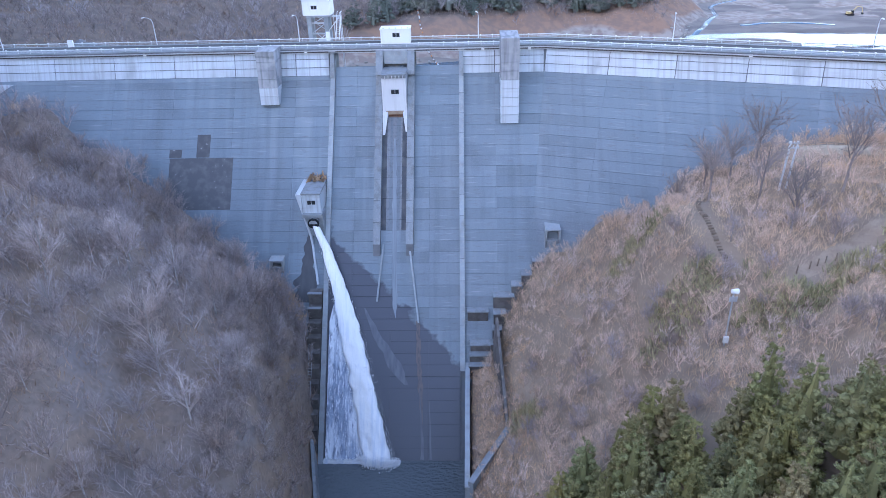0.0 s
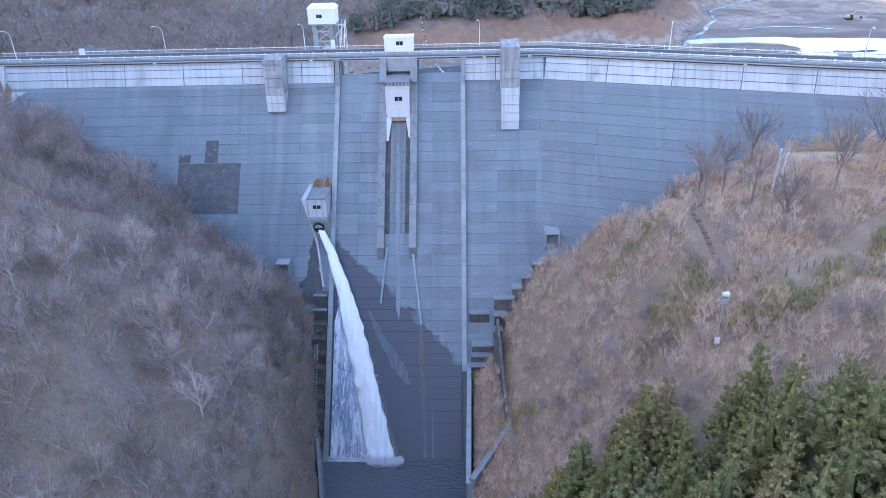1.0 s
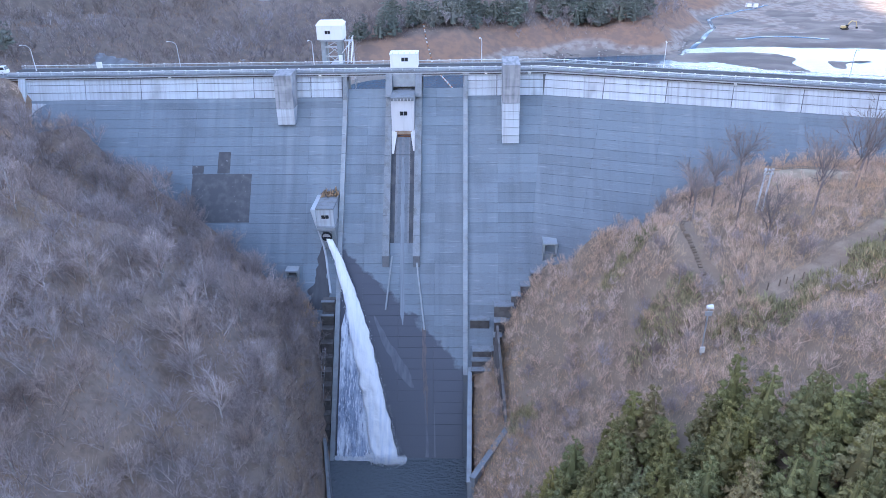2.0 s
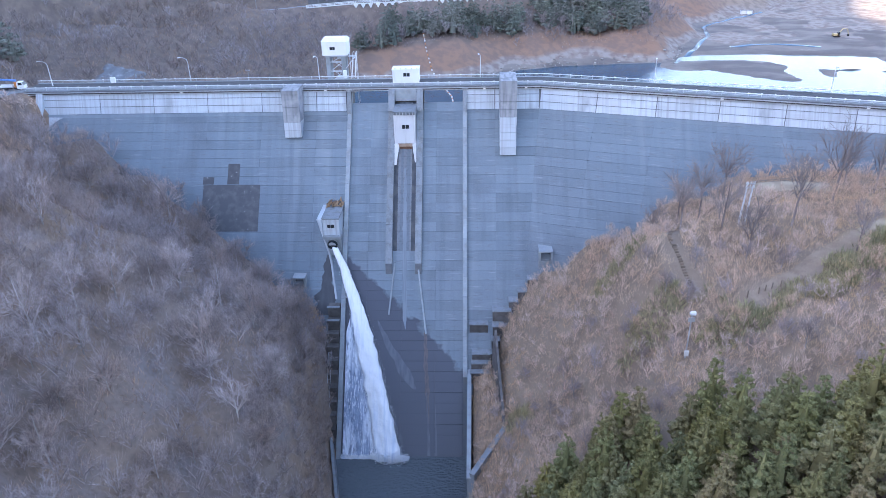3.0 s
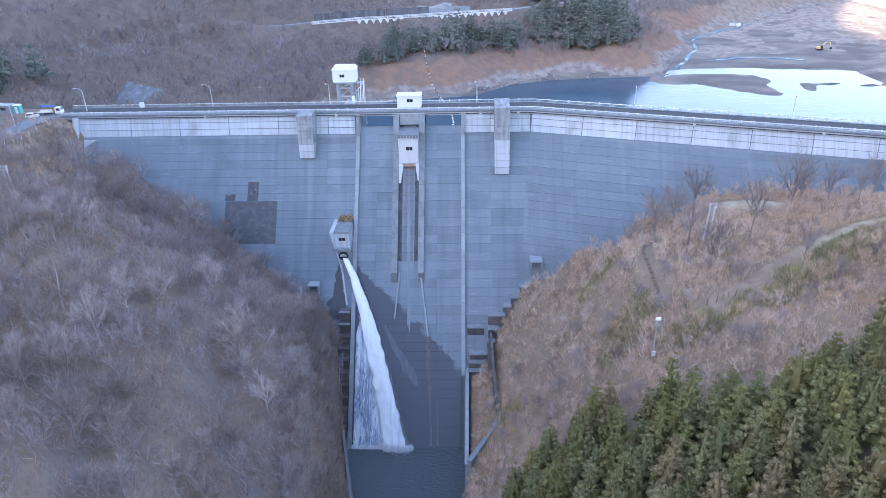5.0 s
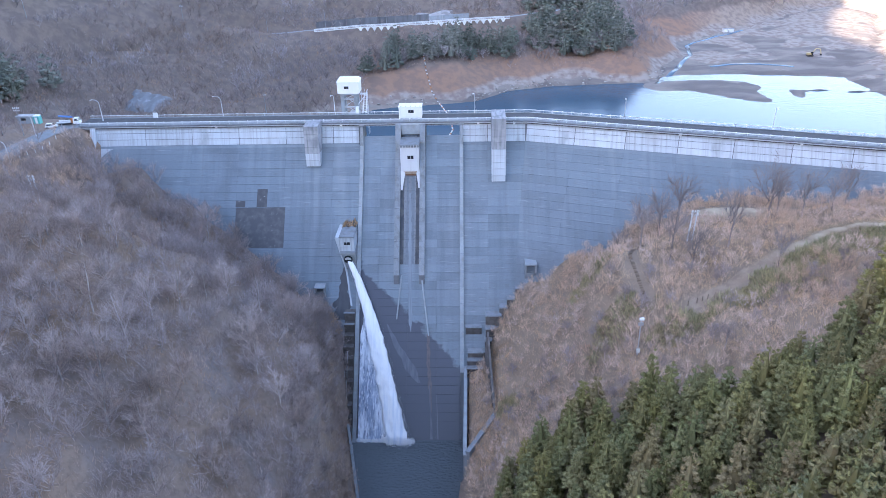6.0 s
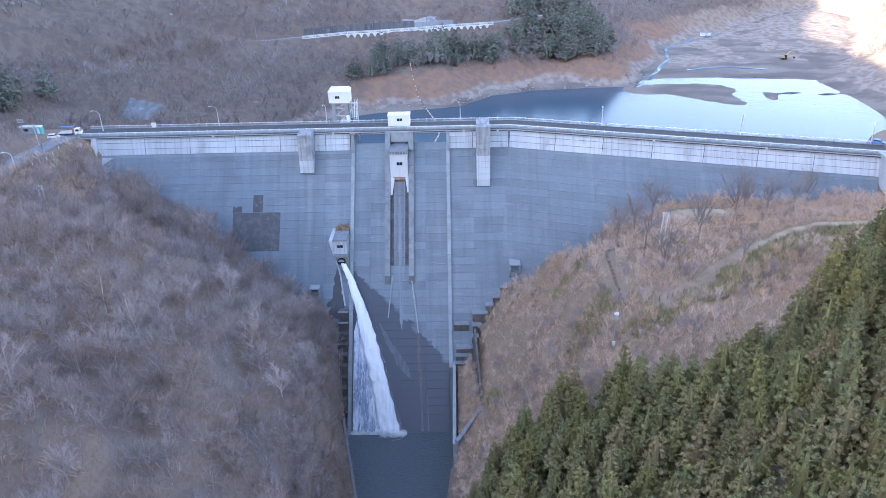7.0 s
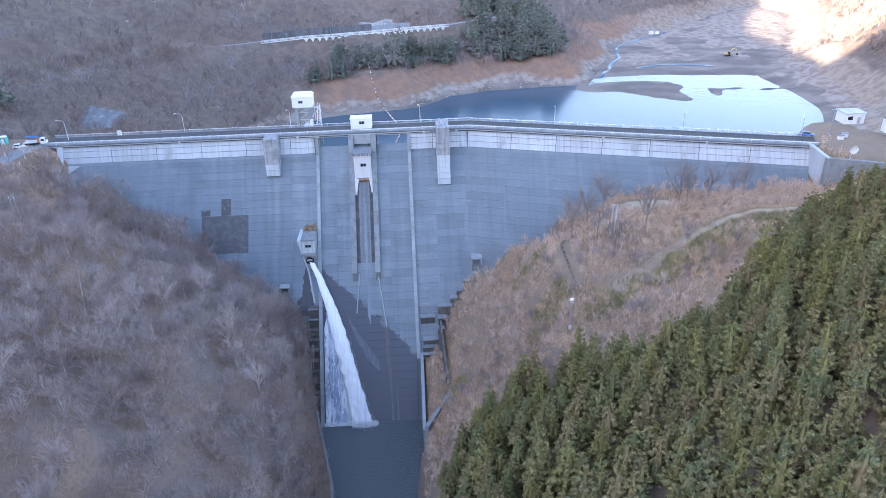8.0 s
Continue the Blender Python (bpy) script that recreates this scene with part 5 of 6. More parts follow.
stuff("dam_foot_brush", scatter(FINE, hem, 0.3, 0.65, 16), BUSH, "leafless brush growing against the foot of the dam", "brush")
twiggy = spots_on(-3, 125, 48, 140, 2.35, lambda x, y: right_side(x, y) & (track_distance(x, y + 2.5) > 3.6), 29)
stuff("scrub_bushes", scatter([bare_crown(80 + k, 3.4, 7, 5, 6, 0.033) for k in range(3)], twiggy, 0.5, 1.5, 5), BUSH, "leafless twiggy bushes among dry scrub", "bushes")


def in_patches(*patches):
    def keep(x, y):
        ok = np.zeros(x.shape, bool)
        for cx, cy, rx, ry in patches:
            ok |= np.hypot((x - cx) / rx, (y - cy) / ry) + 0.35 * wave(x, y, 8, 31) < 1
        return ok & right_side(x, y)
    return keep


green = spots_on(5, 115, 60, 130, 0.7, in_patches((29, 117, 5, 5), (32, 92, 6, 4.5), (42, 82.5, 7, 4.5), (58, 86, 7, 4), (66, 91, 8, 4), (74, 96, 8, 4.5), (83, 101, 7, 3.5), (90, 100, 6, 3.5), (8, 97, 3, 4)), 37)
stuff("bamboo_grass", clumps(green, 11, 1.5, 0.5, 0.24, 6), BAMBOO, "yellow-green bamboo grass in patches on the slope", "grass")
verge = spots_on(58, 112, 92, 116, 0.45, lambda x, y: (track_distance(x, y) < 0.8 + 0.11 * (x - 58)) & (track_distance(x, y) < 3.0) & (track_distance(x, y) > 0.5), 39)
stuff("verge_grass", clumps(verge, 6, 0.45, 0.3, 0.12, 8), VERGE, "pale dry grass along the track", "grass")
slip = spots_on(-49, -39.6, 126, 140, 0.7, lambda x, y: (ground(x, y) > 8) & in_front(x, y, -1.5), 40)
stuff("bracken", clumps(slip, 14, 1.6, 0.4, 0.12, 9), DRYGRASS, "russet dead bracken beside the outlet wall", "bracken")
dry = spots_on(-3.2, 12, 76, 124, 0.7, lambda x, y: (x > -2.9) & (y < 121) & (x + 2.5 * wave(x, y, 7, 81) < 7) & (y > cedar_edge(x) + 2), 41)
stuff("dead_grass", clumps(dry, 8, 0.7, 0.35, 0.10, 7), DRYGRASS, "russet dead grass behind the basin wall", "grass")


def ball():
    bm = bmesh.new()
    bmesh.ops.create_icosphere(bm, subdivisions=1, radius=1.0)
    out = np.array([[v.co[:] for v in f.verts] for f in bm.faces])
    bm.free()
    return out[np.argsort(-out[:, :, 2].mean(1))][:14]


BALL = ball()


def cedar_crown(seed, H, R, lumps=66, leaves=19, size=0.12):
    """A pointed crown of rounded boughs, each a lump covered in short sprays, round a dense core."""
    r = np.random.RandomState(seed)
    f = (np.arange(lumps) + r.rand(lumps)) / lumps
    f = 1 - np.sqrt(1 - 0.985 * f)
    rad = R * (1 - f) ** 0.95 * r.uniform(0.58, 0.98, lumps)
    a = np.arange(lumps) * 2.39996 + r.randn(lumps) * 0.3
    c = np.stack([np.cos(a) * rad, np.sin(a) * rad, H * (0.16 + 0.82 * f) + r.randn(lumps) * 0.25], -1)
    fat = (0.17 + (0.55 if lumps > 40 else 0.85) * (1 - f)) * r.uniform(0.7, 1.25, lumps)
    core = BALL[None] * (1 + 0.25 * r.randn(lumps, 1, 1, 3)) * fat[:, None, None, None] * np.array((0.9, 0.9, 0.75))
    tris = [(core + c[:, None, None]).reshape(-1, 3, 3)]
    n = r.randn(lumps, leaves, 3)
    n[..., 2] = np.abs(n[..., 2]) * 1.0 - 0.25
    n += 0.5 * np.stack([np.cos(a), np.sin(a), np.full(lumps, 0.3)], -1)[:, None]
    n /= np.linalg.norm(n, axis=-1, keepdims=True)
    p = c[:, None] + n * fat[:, None, None] * r.uniform(0.7, 1.0, (lumps, leaves, 1))
    way = n + 0.8 * r.randn(*n.shape) + np.array((0, 0, 0.3))
    way /= np.linalg.norm(way, axis=-1, keepdims=True)
    m = lumps * leaves
    tris.append(strips(p.reshape(-1, 3), way.reshape(-1, 3), size * r.uniform(1.4, 3.0, m), size * r.uniform(1.4, 2.6, m), r))
    m = 7
    a = np.arange(m) * 6.283 / m
    thin = 0.55 if lumps > 40 else 0.36
    ring = np.stack([np.cos(a) * R * thin, np.sin(a) * R * thin, np.full(m, H * 0.06)], -1)
    tip = np.array((0, 0, H * (0.82 if lumps > 40 else 0.66)))
    tris.append(np.stack([ring, np.roll(ring, -1, 0), np.repeat(tip[None], m, 0)], 1))
    return np.concatenate(tris)


def cedar_trunk(H):
    return Shape().tube([(0, 0, -0.8), (0, 0, H * 0.3), (0, 0, H * 0.55)], [0.20, 0.14, 0.05], 5).data("trunk", BARK)


CEDAR_SHAPES = [cedar_crown(90 + k, H, R) for k, (H, R) in enumerate(((13.0, 2.8), (14.5, 2.9), (11.5, 2.5), (12.5, 2.9)))]
CEDARS = [(cedar_trunk(H), soup("crown", t, CEDAR)) for H, t in zip((13.0, 14.5, 11.5, 12.5), CEDAR_SHAPES)]


def cedars():
    r = random.Random(8)
    places = spots_on(1, 150, -60, 112, 3.7, lambda x, y: (y < cedar_edge(x)) & (x > channel(y)[1] + 5) & (y > -8) & (x < 72 + 0.5 * y), 43)
    order = np.argsort(-(places[:, 1] - 0.25 * places[:, 0]))
    places = places[order]
    for p in places[:290]:
        ob = thing("cedar", "dark green conical cedar in a dense plantation", "tree", "cedars on the valley side")
        for name, data in zip(("trunk", "crown"), CEDARS[r.randrange(4)]):
            part(name, data, None, ob)
        s = r.uniform(0.75, 1.2)
        ob.matrix_world = Matrix.LocRotScale(Vector(p), Euler((0, 0, r.uniform(0, 6.28))), (s, s, s * r.uniform(0.9, 1.1)))
    thin = [cedar_crown(94 + k, 13.0, 2.8, 41, 8, 0.19) for k in range(3)]
    if len(places) > 290:
        stuff("cedar_plantation", scatter(thin, places[290:], 0.8, 1.1, 9), CEDAR_STAND, "dense dark green cedar plantation", "plantation")


cedars()


# ---- the far banks ----
def far_road_distance(x, y):
    return track_distance(x, y, [p[:2] for p in FAR_ROAD])


def west_woods(x, y):
    d = shore_distance(x, y)
    return (d > np.where(x < -62, 2, np.where(x > 20, 16, 22)) + 4 * wave(x, y, 25, 51)) & (dam_off(x, y) > 4) & ((far_road_distance(x, y + 9) > 12) | (x < -150)) & (far_road_distance(x, y) > 3.5) & off_roads(x, y) & (np.hypot((x + 154) / 10, (y - 274) / 11) > 1) & (np.hypot((x + 27) / 16, (y - 446) / 16) > 1) & (x < 165 + 0.25 * (y - 300)) & ((y < 470) | (x < 90))


MASS_FAR = material("far_wood_mass", (0.335, 0.29, 0.285), 0.95, island=0.38, spots=(
    (0.011, (1, 1, 1), 0.42, 0.60, (0.27, 0.20, 0.16), 0.8), (0.03, (1, 1, 1), 0.52, 0.66, (0.45, 0.41, 0.42), 0.75), (0.018, (1, 1, 1), 0.55, 0.66, (0.22, 0.19, 0.19), 0.7)))
near_bank = spots_on(-330, 140, 170, 470, 5.4, lambda x, y: west_woods(x, y) & (shore_distance(x, y) < 150) & (wave(x, y, 38, 55) > -0.55 + 0.25 * wave(x, y, 11, 56)), 53)
stuff("far_woodland", scatter(COARSE, near_bank, 0.5, 1.25, 11), MASS_FAR, "leafless grey-purple woodland on the reservoir's far bank", "woodland")
hill = spots_on(-420, 330, 300, 760, 10.3, lambda x, y: (far_road_distance(x, y + 7) > 13) & (shore_distance(x, y) > np.where(y > 480, 24, 60)) & ((shore_distance(x, y) > 150) | (y > 470) & (x > 90)) & (x < 230 + 0.1 * (y - 300)), 59)
stuff("hill_woodland", scatter(SPARSE, hill, 0.9, 1.9, 12), MASS_FAR, "leafless woodland covering the hills behind the reservoir", "woodland")
sunny = spots_on(235, 470, 300, 620, 8.4, lambda x, y: (shore_distance(x, y) > np.where(y > 405, 14, 42)) & (x > 230 + 0.1 * (y - 300)) & (shore_distance(x, y) < 200), 61)
stuff("sunlit_woodland", scatter(COARSE, sunny, 1.1, 1.7, 13), MASS, "leafless woodland caught by low sun on the far bank", "woodland")
shrubs = spots_on(-330, 140, 170, 470, 2.6, lambda x, y: (west_woods(x, y) | (far_road_distance(x, y) > 4) & (y > 350) & (x < 20) & (far_road_distance(x, y) < 22) & (shore_distance(x, y) > 24)) & (shore_distance(x, y) < 130), 67)
stuff("bank_undergrowth", clumps(shrubs, 5, 1.8, 1.1, 0.22, 14), THICKET, "low brown undergrowth on the reservoir's far bank", "undergrowth")


def far_conifers():
    r = random.Random(12)
    shapes = []
    for k, (H, R) in enumerate(((13.0, 2.8), (16.0, 3.1), (11.0, 3.0))):
        t = cedar_crown(110 + k, H, R, 25, 8, 0.28)
        shapes.append((cedar_trunk(H), soup("crown", t, CONIFER)))
    near = spots_on(-50, 26, 350, 450, 5.0, lambda x, y: (shore_distance(x, y) > 23 + 4 * wave(x, y, 20, 72)) & (shore_distance(x, y) < 52 + 12 * wave(x, y, 30, 74)) & (far_road_distance(x, y + 8) > 12) & (wave(x, y, 30, 71) > -0.45), 73)[:150]
    tall = spots_on(40, 104, 385, 520, 6.4, lambda x, y: (shore_distance(x, y) > 22 + 4 * wave(x, y, 20, 72)) & (far_road_distance(x, y) > 8) & (wave(x, y, 34, 75) > -0.62), 76)[:150]
    band = np.concatenate([near, tall])
    lone = np.array([(-62, 352), (-60, 356), (-205, 262), (-212, 250), (-200, 250), (-216, 268), (-225, 255), (-196, 272), (-208, 240), (-203, 244), (-210, 260), (-219, 247), (-206, 254), (-214, 240), (-222, 262), (-230, 248), (-233, 262)], float)
    lone = np.c_[lone, ground(lone[:, 0], lone[:, 1])]
    glow = spots_on(300, 440, 470, 620, 9.0, lambda x, y: shore_distance(x, y) > 70, 79)[:50]
    for i, p in enumerate(np.concatenate([band, lone, glow])):
        ob = thing("conifer", "dark grey-green conifer on the reservoir bank", "tree", "conifers on the far bank")
        for name, data in zip(("trunk", "crown"), shapes[r.randrange(3)]):
            part(name, data, None, ob)
        s = r.uniform(0.9, 1.45) if i < len(near) else r.uniform(1.25, 1.9) if i < len(band) else r.uniform(0.8, 1.3) if i < len(band) + 2 or i >= len(band) + len(lone) else r.uniform(1.3, 1.8)
        ob.matrix_world = Matrix.LocRotScale(Vector(p), Euler((0, 0, r.uniform(0, 6.28))), (s * 1.15, s * 1.15, s * 0.85))


far_conifers()


# ---- roads, yards and small things ----
def ribbon(points, half, lift, gap=1.5):
    """A strip laid over the land along a line of the plan."""
    pts = [Vector((*p[:2], 0)) for p in points]
    line = []
    for a, b in zip(pts, pts[1:]):
        n = max(1, int((b - a).length / gap))
        line += [a.lerp(b, k / n) for k in range(n)]
    line.append(pts[-1])
    sh, rows = Shape(), []
    for i, p in enumerate(line):
        way = (line[min(i + 1, len(line) - 1)] - line[max(i - 1, 0)]).normalized()
        side = Vector((way.y, -way.x, 0))
        rows.append([p + side * half * f for f in (-1, -0.4, 0.4, 1)])
    verts = [Vector((q.x, q.y, float(ground(q.x, q.y)) + lift * (1 if 0 < j < 3 else 0.3))) for r in rows for j, q in enumerate(r)]
    return sh.add(verts, [(i * 4 + j, i * 4 + j + 1, i * 4 + j + 5, i * 4 + j + 4) for i in range(len(rows) - 1) for j in range(3)])


structure("hill_track", ribbon(TRACKWAY[3:], 1.1, 0.15), TRACK, "pale gravel track across the scrubby slope", "track")
structure("hill_path", ribbon(TRACKWAY[:4], 1.5, 0.15), EARTH, "brown earth path climbing the scrubby slope", "path")
structure("terrace", ribbon([(56.5, 122.5), (64, 124), (74, 124)], 2.6, 0.25), TRACK, "pale bare earth terrace on the slope", "terrace")
structure("access_road", ribbon([(-127, 170), *ROADWAY], 3.2, 0.25), DULL, "grey concrete access road leading off the dam", "road")
structure("far_road", ribbon(FAR_ROAD, 1.5, 0.3, 4), PALE_GREY, "pale road along the hillside above the reservoir", "road")


def far_fence():
    """The hillside road's white guard fence on brackets, and the grey wall behind it."""
    ob = thing("guard_fence", "white guard fence on triangular brackets along the hillside road", "fence", kind="structure")
    line = [Vector(p) + Vector((0.8, -5.0, 0)) for p in FAR_ROAD if -101 < p[0] < 24]
    post = Shape().box(-0.14, 0.14, -0.14, 0.14, -0.2, 1.5).data("post", WHITE)
    bracket = Shape().hull([(-1.5, -0.2, -0.3), (1.5, -0.2, -0.3), (1.5, 0.5, -0.3), (-1.5, 0.5, -0.3)], [(-0.15, -0.2, -2.7), (0.15, -0.2, -2.7), (0.15, 1.2, -2.7), (-0.15, 1.2, -2.7)][:]).data("bracket", WHITE)
    for a, b in zip(line, line[1:]):
        way = (b - a).normalized()
        side = Vector((way.y, -way.x, 0)) * 0.14
        for z, u in ((-0.05, 0.28), (0.75, 0.13), (1.4, 0.16)):
            u, c = Vector((0, 0, u)), Vector((0, 0, z))
            part("rail", Shape().hull([a + c - side - u, a + c + side - u, a + c + side + u, a + c - side + u], [b + c - side - u, b + c + side - u, b + c + side + u, b + c - side + u]), WHITE, ob)
        n = max(1, round((b - a).length / 4.2))
        turn = math.atan2(way.y, way.x)
        for k in range(n):
            for name, data in (("post", post), ("bracket", bracket)):
                if name == "bracket" and a.x < -75:
                    continue
                p = part(name, data, None, ob)
                p.location, p.rotation_euler = a.lerp(b, k / n), (0, 0, turn)
    wall = thing("road_wall", "long grey retaining wall cut into the hillside", "wall", kind="structure")
    back = [Vector(p) + Vector((0, 4.6, -0.5)) for p in FAR_ROAD if -101 < p[0] < 0]
    for a, b in zip(back, back[1:]):
        n = max(1, round((b - a).length / 9))
        for k in range(n):
            p, q = a.lerp(b, k / n + 0.004), a.lerp(b, (k + 1) / n - 0.004)
            top = Vector((0, 1.0, 4.6 if p.x < -30 else 3.4))
            part("wall_panel", Shape().hull([p, q, q + Vector((0, 1.4, 0)), p + Vector((0, 1.4, 0))], [p + top, q + top, q + top + Vector((0, 0.6, 0)), p + top + Vector((0, 0.6, 0))]), ROADWALL if p.x < -34 else PALE_GREY, wall)


ROADWALL = material("dark_retaining_concrete", (0.15, 0.155, 0.165), 0.9, spread=0.12, bump=0.04, bump_scale=1.5, spots=((0.3, (1.5, 0.2, 0.2), 0.45, 0.65, (0.09, 0.09, 0.095), 0.8),))
far_fence()


def utility_pole(name, x, y, h, arms, label, group=""):
    ob = thing(name, label, "pole", group)
    z = float(ground(x, y))
    part("pole", Shape().tube([(x, y, z - 0.5), (x, y, z + h)], [0.17, 0.11], 7), PALE_GREY, ob)
    for k in range(arms):
        arm = part("cross_arm", Shape().box(x - 1.0, x + 1.0, y - 0.07, y + 0.07, z + h - 0.6 - 0.7 * k, z + h - 0.45 - 0.7 * k), STEEL, ob)
        for dx in (-0.9, -0.3, 0.3, 0.9):
            part("insulator", Shape().tube([(x + dx, y, z + h - 0.45 - 0.7 * k), (x + dx, y, z + h - 0.15 - 0.7 * k)], [0.09, 0.06], 5), WHITE, arm)
    return ob


for x, y, h, n in ((-139.3, 158.6, 9, 2), (-146, 158.8, 13, 2), (-236, 331, 13, 2), (-177, 392, 11, 2), (-131, 409.5, 10, 0), (-94, 411, 11, 0), (-56, 418.8, 8, 0), (-21, 428.5, 8, 0), (-14, 431, 10, 0), (-168, 420, 9, 1), (-114.6, 248, 9, 0), (-103, 290, 9, 1)):
    utility_pole("utility_pole", x, y, h, n, "grey concrete utility pole on the hillside", "utility poles")


def pole_pair(x, y, h, label, lean):
    """Two poles joined by cross arms."""
    ob = thing("twin_pole", label, "pole")
    z = float(ground(x, y))
    for dx in (-0.55, 0.55):
        part("pole", Shape().tube([(x + dx, y, z - 0.5), (x + dx + lean, y, z + h)], [0.20, 0.15], 7), RAIL, ob)
    for k in range(2):
        arm = part("cross_arm", Shape().box(x - 0.95 + lean, x + 0.95 + lean, y - 0.08, y + 0.08, z + h - 0.5 - 0.8 * k, z + h - 0.3 - 0.8 * k), STEEL, ob)
        for dx in (-0.8, 0, 0.8):
            part("insulator", Shape().tube([(x + dx + lean, y, z + h - 0.3 - 0.8 * k), (x + dx + lean, y, z + h + 0.05 - 0.8 * k)], [0.12, 0.07], 5), WHITE, arm)


pole_pair(50.7, 109.3, 8.6, "twin grey utility poles with cross arms on the slope", 0.4)
pole_pair(-111, 115, 9.5, "twin grey utility poles with insulators above leafless trees", -0.2)


def camera_post():
    ob = thing("siren_post", "grey post with a white siren and a sign board in scrub", "post")
    x, y = 33.3, 80.0
    z = float(ground(x, y))
    part("pole", Shape().tube([(x, y, z - 0.5), (x, y, 51.6)], [0.14, 0.12], 8), STEEL, ob)
    part("siren", Shape().tube([(x - 0.45, y - 0.3, 51.9), (x + 0.45, y - 0.3, 51.9)], [0.30, 0.42], 10), WHITE, ob, "white horn siren")
    part("board", Shape().box(x - 0.55, x + 0.55, y - 0.26, y - 0.18, 50.2, 51.0), STEEL, ob, "grey sign board")
    part("cabinet", Shape().box(x - 0.35, x + 0.35, y - 0.45, y - 0.1, z + 0.6, z + 1.6), WHITE, ob, "small white cabinet")


camera_post()


def hill_stair():
    ob = thing("log_stair", "narrow brown log stair winding up the slope", "stair")
    pts = STAIRWAY
    for (ax, ay), (bx, by) in zip(pts, pts[1:]):
        n = int(math.hypot(bx - ax, by - ay) / 0.55)
        for k in range(n):
            x, y = ax + (bx - ax) * k / n, ay + (by - ay) * k / n
            z = float(ground(x, y))
            part("step", Shape().box(-0.38, 0.38, -0.12, 0.12, -0.3, 0.22, Matrix.Translation((x, y, z)) @ Matrix.Rotation(math.atan2(by - ay, bx - ax) - 1.5708, 4, "Z")), BARKDARK, ob)


BARKDARK = material("weathered_log", (0.21, 0.155, 0.115), 0.95, spread=0.3, spots=((3.0, (1, 1, 1), 0.45, 0.7, (0.22, 0.17, 0.13), 0.6),))
hill_stair()


def terrace_fence():
    ob = thing("timber_fence", "low pale timber fence along the terrace edge", "fence")
    pts = [(57, 126.2), (66, 127.6), (75, 127.0), (86, 125.0)]
    for (ax, ay), (bx, by) in zip(pts, pts[1:]):
        za, zb = float(ground(ax, ay)), float(ground(bx, by))
        for h in (0.5, 0.95):
            part("rail", Shape().tube([(ax, ay, za + h), (bx, by, zb + h)], [0.07, 0.07], 5), PALEWOOD, ob)
        n = int(math.hypot(bx - ax, by - ay) / 2)
        for k in range(n + 1):
            x, y = ax + (bx - ax) * k / n, ay + (by - ay) * k / n
            part("post", Shape().tube([(x, y, float(ground(x, y)) - 0.3), (x, y, za + (zb - za) * k / n + 1.1)], [0.09, 0.08], 5), PALEWOOD, ob)
    for x, y in ((45, 87.5), (47, 88.0), (48.2, 88.3), (49.4, 88.6), (50.8, 88.6)):
        peg = thing("timber_stake", "short dark timber stake beside the track", "stake", "stakes beside the track")
        z = float(ground(x, y))
        part("stake", Shape().tube([(x, y, z - 0.3), (x + 0.05, y, z + 1.4)], [0.12, 0.09], 6), BARKDARK, peg)


PALEWOOD = material("weathered_timber", (0.36, 0.32, 0.27), 0.9, spots=((2.0, (1, 1, 1), 0.45, 0.7, (0.22, 0.19, 0.16), 0.6),))
terrace_fence()

BLUE = material("blue_paint", (0.10, 0.25, 0.55), 0.4, spots=((1.0, (1, 1, 1), 0.5, 0.8, (0.08, 0.18, 0.38), 0.5),))
ORANGE = material("orange_paint", (0.62, 0.22, 0.06), 0.5, spots=((1.0, (1, 1, 1), 0.5, 0.8, (0.42, 0.15, 0.05), 0.5),))
TEAL = material("turquoise_sheet", (0.10, 0.48, 0.46), 0.6, spots=((1.0, (1, 1, 1), 0.5, 0.8, (0.06, 0.34, 0.34), 0.6),))
RUBBER = material("tyre_rubber", (0.025, 0.025, 0.026), 0.9, spots=((3.0, (1, 1, 1), 0.5, 0.8, (0.05, 0.05, 0.05), 0.5),))
YELLOW = material("yellow_paint", (0.62, 0.48, 0.24), 0.5, spots=((1.0, (1, 1, 1), 0.5, 0.8, (0.4, 0.25, 0.06), 0.5),))


def wheel(parent, x, y, r, w):
    hub = part("wheel", Shape().tube([(x, y - w / 2, r), (x, y + w / 2, r)], [r, r], 14), RUBBER, parent, "black rubber tyre")
    part("rim", Shape().tube([(x, y - w / 2 - 0.02, r), (x, y + w / 2 + 0.02, r)], [r * 0.55, r * 0.55], 10), STEEL, hub)


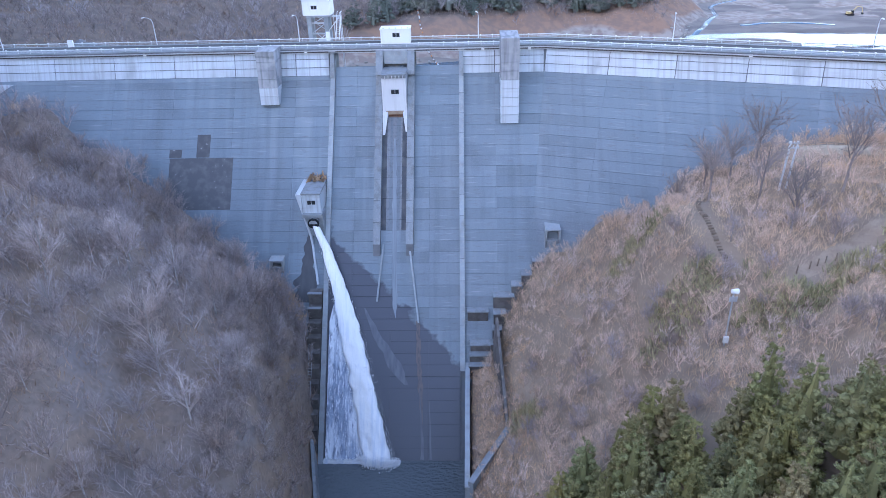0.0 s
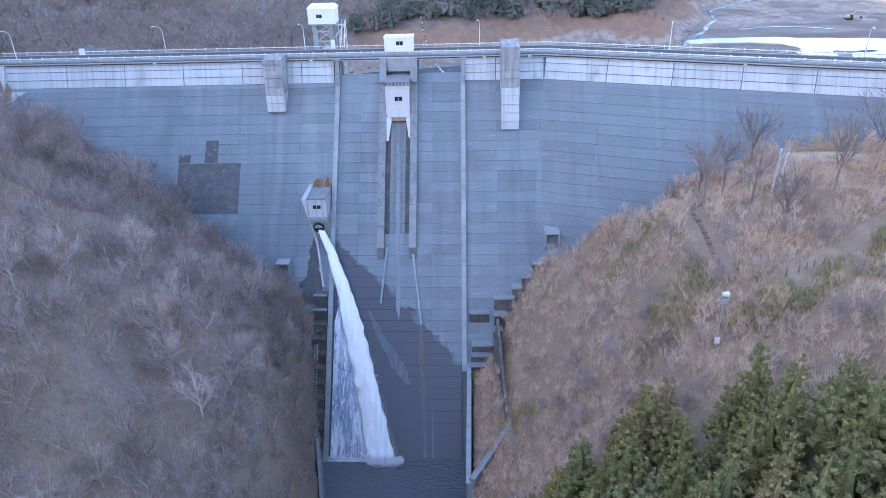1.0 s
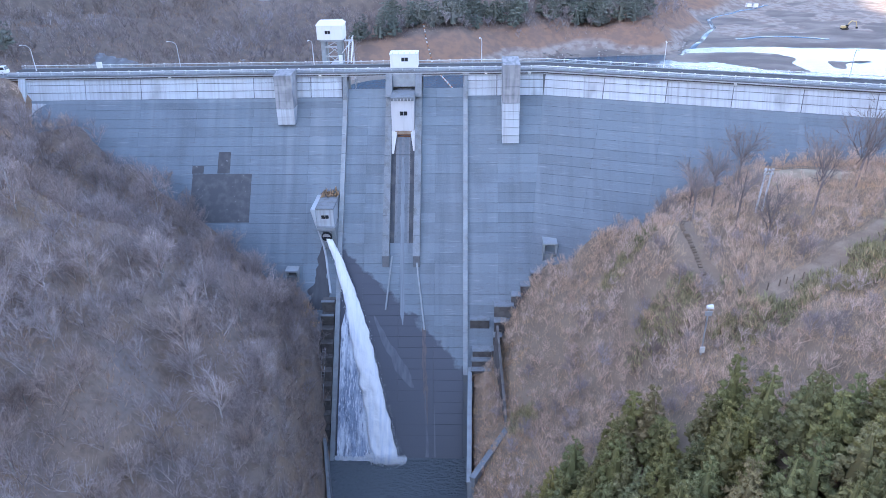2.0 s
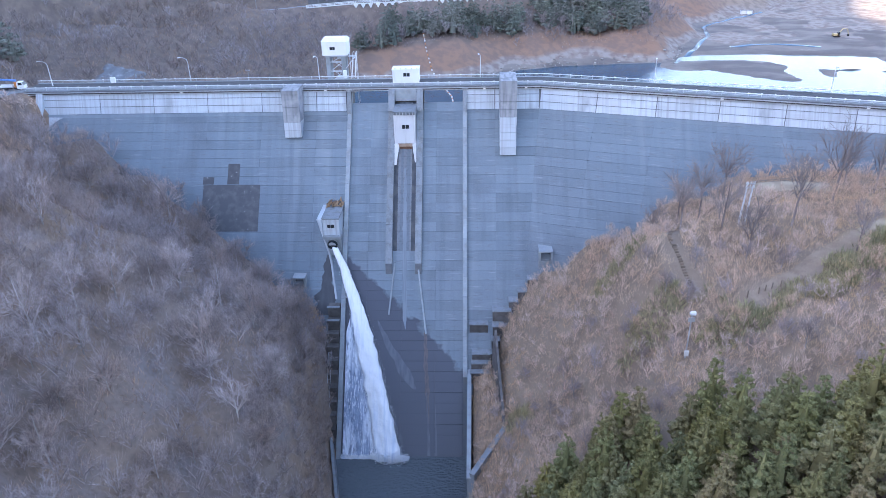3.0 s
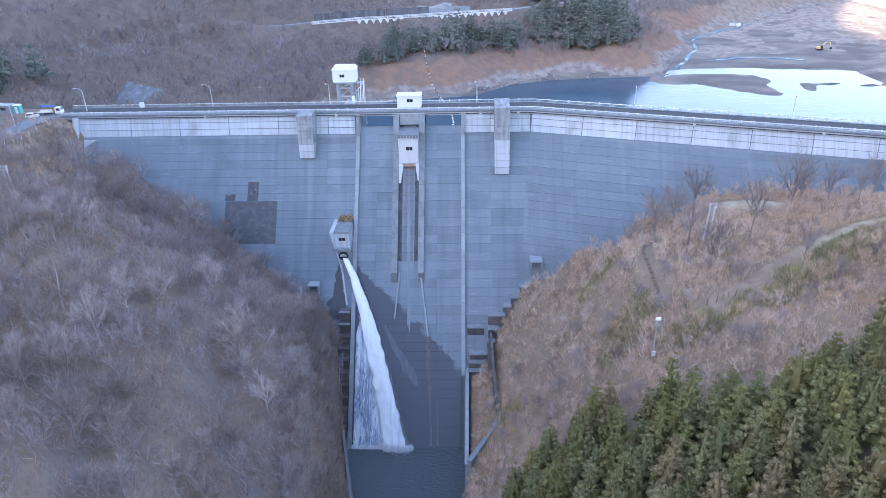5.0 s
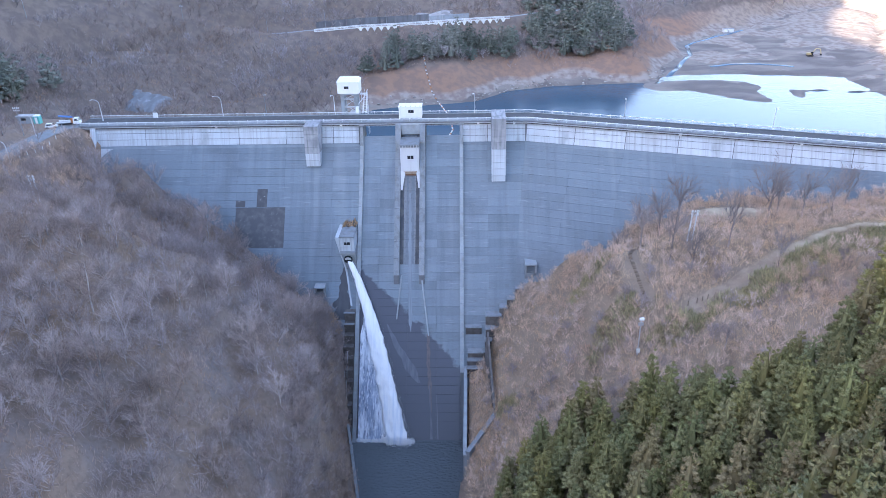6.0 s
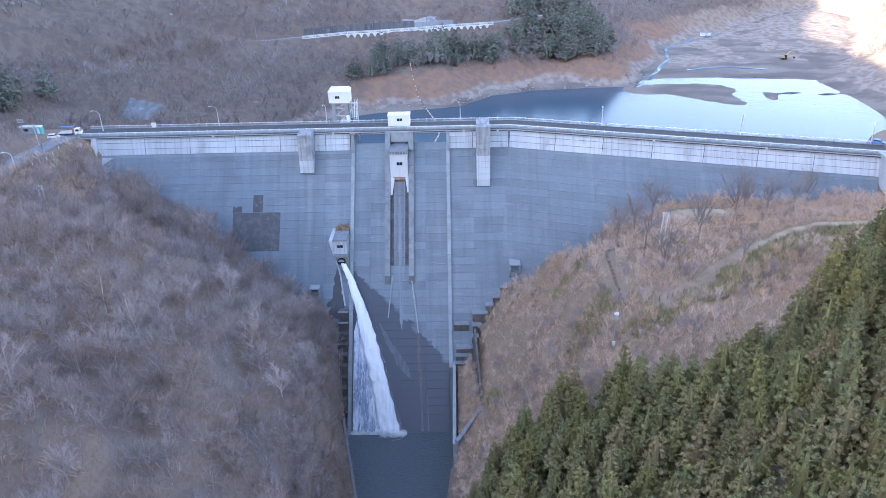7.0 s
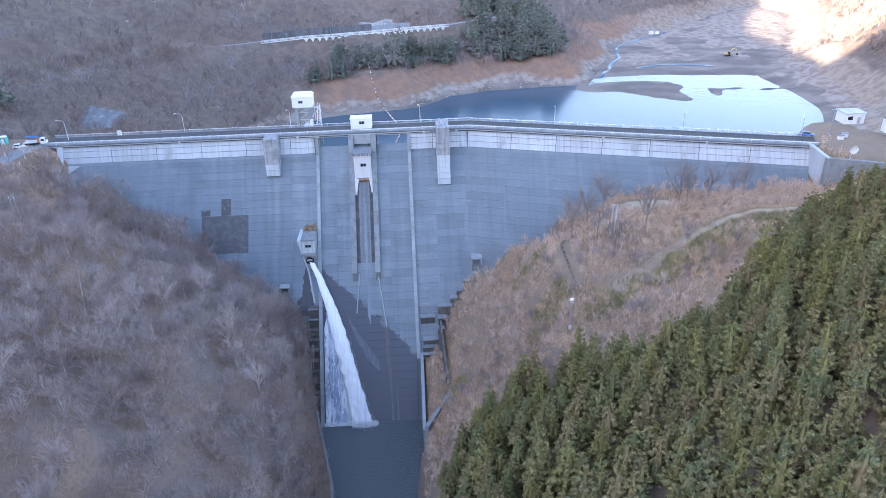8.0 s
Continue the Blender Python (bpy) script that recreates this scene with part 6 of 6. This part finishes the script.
def crane_truck(m):
    ob = thing("crane_truck", "white-cabbed flatbed truck with a folded blue crane parked on the crest", "truck")
    part("chassis", Shape().box(-3.6, 2.0, -0.9, 0.9, 0.55, 0.85), RUBBER, ob)
    part("bed", Shape().box(-3.7, 0.5, -1.05, 1.05, 0.95, 1.12), STEEL, ob, "flat grey load bed")
    for y in (-1.05, 0.97):
        part("side_board", Shape().box(-3.7, 0.5, y, y + 0.08, 1.12, 1.5), WHITE, ob)
    cab = part("cab", Shape().hull([(1.5, -1.0, 0.6), (3.4, -1.0, 0.6), (3.4, 1.0, 0.6), (1.5, 1.0, 0.6)], [(1.5, -0.95, 1.5), (3.4, -0.95, 1.5), (3.4, 0.95, 1.5), (1.5, 0.95, 1.5)])
               .hull([(1.5, -0.95, 1.5), (3.38, -0.95, 1.5), (3.38, 0.95, 1.5), (1.5, 0.95, 1.5)], [(1.6, -0.85, 2.4), (2.95, -0.85, 2.4), (2.95, 0.85, 2.4), (1.6, 0.85, 2.4)]), WHITE, ob, "white cab")
    part("windscreen", Shape().hull([(3.37, -0.85, 1.55), (3.42, -0.85, 1.55), (3.42, 0.85, 1.55), (3.37, 0.85, 1.55)], [(3.0, -0.78, 2.3), (3.06, -0.78, 2.3), (3.06, 0.78, 2.3), (3.0, 0.78, 2.3)]), DARK, cab)
    part("side_window", Shape().hull([(1.9, -0.97, 1.55), (3.1, -0.97, 1.55), (3.1, -0.9, 1.55), (1.9, -0.9, 1.55)], [(1.95, -0.9, 2.2), (2.8, -0.9, 2.2), (2.8, -0.84, 2.2), (1.95, -0.84, 2.2)]), DARK, cab)
    crane = part("crane", Shape().box(0.65, 1.35, -0.5, 0.5, 0.9, 2.3), ORANGE, ob, "orange crane base")
    part("boom", Shape().hull([(-3.0, -0.2, 2.9), (1.2, -0.2, 2.4), (1.2, 0.2, 2.4), (-3.0, 0.2, 2.9)], [(-3.0, -0.2, 3.3), (1.2, -0.2, 2.95), (1.2, 0.2, 2.95), (-3.0, 0.2, 3.3)]), BLUE, crane, "folded blue crane boom")
    for x in (2.5, -2.2):
        for y in (-0.85, 0.85):
            wheel(ob, x, y, 0.45, 0.28)
    ob.matrix_world = m


def small_car(m, paint, label):
    ob = thing("car", label, "car")
    body = part("body", Shape().hull([(-1.8, -0.78, 0.3), (1.8, -0.78, 0.3), (1.8, 0.78, 0.3), (-1.8, 0.78, 0.3)], [(-1.8, -0.78, 0.85), (1.75, -0.74, 0.8), (1.75, 0.74, 0.8), (-1.8, 0.78, 0.85)])
                .hull([(-1.7, -0.75, 0.84), (1.0, -0.75, 0.84), (1.0, 0.75, 0.84), (-1.7, 0.75, 0.84)], [(-1.4, -0.62, 1.45), (0.35, -0.62, 1.45), (0.35, 0.62, 1.45), (-1.4, 0.62, 1.45)]), paint, ob)
    part("windscreen", Shape().hull([(0.92, -0.66, 0.92), (0.98, -0.66, 0.92), (0.98, 0.66, 0.92), (0.92, 0.66, 0.92)], [(0.42, -0.58, 1.38), (0.48, -0.58, 1.38), (0.48, 0.58, 1.38), (0.42, 0.58, 1.38)]), DARK, body)
    for y in (-0.74, 0.68):
        part("side_window", Shape().hull([(-1.4, y, 0.95), (0.6, y, 0.95), (0.6, y + 0.06, 0.95), (-1.4, y + 0.06, 0.95)], [(-1.25, y * 0.88, 1.36), (0.25, y * 0.88, 1.36), (0.25, y * 0.88 + 0.06, 1.36), (-1.25, y * 0.88 + 0.06, 1.36)]), DARK, body)
    for y in (-0.55, 0.55):
        part("headlight", Shape().box(1.74, 1.82, y - 0.16, y + 0.16, 0.6, 0.74), PALE, body)
    for x in (1.15, -1.15):
        for y in (-0.7, 0.7):
            wheel(ob, x, y, 0.3, 0.2)
    ob.matrix_world = m


crane_truck(Matrix.Translation((-130.0, 168.8, 68.3)) @ pose(0, 0, 0, 0, 0, 6))
small_car(Matrix.Translation((-134.6, 166.2, 68.3)) @ pose(0, 0, 0, 0, 0, 12), WHITE, "small white car parked beside the truck")
small_car(Matrix.Translation((120.8, 143.2, 68.4)) @ pose(0, 0, 0, 0, 0, -25), BLUE, "small blue car parked at the end of the crest")


def yard_things():
    ob = thing("site_toilet", "turquoise portable cabin standing in the yard", "cabin")
    x, y = -142.0, 171.5
    part("body", Shape().box(x - 1.0, x + 1.0, y - 0.8, y + 0.8, 68.3, 70.8), TEAL, ob)
    part("roof", Shape().hull([(x - 1.1, y - 0.9, 70.8), (x + 1.1, y - 0.9, 70.8), (x + 1.1, y + 0.9, 70.8), (x - 1.1, y + 0.9, 70.8)], [(x - 0.7, y - 0.6, 71.1), (x + 0.7, y - 0.6, 71.1), (x + 0.7, y + 0.6, 71.1), (x - 0.7, y + 0.6, 71.1)]), WHITE, ob)
    part("door", Shape().box(x - 0.4, x + 0.4, y - 0.86, y - 0.8, 68.4, 70.4), WHITE, ob)
    ob = thing("site_cabin", "grey prefabricated site cabin in the yard", "cabin")
    x, y = -146.2, 172.0
    part("body", Shape().box(x - 2.2, x + 2.2, y - 1.2, y + 1.2, 68.4, 70.7), PALE_GREY, ob)
    part("roof", Shape().box(x - 2.4, x + 2.4, y - 1.4, y + 1.4, 70.7, 70.9), STEEL, ob)
    part("window", Shape().box(x - 0.8, x + 0.8, y - 1.25, y - 1.18, 69.4, 70.2), DARK, ob)
    part("skid", Shape().box(x - 2.1, x + 2.1, y - 1.0, y + 1.0, 68.3, 68.4), DULL, ob)
    fence = thing("guard_posts", "row of low white guard posts along the access road", "fence")
    for k in range(16):
        x, y = -131.0 - 0.55 * k, 157 - 3.0 * k
        z = float(ground(x + 2.5, y))
        part("post", Shape().tube([(x + 2.5, y, z - 0.2), (x + 2.5, y, z + 0.9)], [0.12, 0.11], 6), WHITE, fence)
    for x, y, turn in ((-134.8, 157.5, -70), (-131.0, 137.2, -60)):
        copy_thing(lamp, Matrix.Translation((x, y, float(ground(x, y)))) @ pose(0, 0, 0, 0, 0, turn))
    # the raking end of the crest and its steel stair
    end = thing("end_wall", "stained concrete wing wall closing the end of the dam", "wall", kind="structure")
    part("wall", Shape().hull([(-122.6, 158.0, 50), (-120.8, 158.0, 50), (-120.8, 169, 50), (-122.6, 169, 50)], [(-122.6, 166.4, 67.85), (-120.8, 166.4, 67.85), (-120.8, 169, 67.85), (-122.6, 169, 67.85)]), PALE, end)
    fillet = Shape()
    for k in range(8):
        a0, a1 = k / 8, (k + 1) / 8
        xa, xb = -120.8 + 9 * a0, -120.8 + 9 * a1
        za, zb = 62.2 - 4.2 * (1 - a0) ** 2.2, 62.2 - 4.2 * (1 - a1) ** 2.2
        fillet.hull([D(xa, face_off(za) - 0.15, za), D(xb, face_off(zb) - 0.15, zb), D(xb, 1.0, zb), D(xa, 1.0, za)], [D(xa, 0.05, 62.3), D(xb, 0.05, 62.3), D(xb, 1.0, 62.3), D(xa, 1.0, 62.3)])
    part("fillet", fillet, PALE, end)


yard_things()


def right_end():
    w = thing("end_wall", "pale stained retaining wall below the yard at the dam's end", "wall", kind="structure")
    a, b, c = Vector((117.2, 136.5, 0)), Vector((116.2, 123.0, 0)), Vector((131, 116.5, 0))
    up = Vector((0, 0, 1))
    part("wall", Shape().hull([a + up * 56, b + up * 54, b + Vector((1.2, 0.6, 54)), a + Vector((1.2, 0, 56))], [a + up * 68.6, b + up * 68.4, b + Vector((1.2, 0.6, 68.4)), a + Vector((1.2, 0, 68.6))]), PALE, w)
    # This face is in shade, which is painted by using the darker grey concrete.
    part("wall", Shape().hull([b + up * 54, c + up * 56, c + Vector((0, 1.2, 56)), b + Vector((0, 1.2, 54))], [b + up * 68.4, c + up * 68.4, c + Vector((0, 1.2, 68.4)), b + Vector((0, 1.2, 68.4))]), DULL, w)
    house = thing("control_house", "small white flat-roofed control house at the dam's end", "house")
    part("wall", Shape().box(138.5, 145.0, 153.5, 159.0, 68.2, 71.6), WHITE, house)
    part("roof", Shape().box(138.2, 145.3, 153.2, 159.3, 71.6, 71.9), PALE, house)
    part("window", Shape().box(139.4, 141.0, 153.42, 153.5, 69.6, 70.8), DARK, house)
    part("door", Shape().box(142.6, 143.6, 153.42, 153.5, 68.3, 70.4), STEEL, house)
    shed = thing("office_building", "white office building with a grey roof behind trees", "house")
    part("wall", Shape().box(146.0, 158.0, 138.0, 146.0, 68.2, 72.5), WHITE, shed)
    part("roof", Shape().hull([(145.5, 137.5, 72.5), (158.5, 137.5, 72.5), (158.5, 146.5, 72.5), (145.5, 146.5, 72.5)], [(146.5, 141.5, 74.2), (157.5, 141.5, 74.2), (157.5, 142.5, 74.2), (146.5, 142.5, 74.2)]), DULL, shed)
    for k in range(3):
        part("window", Shape().box(147.5 + 3.6 * k, 149.7 + 3.6 * k, 137.92, 138.0, 69.6, 71.2), DARK, shed)
    dish = thing("dish_aerial", "white round dish aerial on a short post", "aerial")
    part("post", Shape().tube([(121.5, 121, 68.2), (121.5, 121, 71.2)], [0.12, 0.10], 7), STEEL, dish)
    bowl = Shape()
    rings = [[Vector((121.5, 120.6, 71.8)) + Vector((math.cos(a) * r, -0.35 * r * r - 0.1, math.sin(a) * r)) for a in [6.2832 * k / 20 for k in range(20)]] for r in (0.05, 0.5, 0.9, 1.25)]
    bowl.add([p for g in rings for p in g], [(r * 20 + k, r * 20 + (k + 1) % 20, (r + 1) * 20 + (k + 1) % 20, (r + 1) * 20 + k) for r in range(3) for k in range(20)])
    part("bowl", bowl, WHITE, dish)
    for x, y in ((129, 139), (131.5, 141)):
        crate = thing("equipment_cabinet", "low white equipment cabinet in the yard", "cabinet", "cabinets in the yard")
        part("casing", Shape().box(x - 0.8, x + 0.8, y - 0.5, y + 0.5, 68.2, 69.5), WHITE, crate)
        part("lid", Shape().box(x - 0.9, x + 0.9, y - 0.6, y + 0.6, 69.5, 69.65), PALE_GREY, crate)
    utility_pole("utility_pole", 127.5, 142.5, 9, 1, "grey concrete utility pole in the yard", "utility poles")
    utility_pole("utility_pole", 104.5, 120.5, 6, 0, "grey concrete utility pole on the slope", "utility poles")


right_end()


def float_boom():
    """Orange and white floats on a cable across the reservoir."""
    ob = thing("float_boom", "string of orange and white floats across the water", "boom")
    pts = [(-31, 383), (-29.5, 370), (-27.5, 356), (-24, 345), (-19.3, 338), (-12.8, 312), (-11.0, 290), (-13.9, 272), (-15, 240), (-12, 200), (-8, 178)]
    ball = {m.name: Shape().tube([(-0.5, 0, 0), (-0.3, 0, 0), (0.3, 0, 0), (0.5, 0, 0)], [0.1, 0.36, 0.36, 0.1], 8).data("float", m) for m in (ORANGE, WHITE)}
    line, count = [], 0
    for (ax, ay), (bx, by) in zip(pts, pts[1:]):
        n = max(1, int(math.hypot(bx - ax, by - ay) / 1.9))
        for k in range(n):
            x, y = ax + (bx - ax) * k / n, ay + (by - ay) * k / n
            z = max(LAKE_Z, float(ground(x, y))) + 0.25
            f = part("float", ball[WHITE.name if count % 3 else ORANGE.name], None, ob)
            f.location, f.rotation_euler = (x, y, z), (0, 0, math.atan2(by - ay, bx - ax))
            line.append((x, y, z))
            count += 1
    part("cable", Shape().tube(line, [0.05] * len(line), 4), RUBBER, ob)


float_boom()


def excavator():
    x, y = 226.0, 441.0
    z = float(ground(x, y))
    ob = thing("excavator", "yellow excavator standing on the dry mud flat", "excavator")
    for dy in (-1.1, 1.1):
        part("track", Shape().hull([(x - 1.9, y + dy - 0.3, z), (x + 1.9, y + dy - 0.3, z), (x + 1.9, y + dy + 0.3, z), (x - 1.9, y + dy + 0.3, z)], [(x - 2.2, y + dy - 0.3, z + 0.8), (x + 2.2, y + dy - 0.3, z + 0.8), (x + 2.2, y + dy + 0.3, z + 0.8), (x - 2.2, y + dy + 0.3, z + 0.8)]), RUBBER, ob)
    part("house", Shape().box(x - 2.0, x + 1.0, y - 1.2, y + 1.2, z + 0.9, z + 2.2), YELLOW, ob)
    part("cab", Shape().box(x + 0.2, x + 1.6, y - 1.2, y - 0.2, z + 1.0, z + 2.9), DARK, ob)
    part("boom", Shape().tube([(x + 1.0, y + 0.2, z + 1.8), (x + 3.6, y + 0.2, z + 5.0), (x + 6.4, y + 0.2, z + 4.6)], [0.35, 0.32, 0.25], 6), YELLOW, ob)
    part("stick", Shape().tube([(x + 6.4, y + 0.2, z + 4.6), (x + 7.4, y + 0.2, z + 1.4)], [0.25, 0.2], 6), YELLOW, ob)
    part("bucket", Shape().hull([(x + 6.8, y - 0.4, z + 0.4), (x + 7.9, y - 0.4, z + 0.4), (x + 7.9, y + 0.8, z + 0.4), (x + 6.8, y + 0.8, z + 0.4)], [(x + 7.1, y - 0.4, z + 1.5), (x + 7.7, y - 0.4, z + 1.5), (x + 7.7, y + 0.8, z + 1.5), (x + 7.1, y + 0.8, z + 1.5)]), RUBBER, ob)
    for x in (196.0, 200.5):
        cab = thing("site_cabin", "small white site cabin on the far mud flat", "cabin", "far site cabins")
        z = float(ground(x, 523))
        part("body", Shape().box(x - 1.8, x + 1.8, 521.8, 524.2, z, z + 2.6), WHITE, cab)
        part("roof", Shape().box(x - 1.9, x + 1.9, 521.6, 524.4, z + 2.6, z + 2.8), PALE_GREY, cab)


excavator()


def stream():
    sh = ribbon([(108, 374), (117, 388), (128, 407), (136, 425), (149, 449), (155, 480), (184, 508), (211, 528)], 1.5, 0.30, 3)
    structure("stream", sh, LAKE, "shallow stream winding over the mud flat into the reservoir", "stream")
    sh = ribbon([(152, 416), (166, 421), (185, 420), (205, 414)], 1.6, 0.30, 3)
    structure("mud_pool", sh, LAKE, "shallow pools lying on the mud flat", "water")


stream()


def slope_facing(name, x0, x1, y0, y1, label, mat):
    """Sprayed concrete on a cut slope, following the land."""
    sh, nx, ny = Shape(), 12, 8
    verts = []
    for j in range(ny + 1):
        for i in range(nx + 1):
            x, y = x0 + (x1 - x0) * i / nx + 1.2 * math.sin(j * 1.7), y0 + (y1 - y0) * j / ny + 0.8 * math.sin(i * 2.1)
            verts.append((x, y, float(ground(x, y)) + (0.5 if 0 < i < nx and 0 < j < ny else -0.5)))
    sh.add(verts, [(j * (nx + 1) + i, j * (nx + 1) + i + 1, (j + 1) * (nx + 1) + i + 1, (j + 1) * (nx + 1) + i) for j in range(ny) for i in range(nx)])
    structure(name, sh, mat, label, "revetment", True)


ROCKFACE = material("pale_broken_rock", (0.40, 0.39, 0.38), 0.95, bump=0.5, bump_scale=0.5, spots=((0.2, (1, 1, 1), 0.45, 0.6, (0.22, 0.20, 0.19), 0.85), (0.8, (1, 1, 1), 0.5, 0.7, (0.5, 0.49, 0.48), 0.6)))
FACING = material("sprayed_concrete", (0.19, 0.205, 0.22), 0.9, bump=0.1, bump_scale=0.8, spots=((0.25, (1.6, 0.3, 0.2), 0.45, 0.62, (0.14, 0.14, 0.145), 0.85), (0.5, (1, 1, 1), 0.55, 0.7, (0.38, 0.40, 0.42), 0.6)))
slope_facing("rock_face", -40, -14, 436, 462, "pale broken rock face above the hillside road", ROCKFACE)
slope_facing("slope_facing", -164, -145, 265, 287, "grey sprayed concrete facing on a cut slope", FACING)


def bank_rocks():
    """Rocks along the waterline below the far bank."""
    r = random.Random(21)
    shapes = []
    for k in range(4):
        bm = bmesh.new()
        bmesh.ops.create_icosphere(bm, subdivisions=1, radius=1.0)
        for v in bm.verts:
            v.co *= r.uniform(0.7, 1.15)
            v.co.z *= 0.7
        data = bpy.data.meshes.new("rock")
        bm.to_mesh(data)
        bm.free()
        data.materials.append(ROCK)
        shapes.append(data)
    n = 0
    while n < 150:
        t = r.uniform(0, 6)
        i = int(t)
        (ax, ay), (bx, by) = SHORE[2 + i], SHORE[3 + i]
        x, y = ax + (bx - ax) * (t - i), ay + (by - ay) * (t - i) + abs(r.gauss(0, 3.0))
        s = r.uniform(0.3, 1.0)
        ob = tagged(new("rock", shapes[r.randrange(4)]), "pale angular rock lying on the reservoir bank", "rock", "rocks on the bank")
        ob.matrix_world = Matrix.LocRotScale(Vector((x, y, float(ground(x, y)) + 0.2 * s)), Euler((r.uniform(-0.3, 0.3), r.uniform(-0.3, 0.3), r.uniform(0, 6))), (s * 1.3, s, s * 0.8))
        n += 1


ROCK = material("bank_rock", (0.36, 0.33, 0.30), 0.9, spread=0.35, bump=0.1, bump_scale=1.5, spots=((0.8, (1, 1, 1), 0.45, 0.7, (0.20, 0.18, 0.16), 0.6),))
bank_rocks()


def ragged_strip(pts, lift, seed):
    """A thin uneven strip lying on the sloping face: (x, z, half width) down its middle."""
    sh, fine = Shape(), []
    for (x0, z0, w0), (x1, z1, w1) in zip(pts, pts[1:]):
        n = max(2, int((z0 - z1) / 0.3))
        fine += [(x0 + (x1 - x0) * k / n, z0 + (z1 - z0) * k / n, w0 + (w1 - w0) * k / n) for k in range(n)]
    fine.append(pts[-1])
    verts = []
    for x, z, w in fine:
        a, b = (w * (1 + 0.6 * noise.noise(Vector((q, z * 0.7, seed)))) for q in (1.5, 7.5))
        verts += [D(x - a, face_off(z) - lift, z), D(x + b, face_off(z) - lift, z)]
    return sh.add(verts, [(2 * i + 2, 2 * i + 3, 2 * i + 1, 2 * i) for i in range(len(fine) - 1)])


def chute_streaks():
    """A film of spray aslant on the wet chute, and the streaks that seepage has left below the inner channel."""
    ob = thing("water_film", "thin pale film of water running down the wet chute", "water")
    # The film's pale colour stands in for light reflected off the wet chute.
    part("film", ragged_strip([(-27.0, 18.0, 0.15), (-24.8, 14.2, 0.8), (-22.2, 10.7, 1.3), (-19.6, 7.6, 1.4), (-17.4, 4.6, 0.4)], 0.07, 1), FILM, ob)
    ob = thing("lime_streak", "pale lime streak washed down the chute", "stain")
    part("streak", ragged_strip([(-20.6, 49.5, 0.2), (-20.6, 45, 0.45), (-20.5, 30.0, 0.5), (-20.3, 22, 0.6), (-20.1, 18, 0.4), (-20.0, 16.2, 0.1)], 0.02, 2), LIME, ob)
    ob = thing("damp_stain", "dark damp stain on the dam face beside the outlet wall", "stain")
    part("stain", ragged_strip([(-39.4, 33.0, 0.2), (-40.2, 30, 0.9), (-40.6, 27, 1.6), (-40.6, 23, 2.2), (-40.3, 19, 2.4)], 0.03, 6), SOAKED, ob)
    ob = thing("rust_streak", "brown rust streak running down the wet chute", "stain")
    part("streak", ragged_strip([(-14.9, 15.6, 0.45), (-14.6, 9, 0.55), (-14.2, 3, 0.45), (-13.9, -2, 0.2)], 0.03, 3), BROWN, ob)
    ob = thing("lime_streak", "thin white broken streak at the foot of the chute", "stain")
    part("streak", ragged_strip([(-14.4, 4, 0.08), (-13.9, -3, 0.22), (-13.7, -7.8, 0.5)], 0.05, 4), FILM, ob)
    part("streak", ragged_strip([(-12.3, 2, 0.05), (-12.0, -3, 0.12), (-11.9, -7.8, 0.3)], 0.05, 5), FILM, ob)


SOAKED = material("soaked_concrete", (0.078, 0.080, 0.088), 0.7, spots=((0.5, (1, 0.3, 0.3), 0.45, 0.65, (0.11, 0.115, 0.125), 0.8),))
FILM = material("spray_film", (0.125, 0.137, 0.165), 0.35, spots=((0.9, (1.5, 0.4, 0.3), 0.40, 0.66, (0.080, 0.088, 0.112), 0.9),))
LIME = material("lime_wash", (0.225, 0.258, 0.29), 0.8, spots=((1.2, (3, 0.1, 0.08), 0.40, 0.62, (0.172, 0.205, 0.235), 0.9),))
BROWN = material("rust_wash", (0.15, 0.12, 0.115), 0.6, spots=((1.5, (2, 1, 0.2), 0.45, 0.65, (0.085, 0.08, 0.09), 0.9),))
chute_streaks()
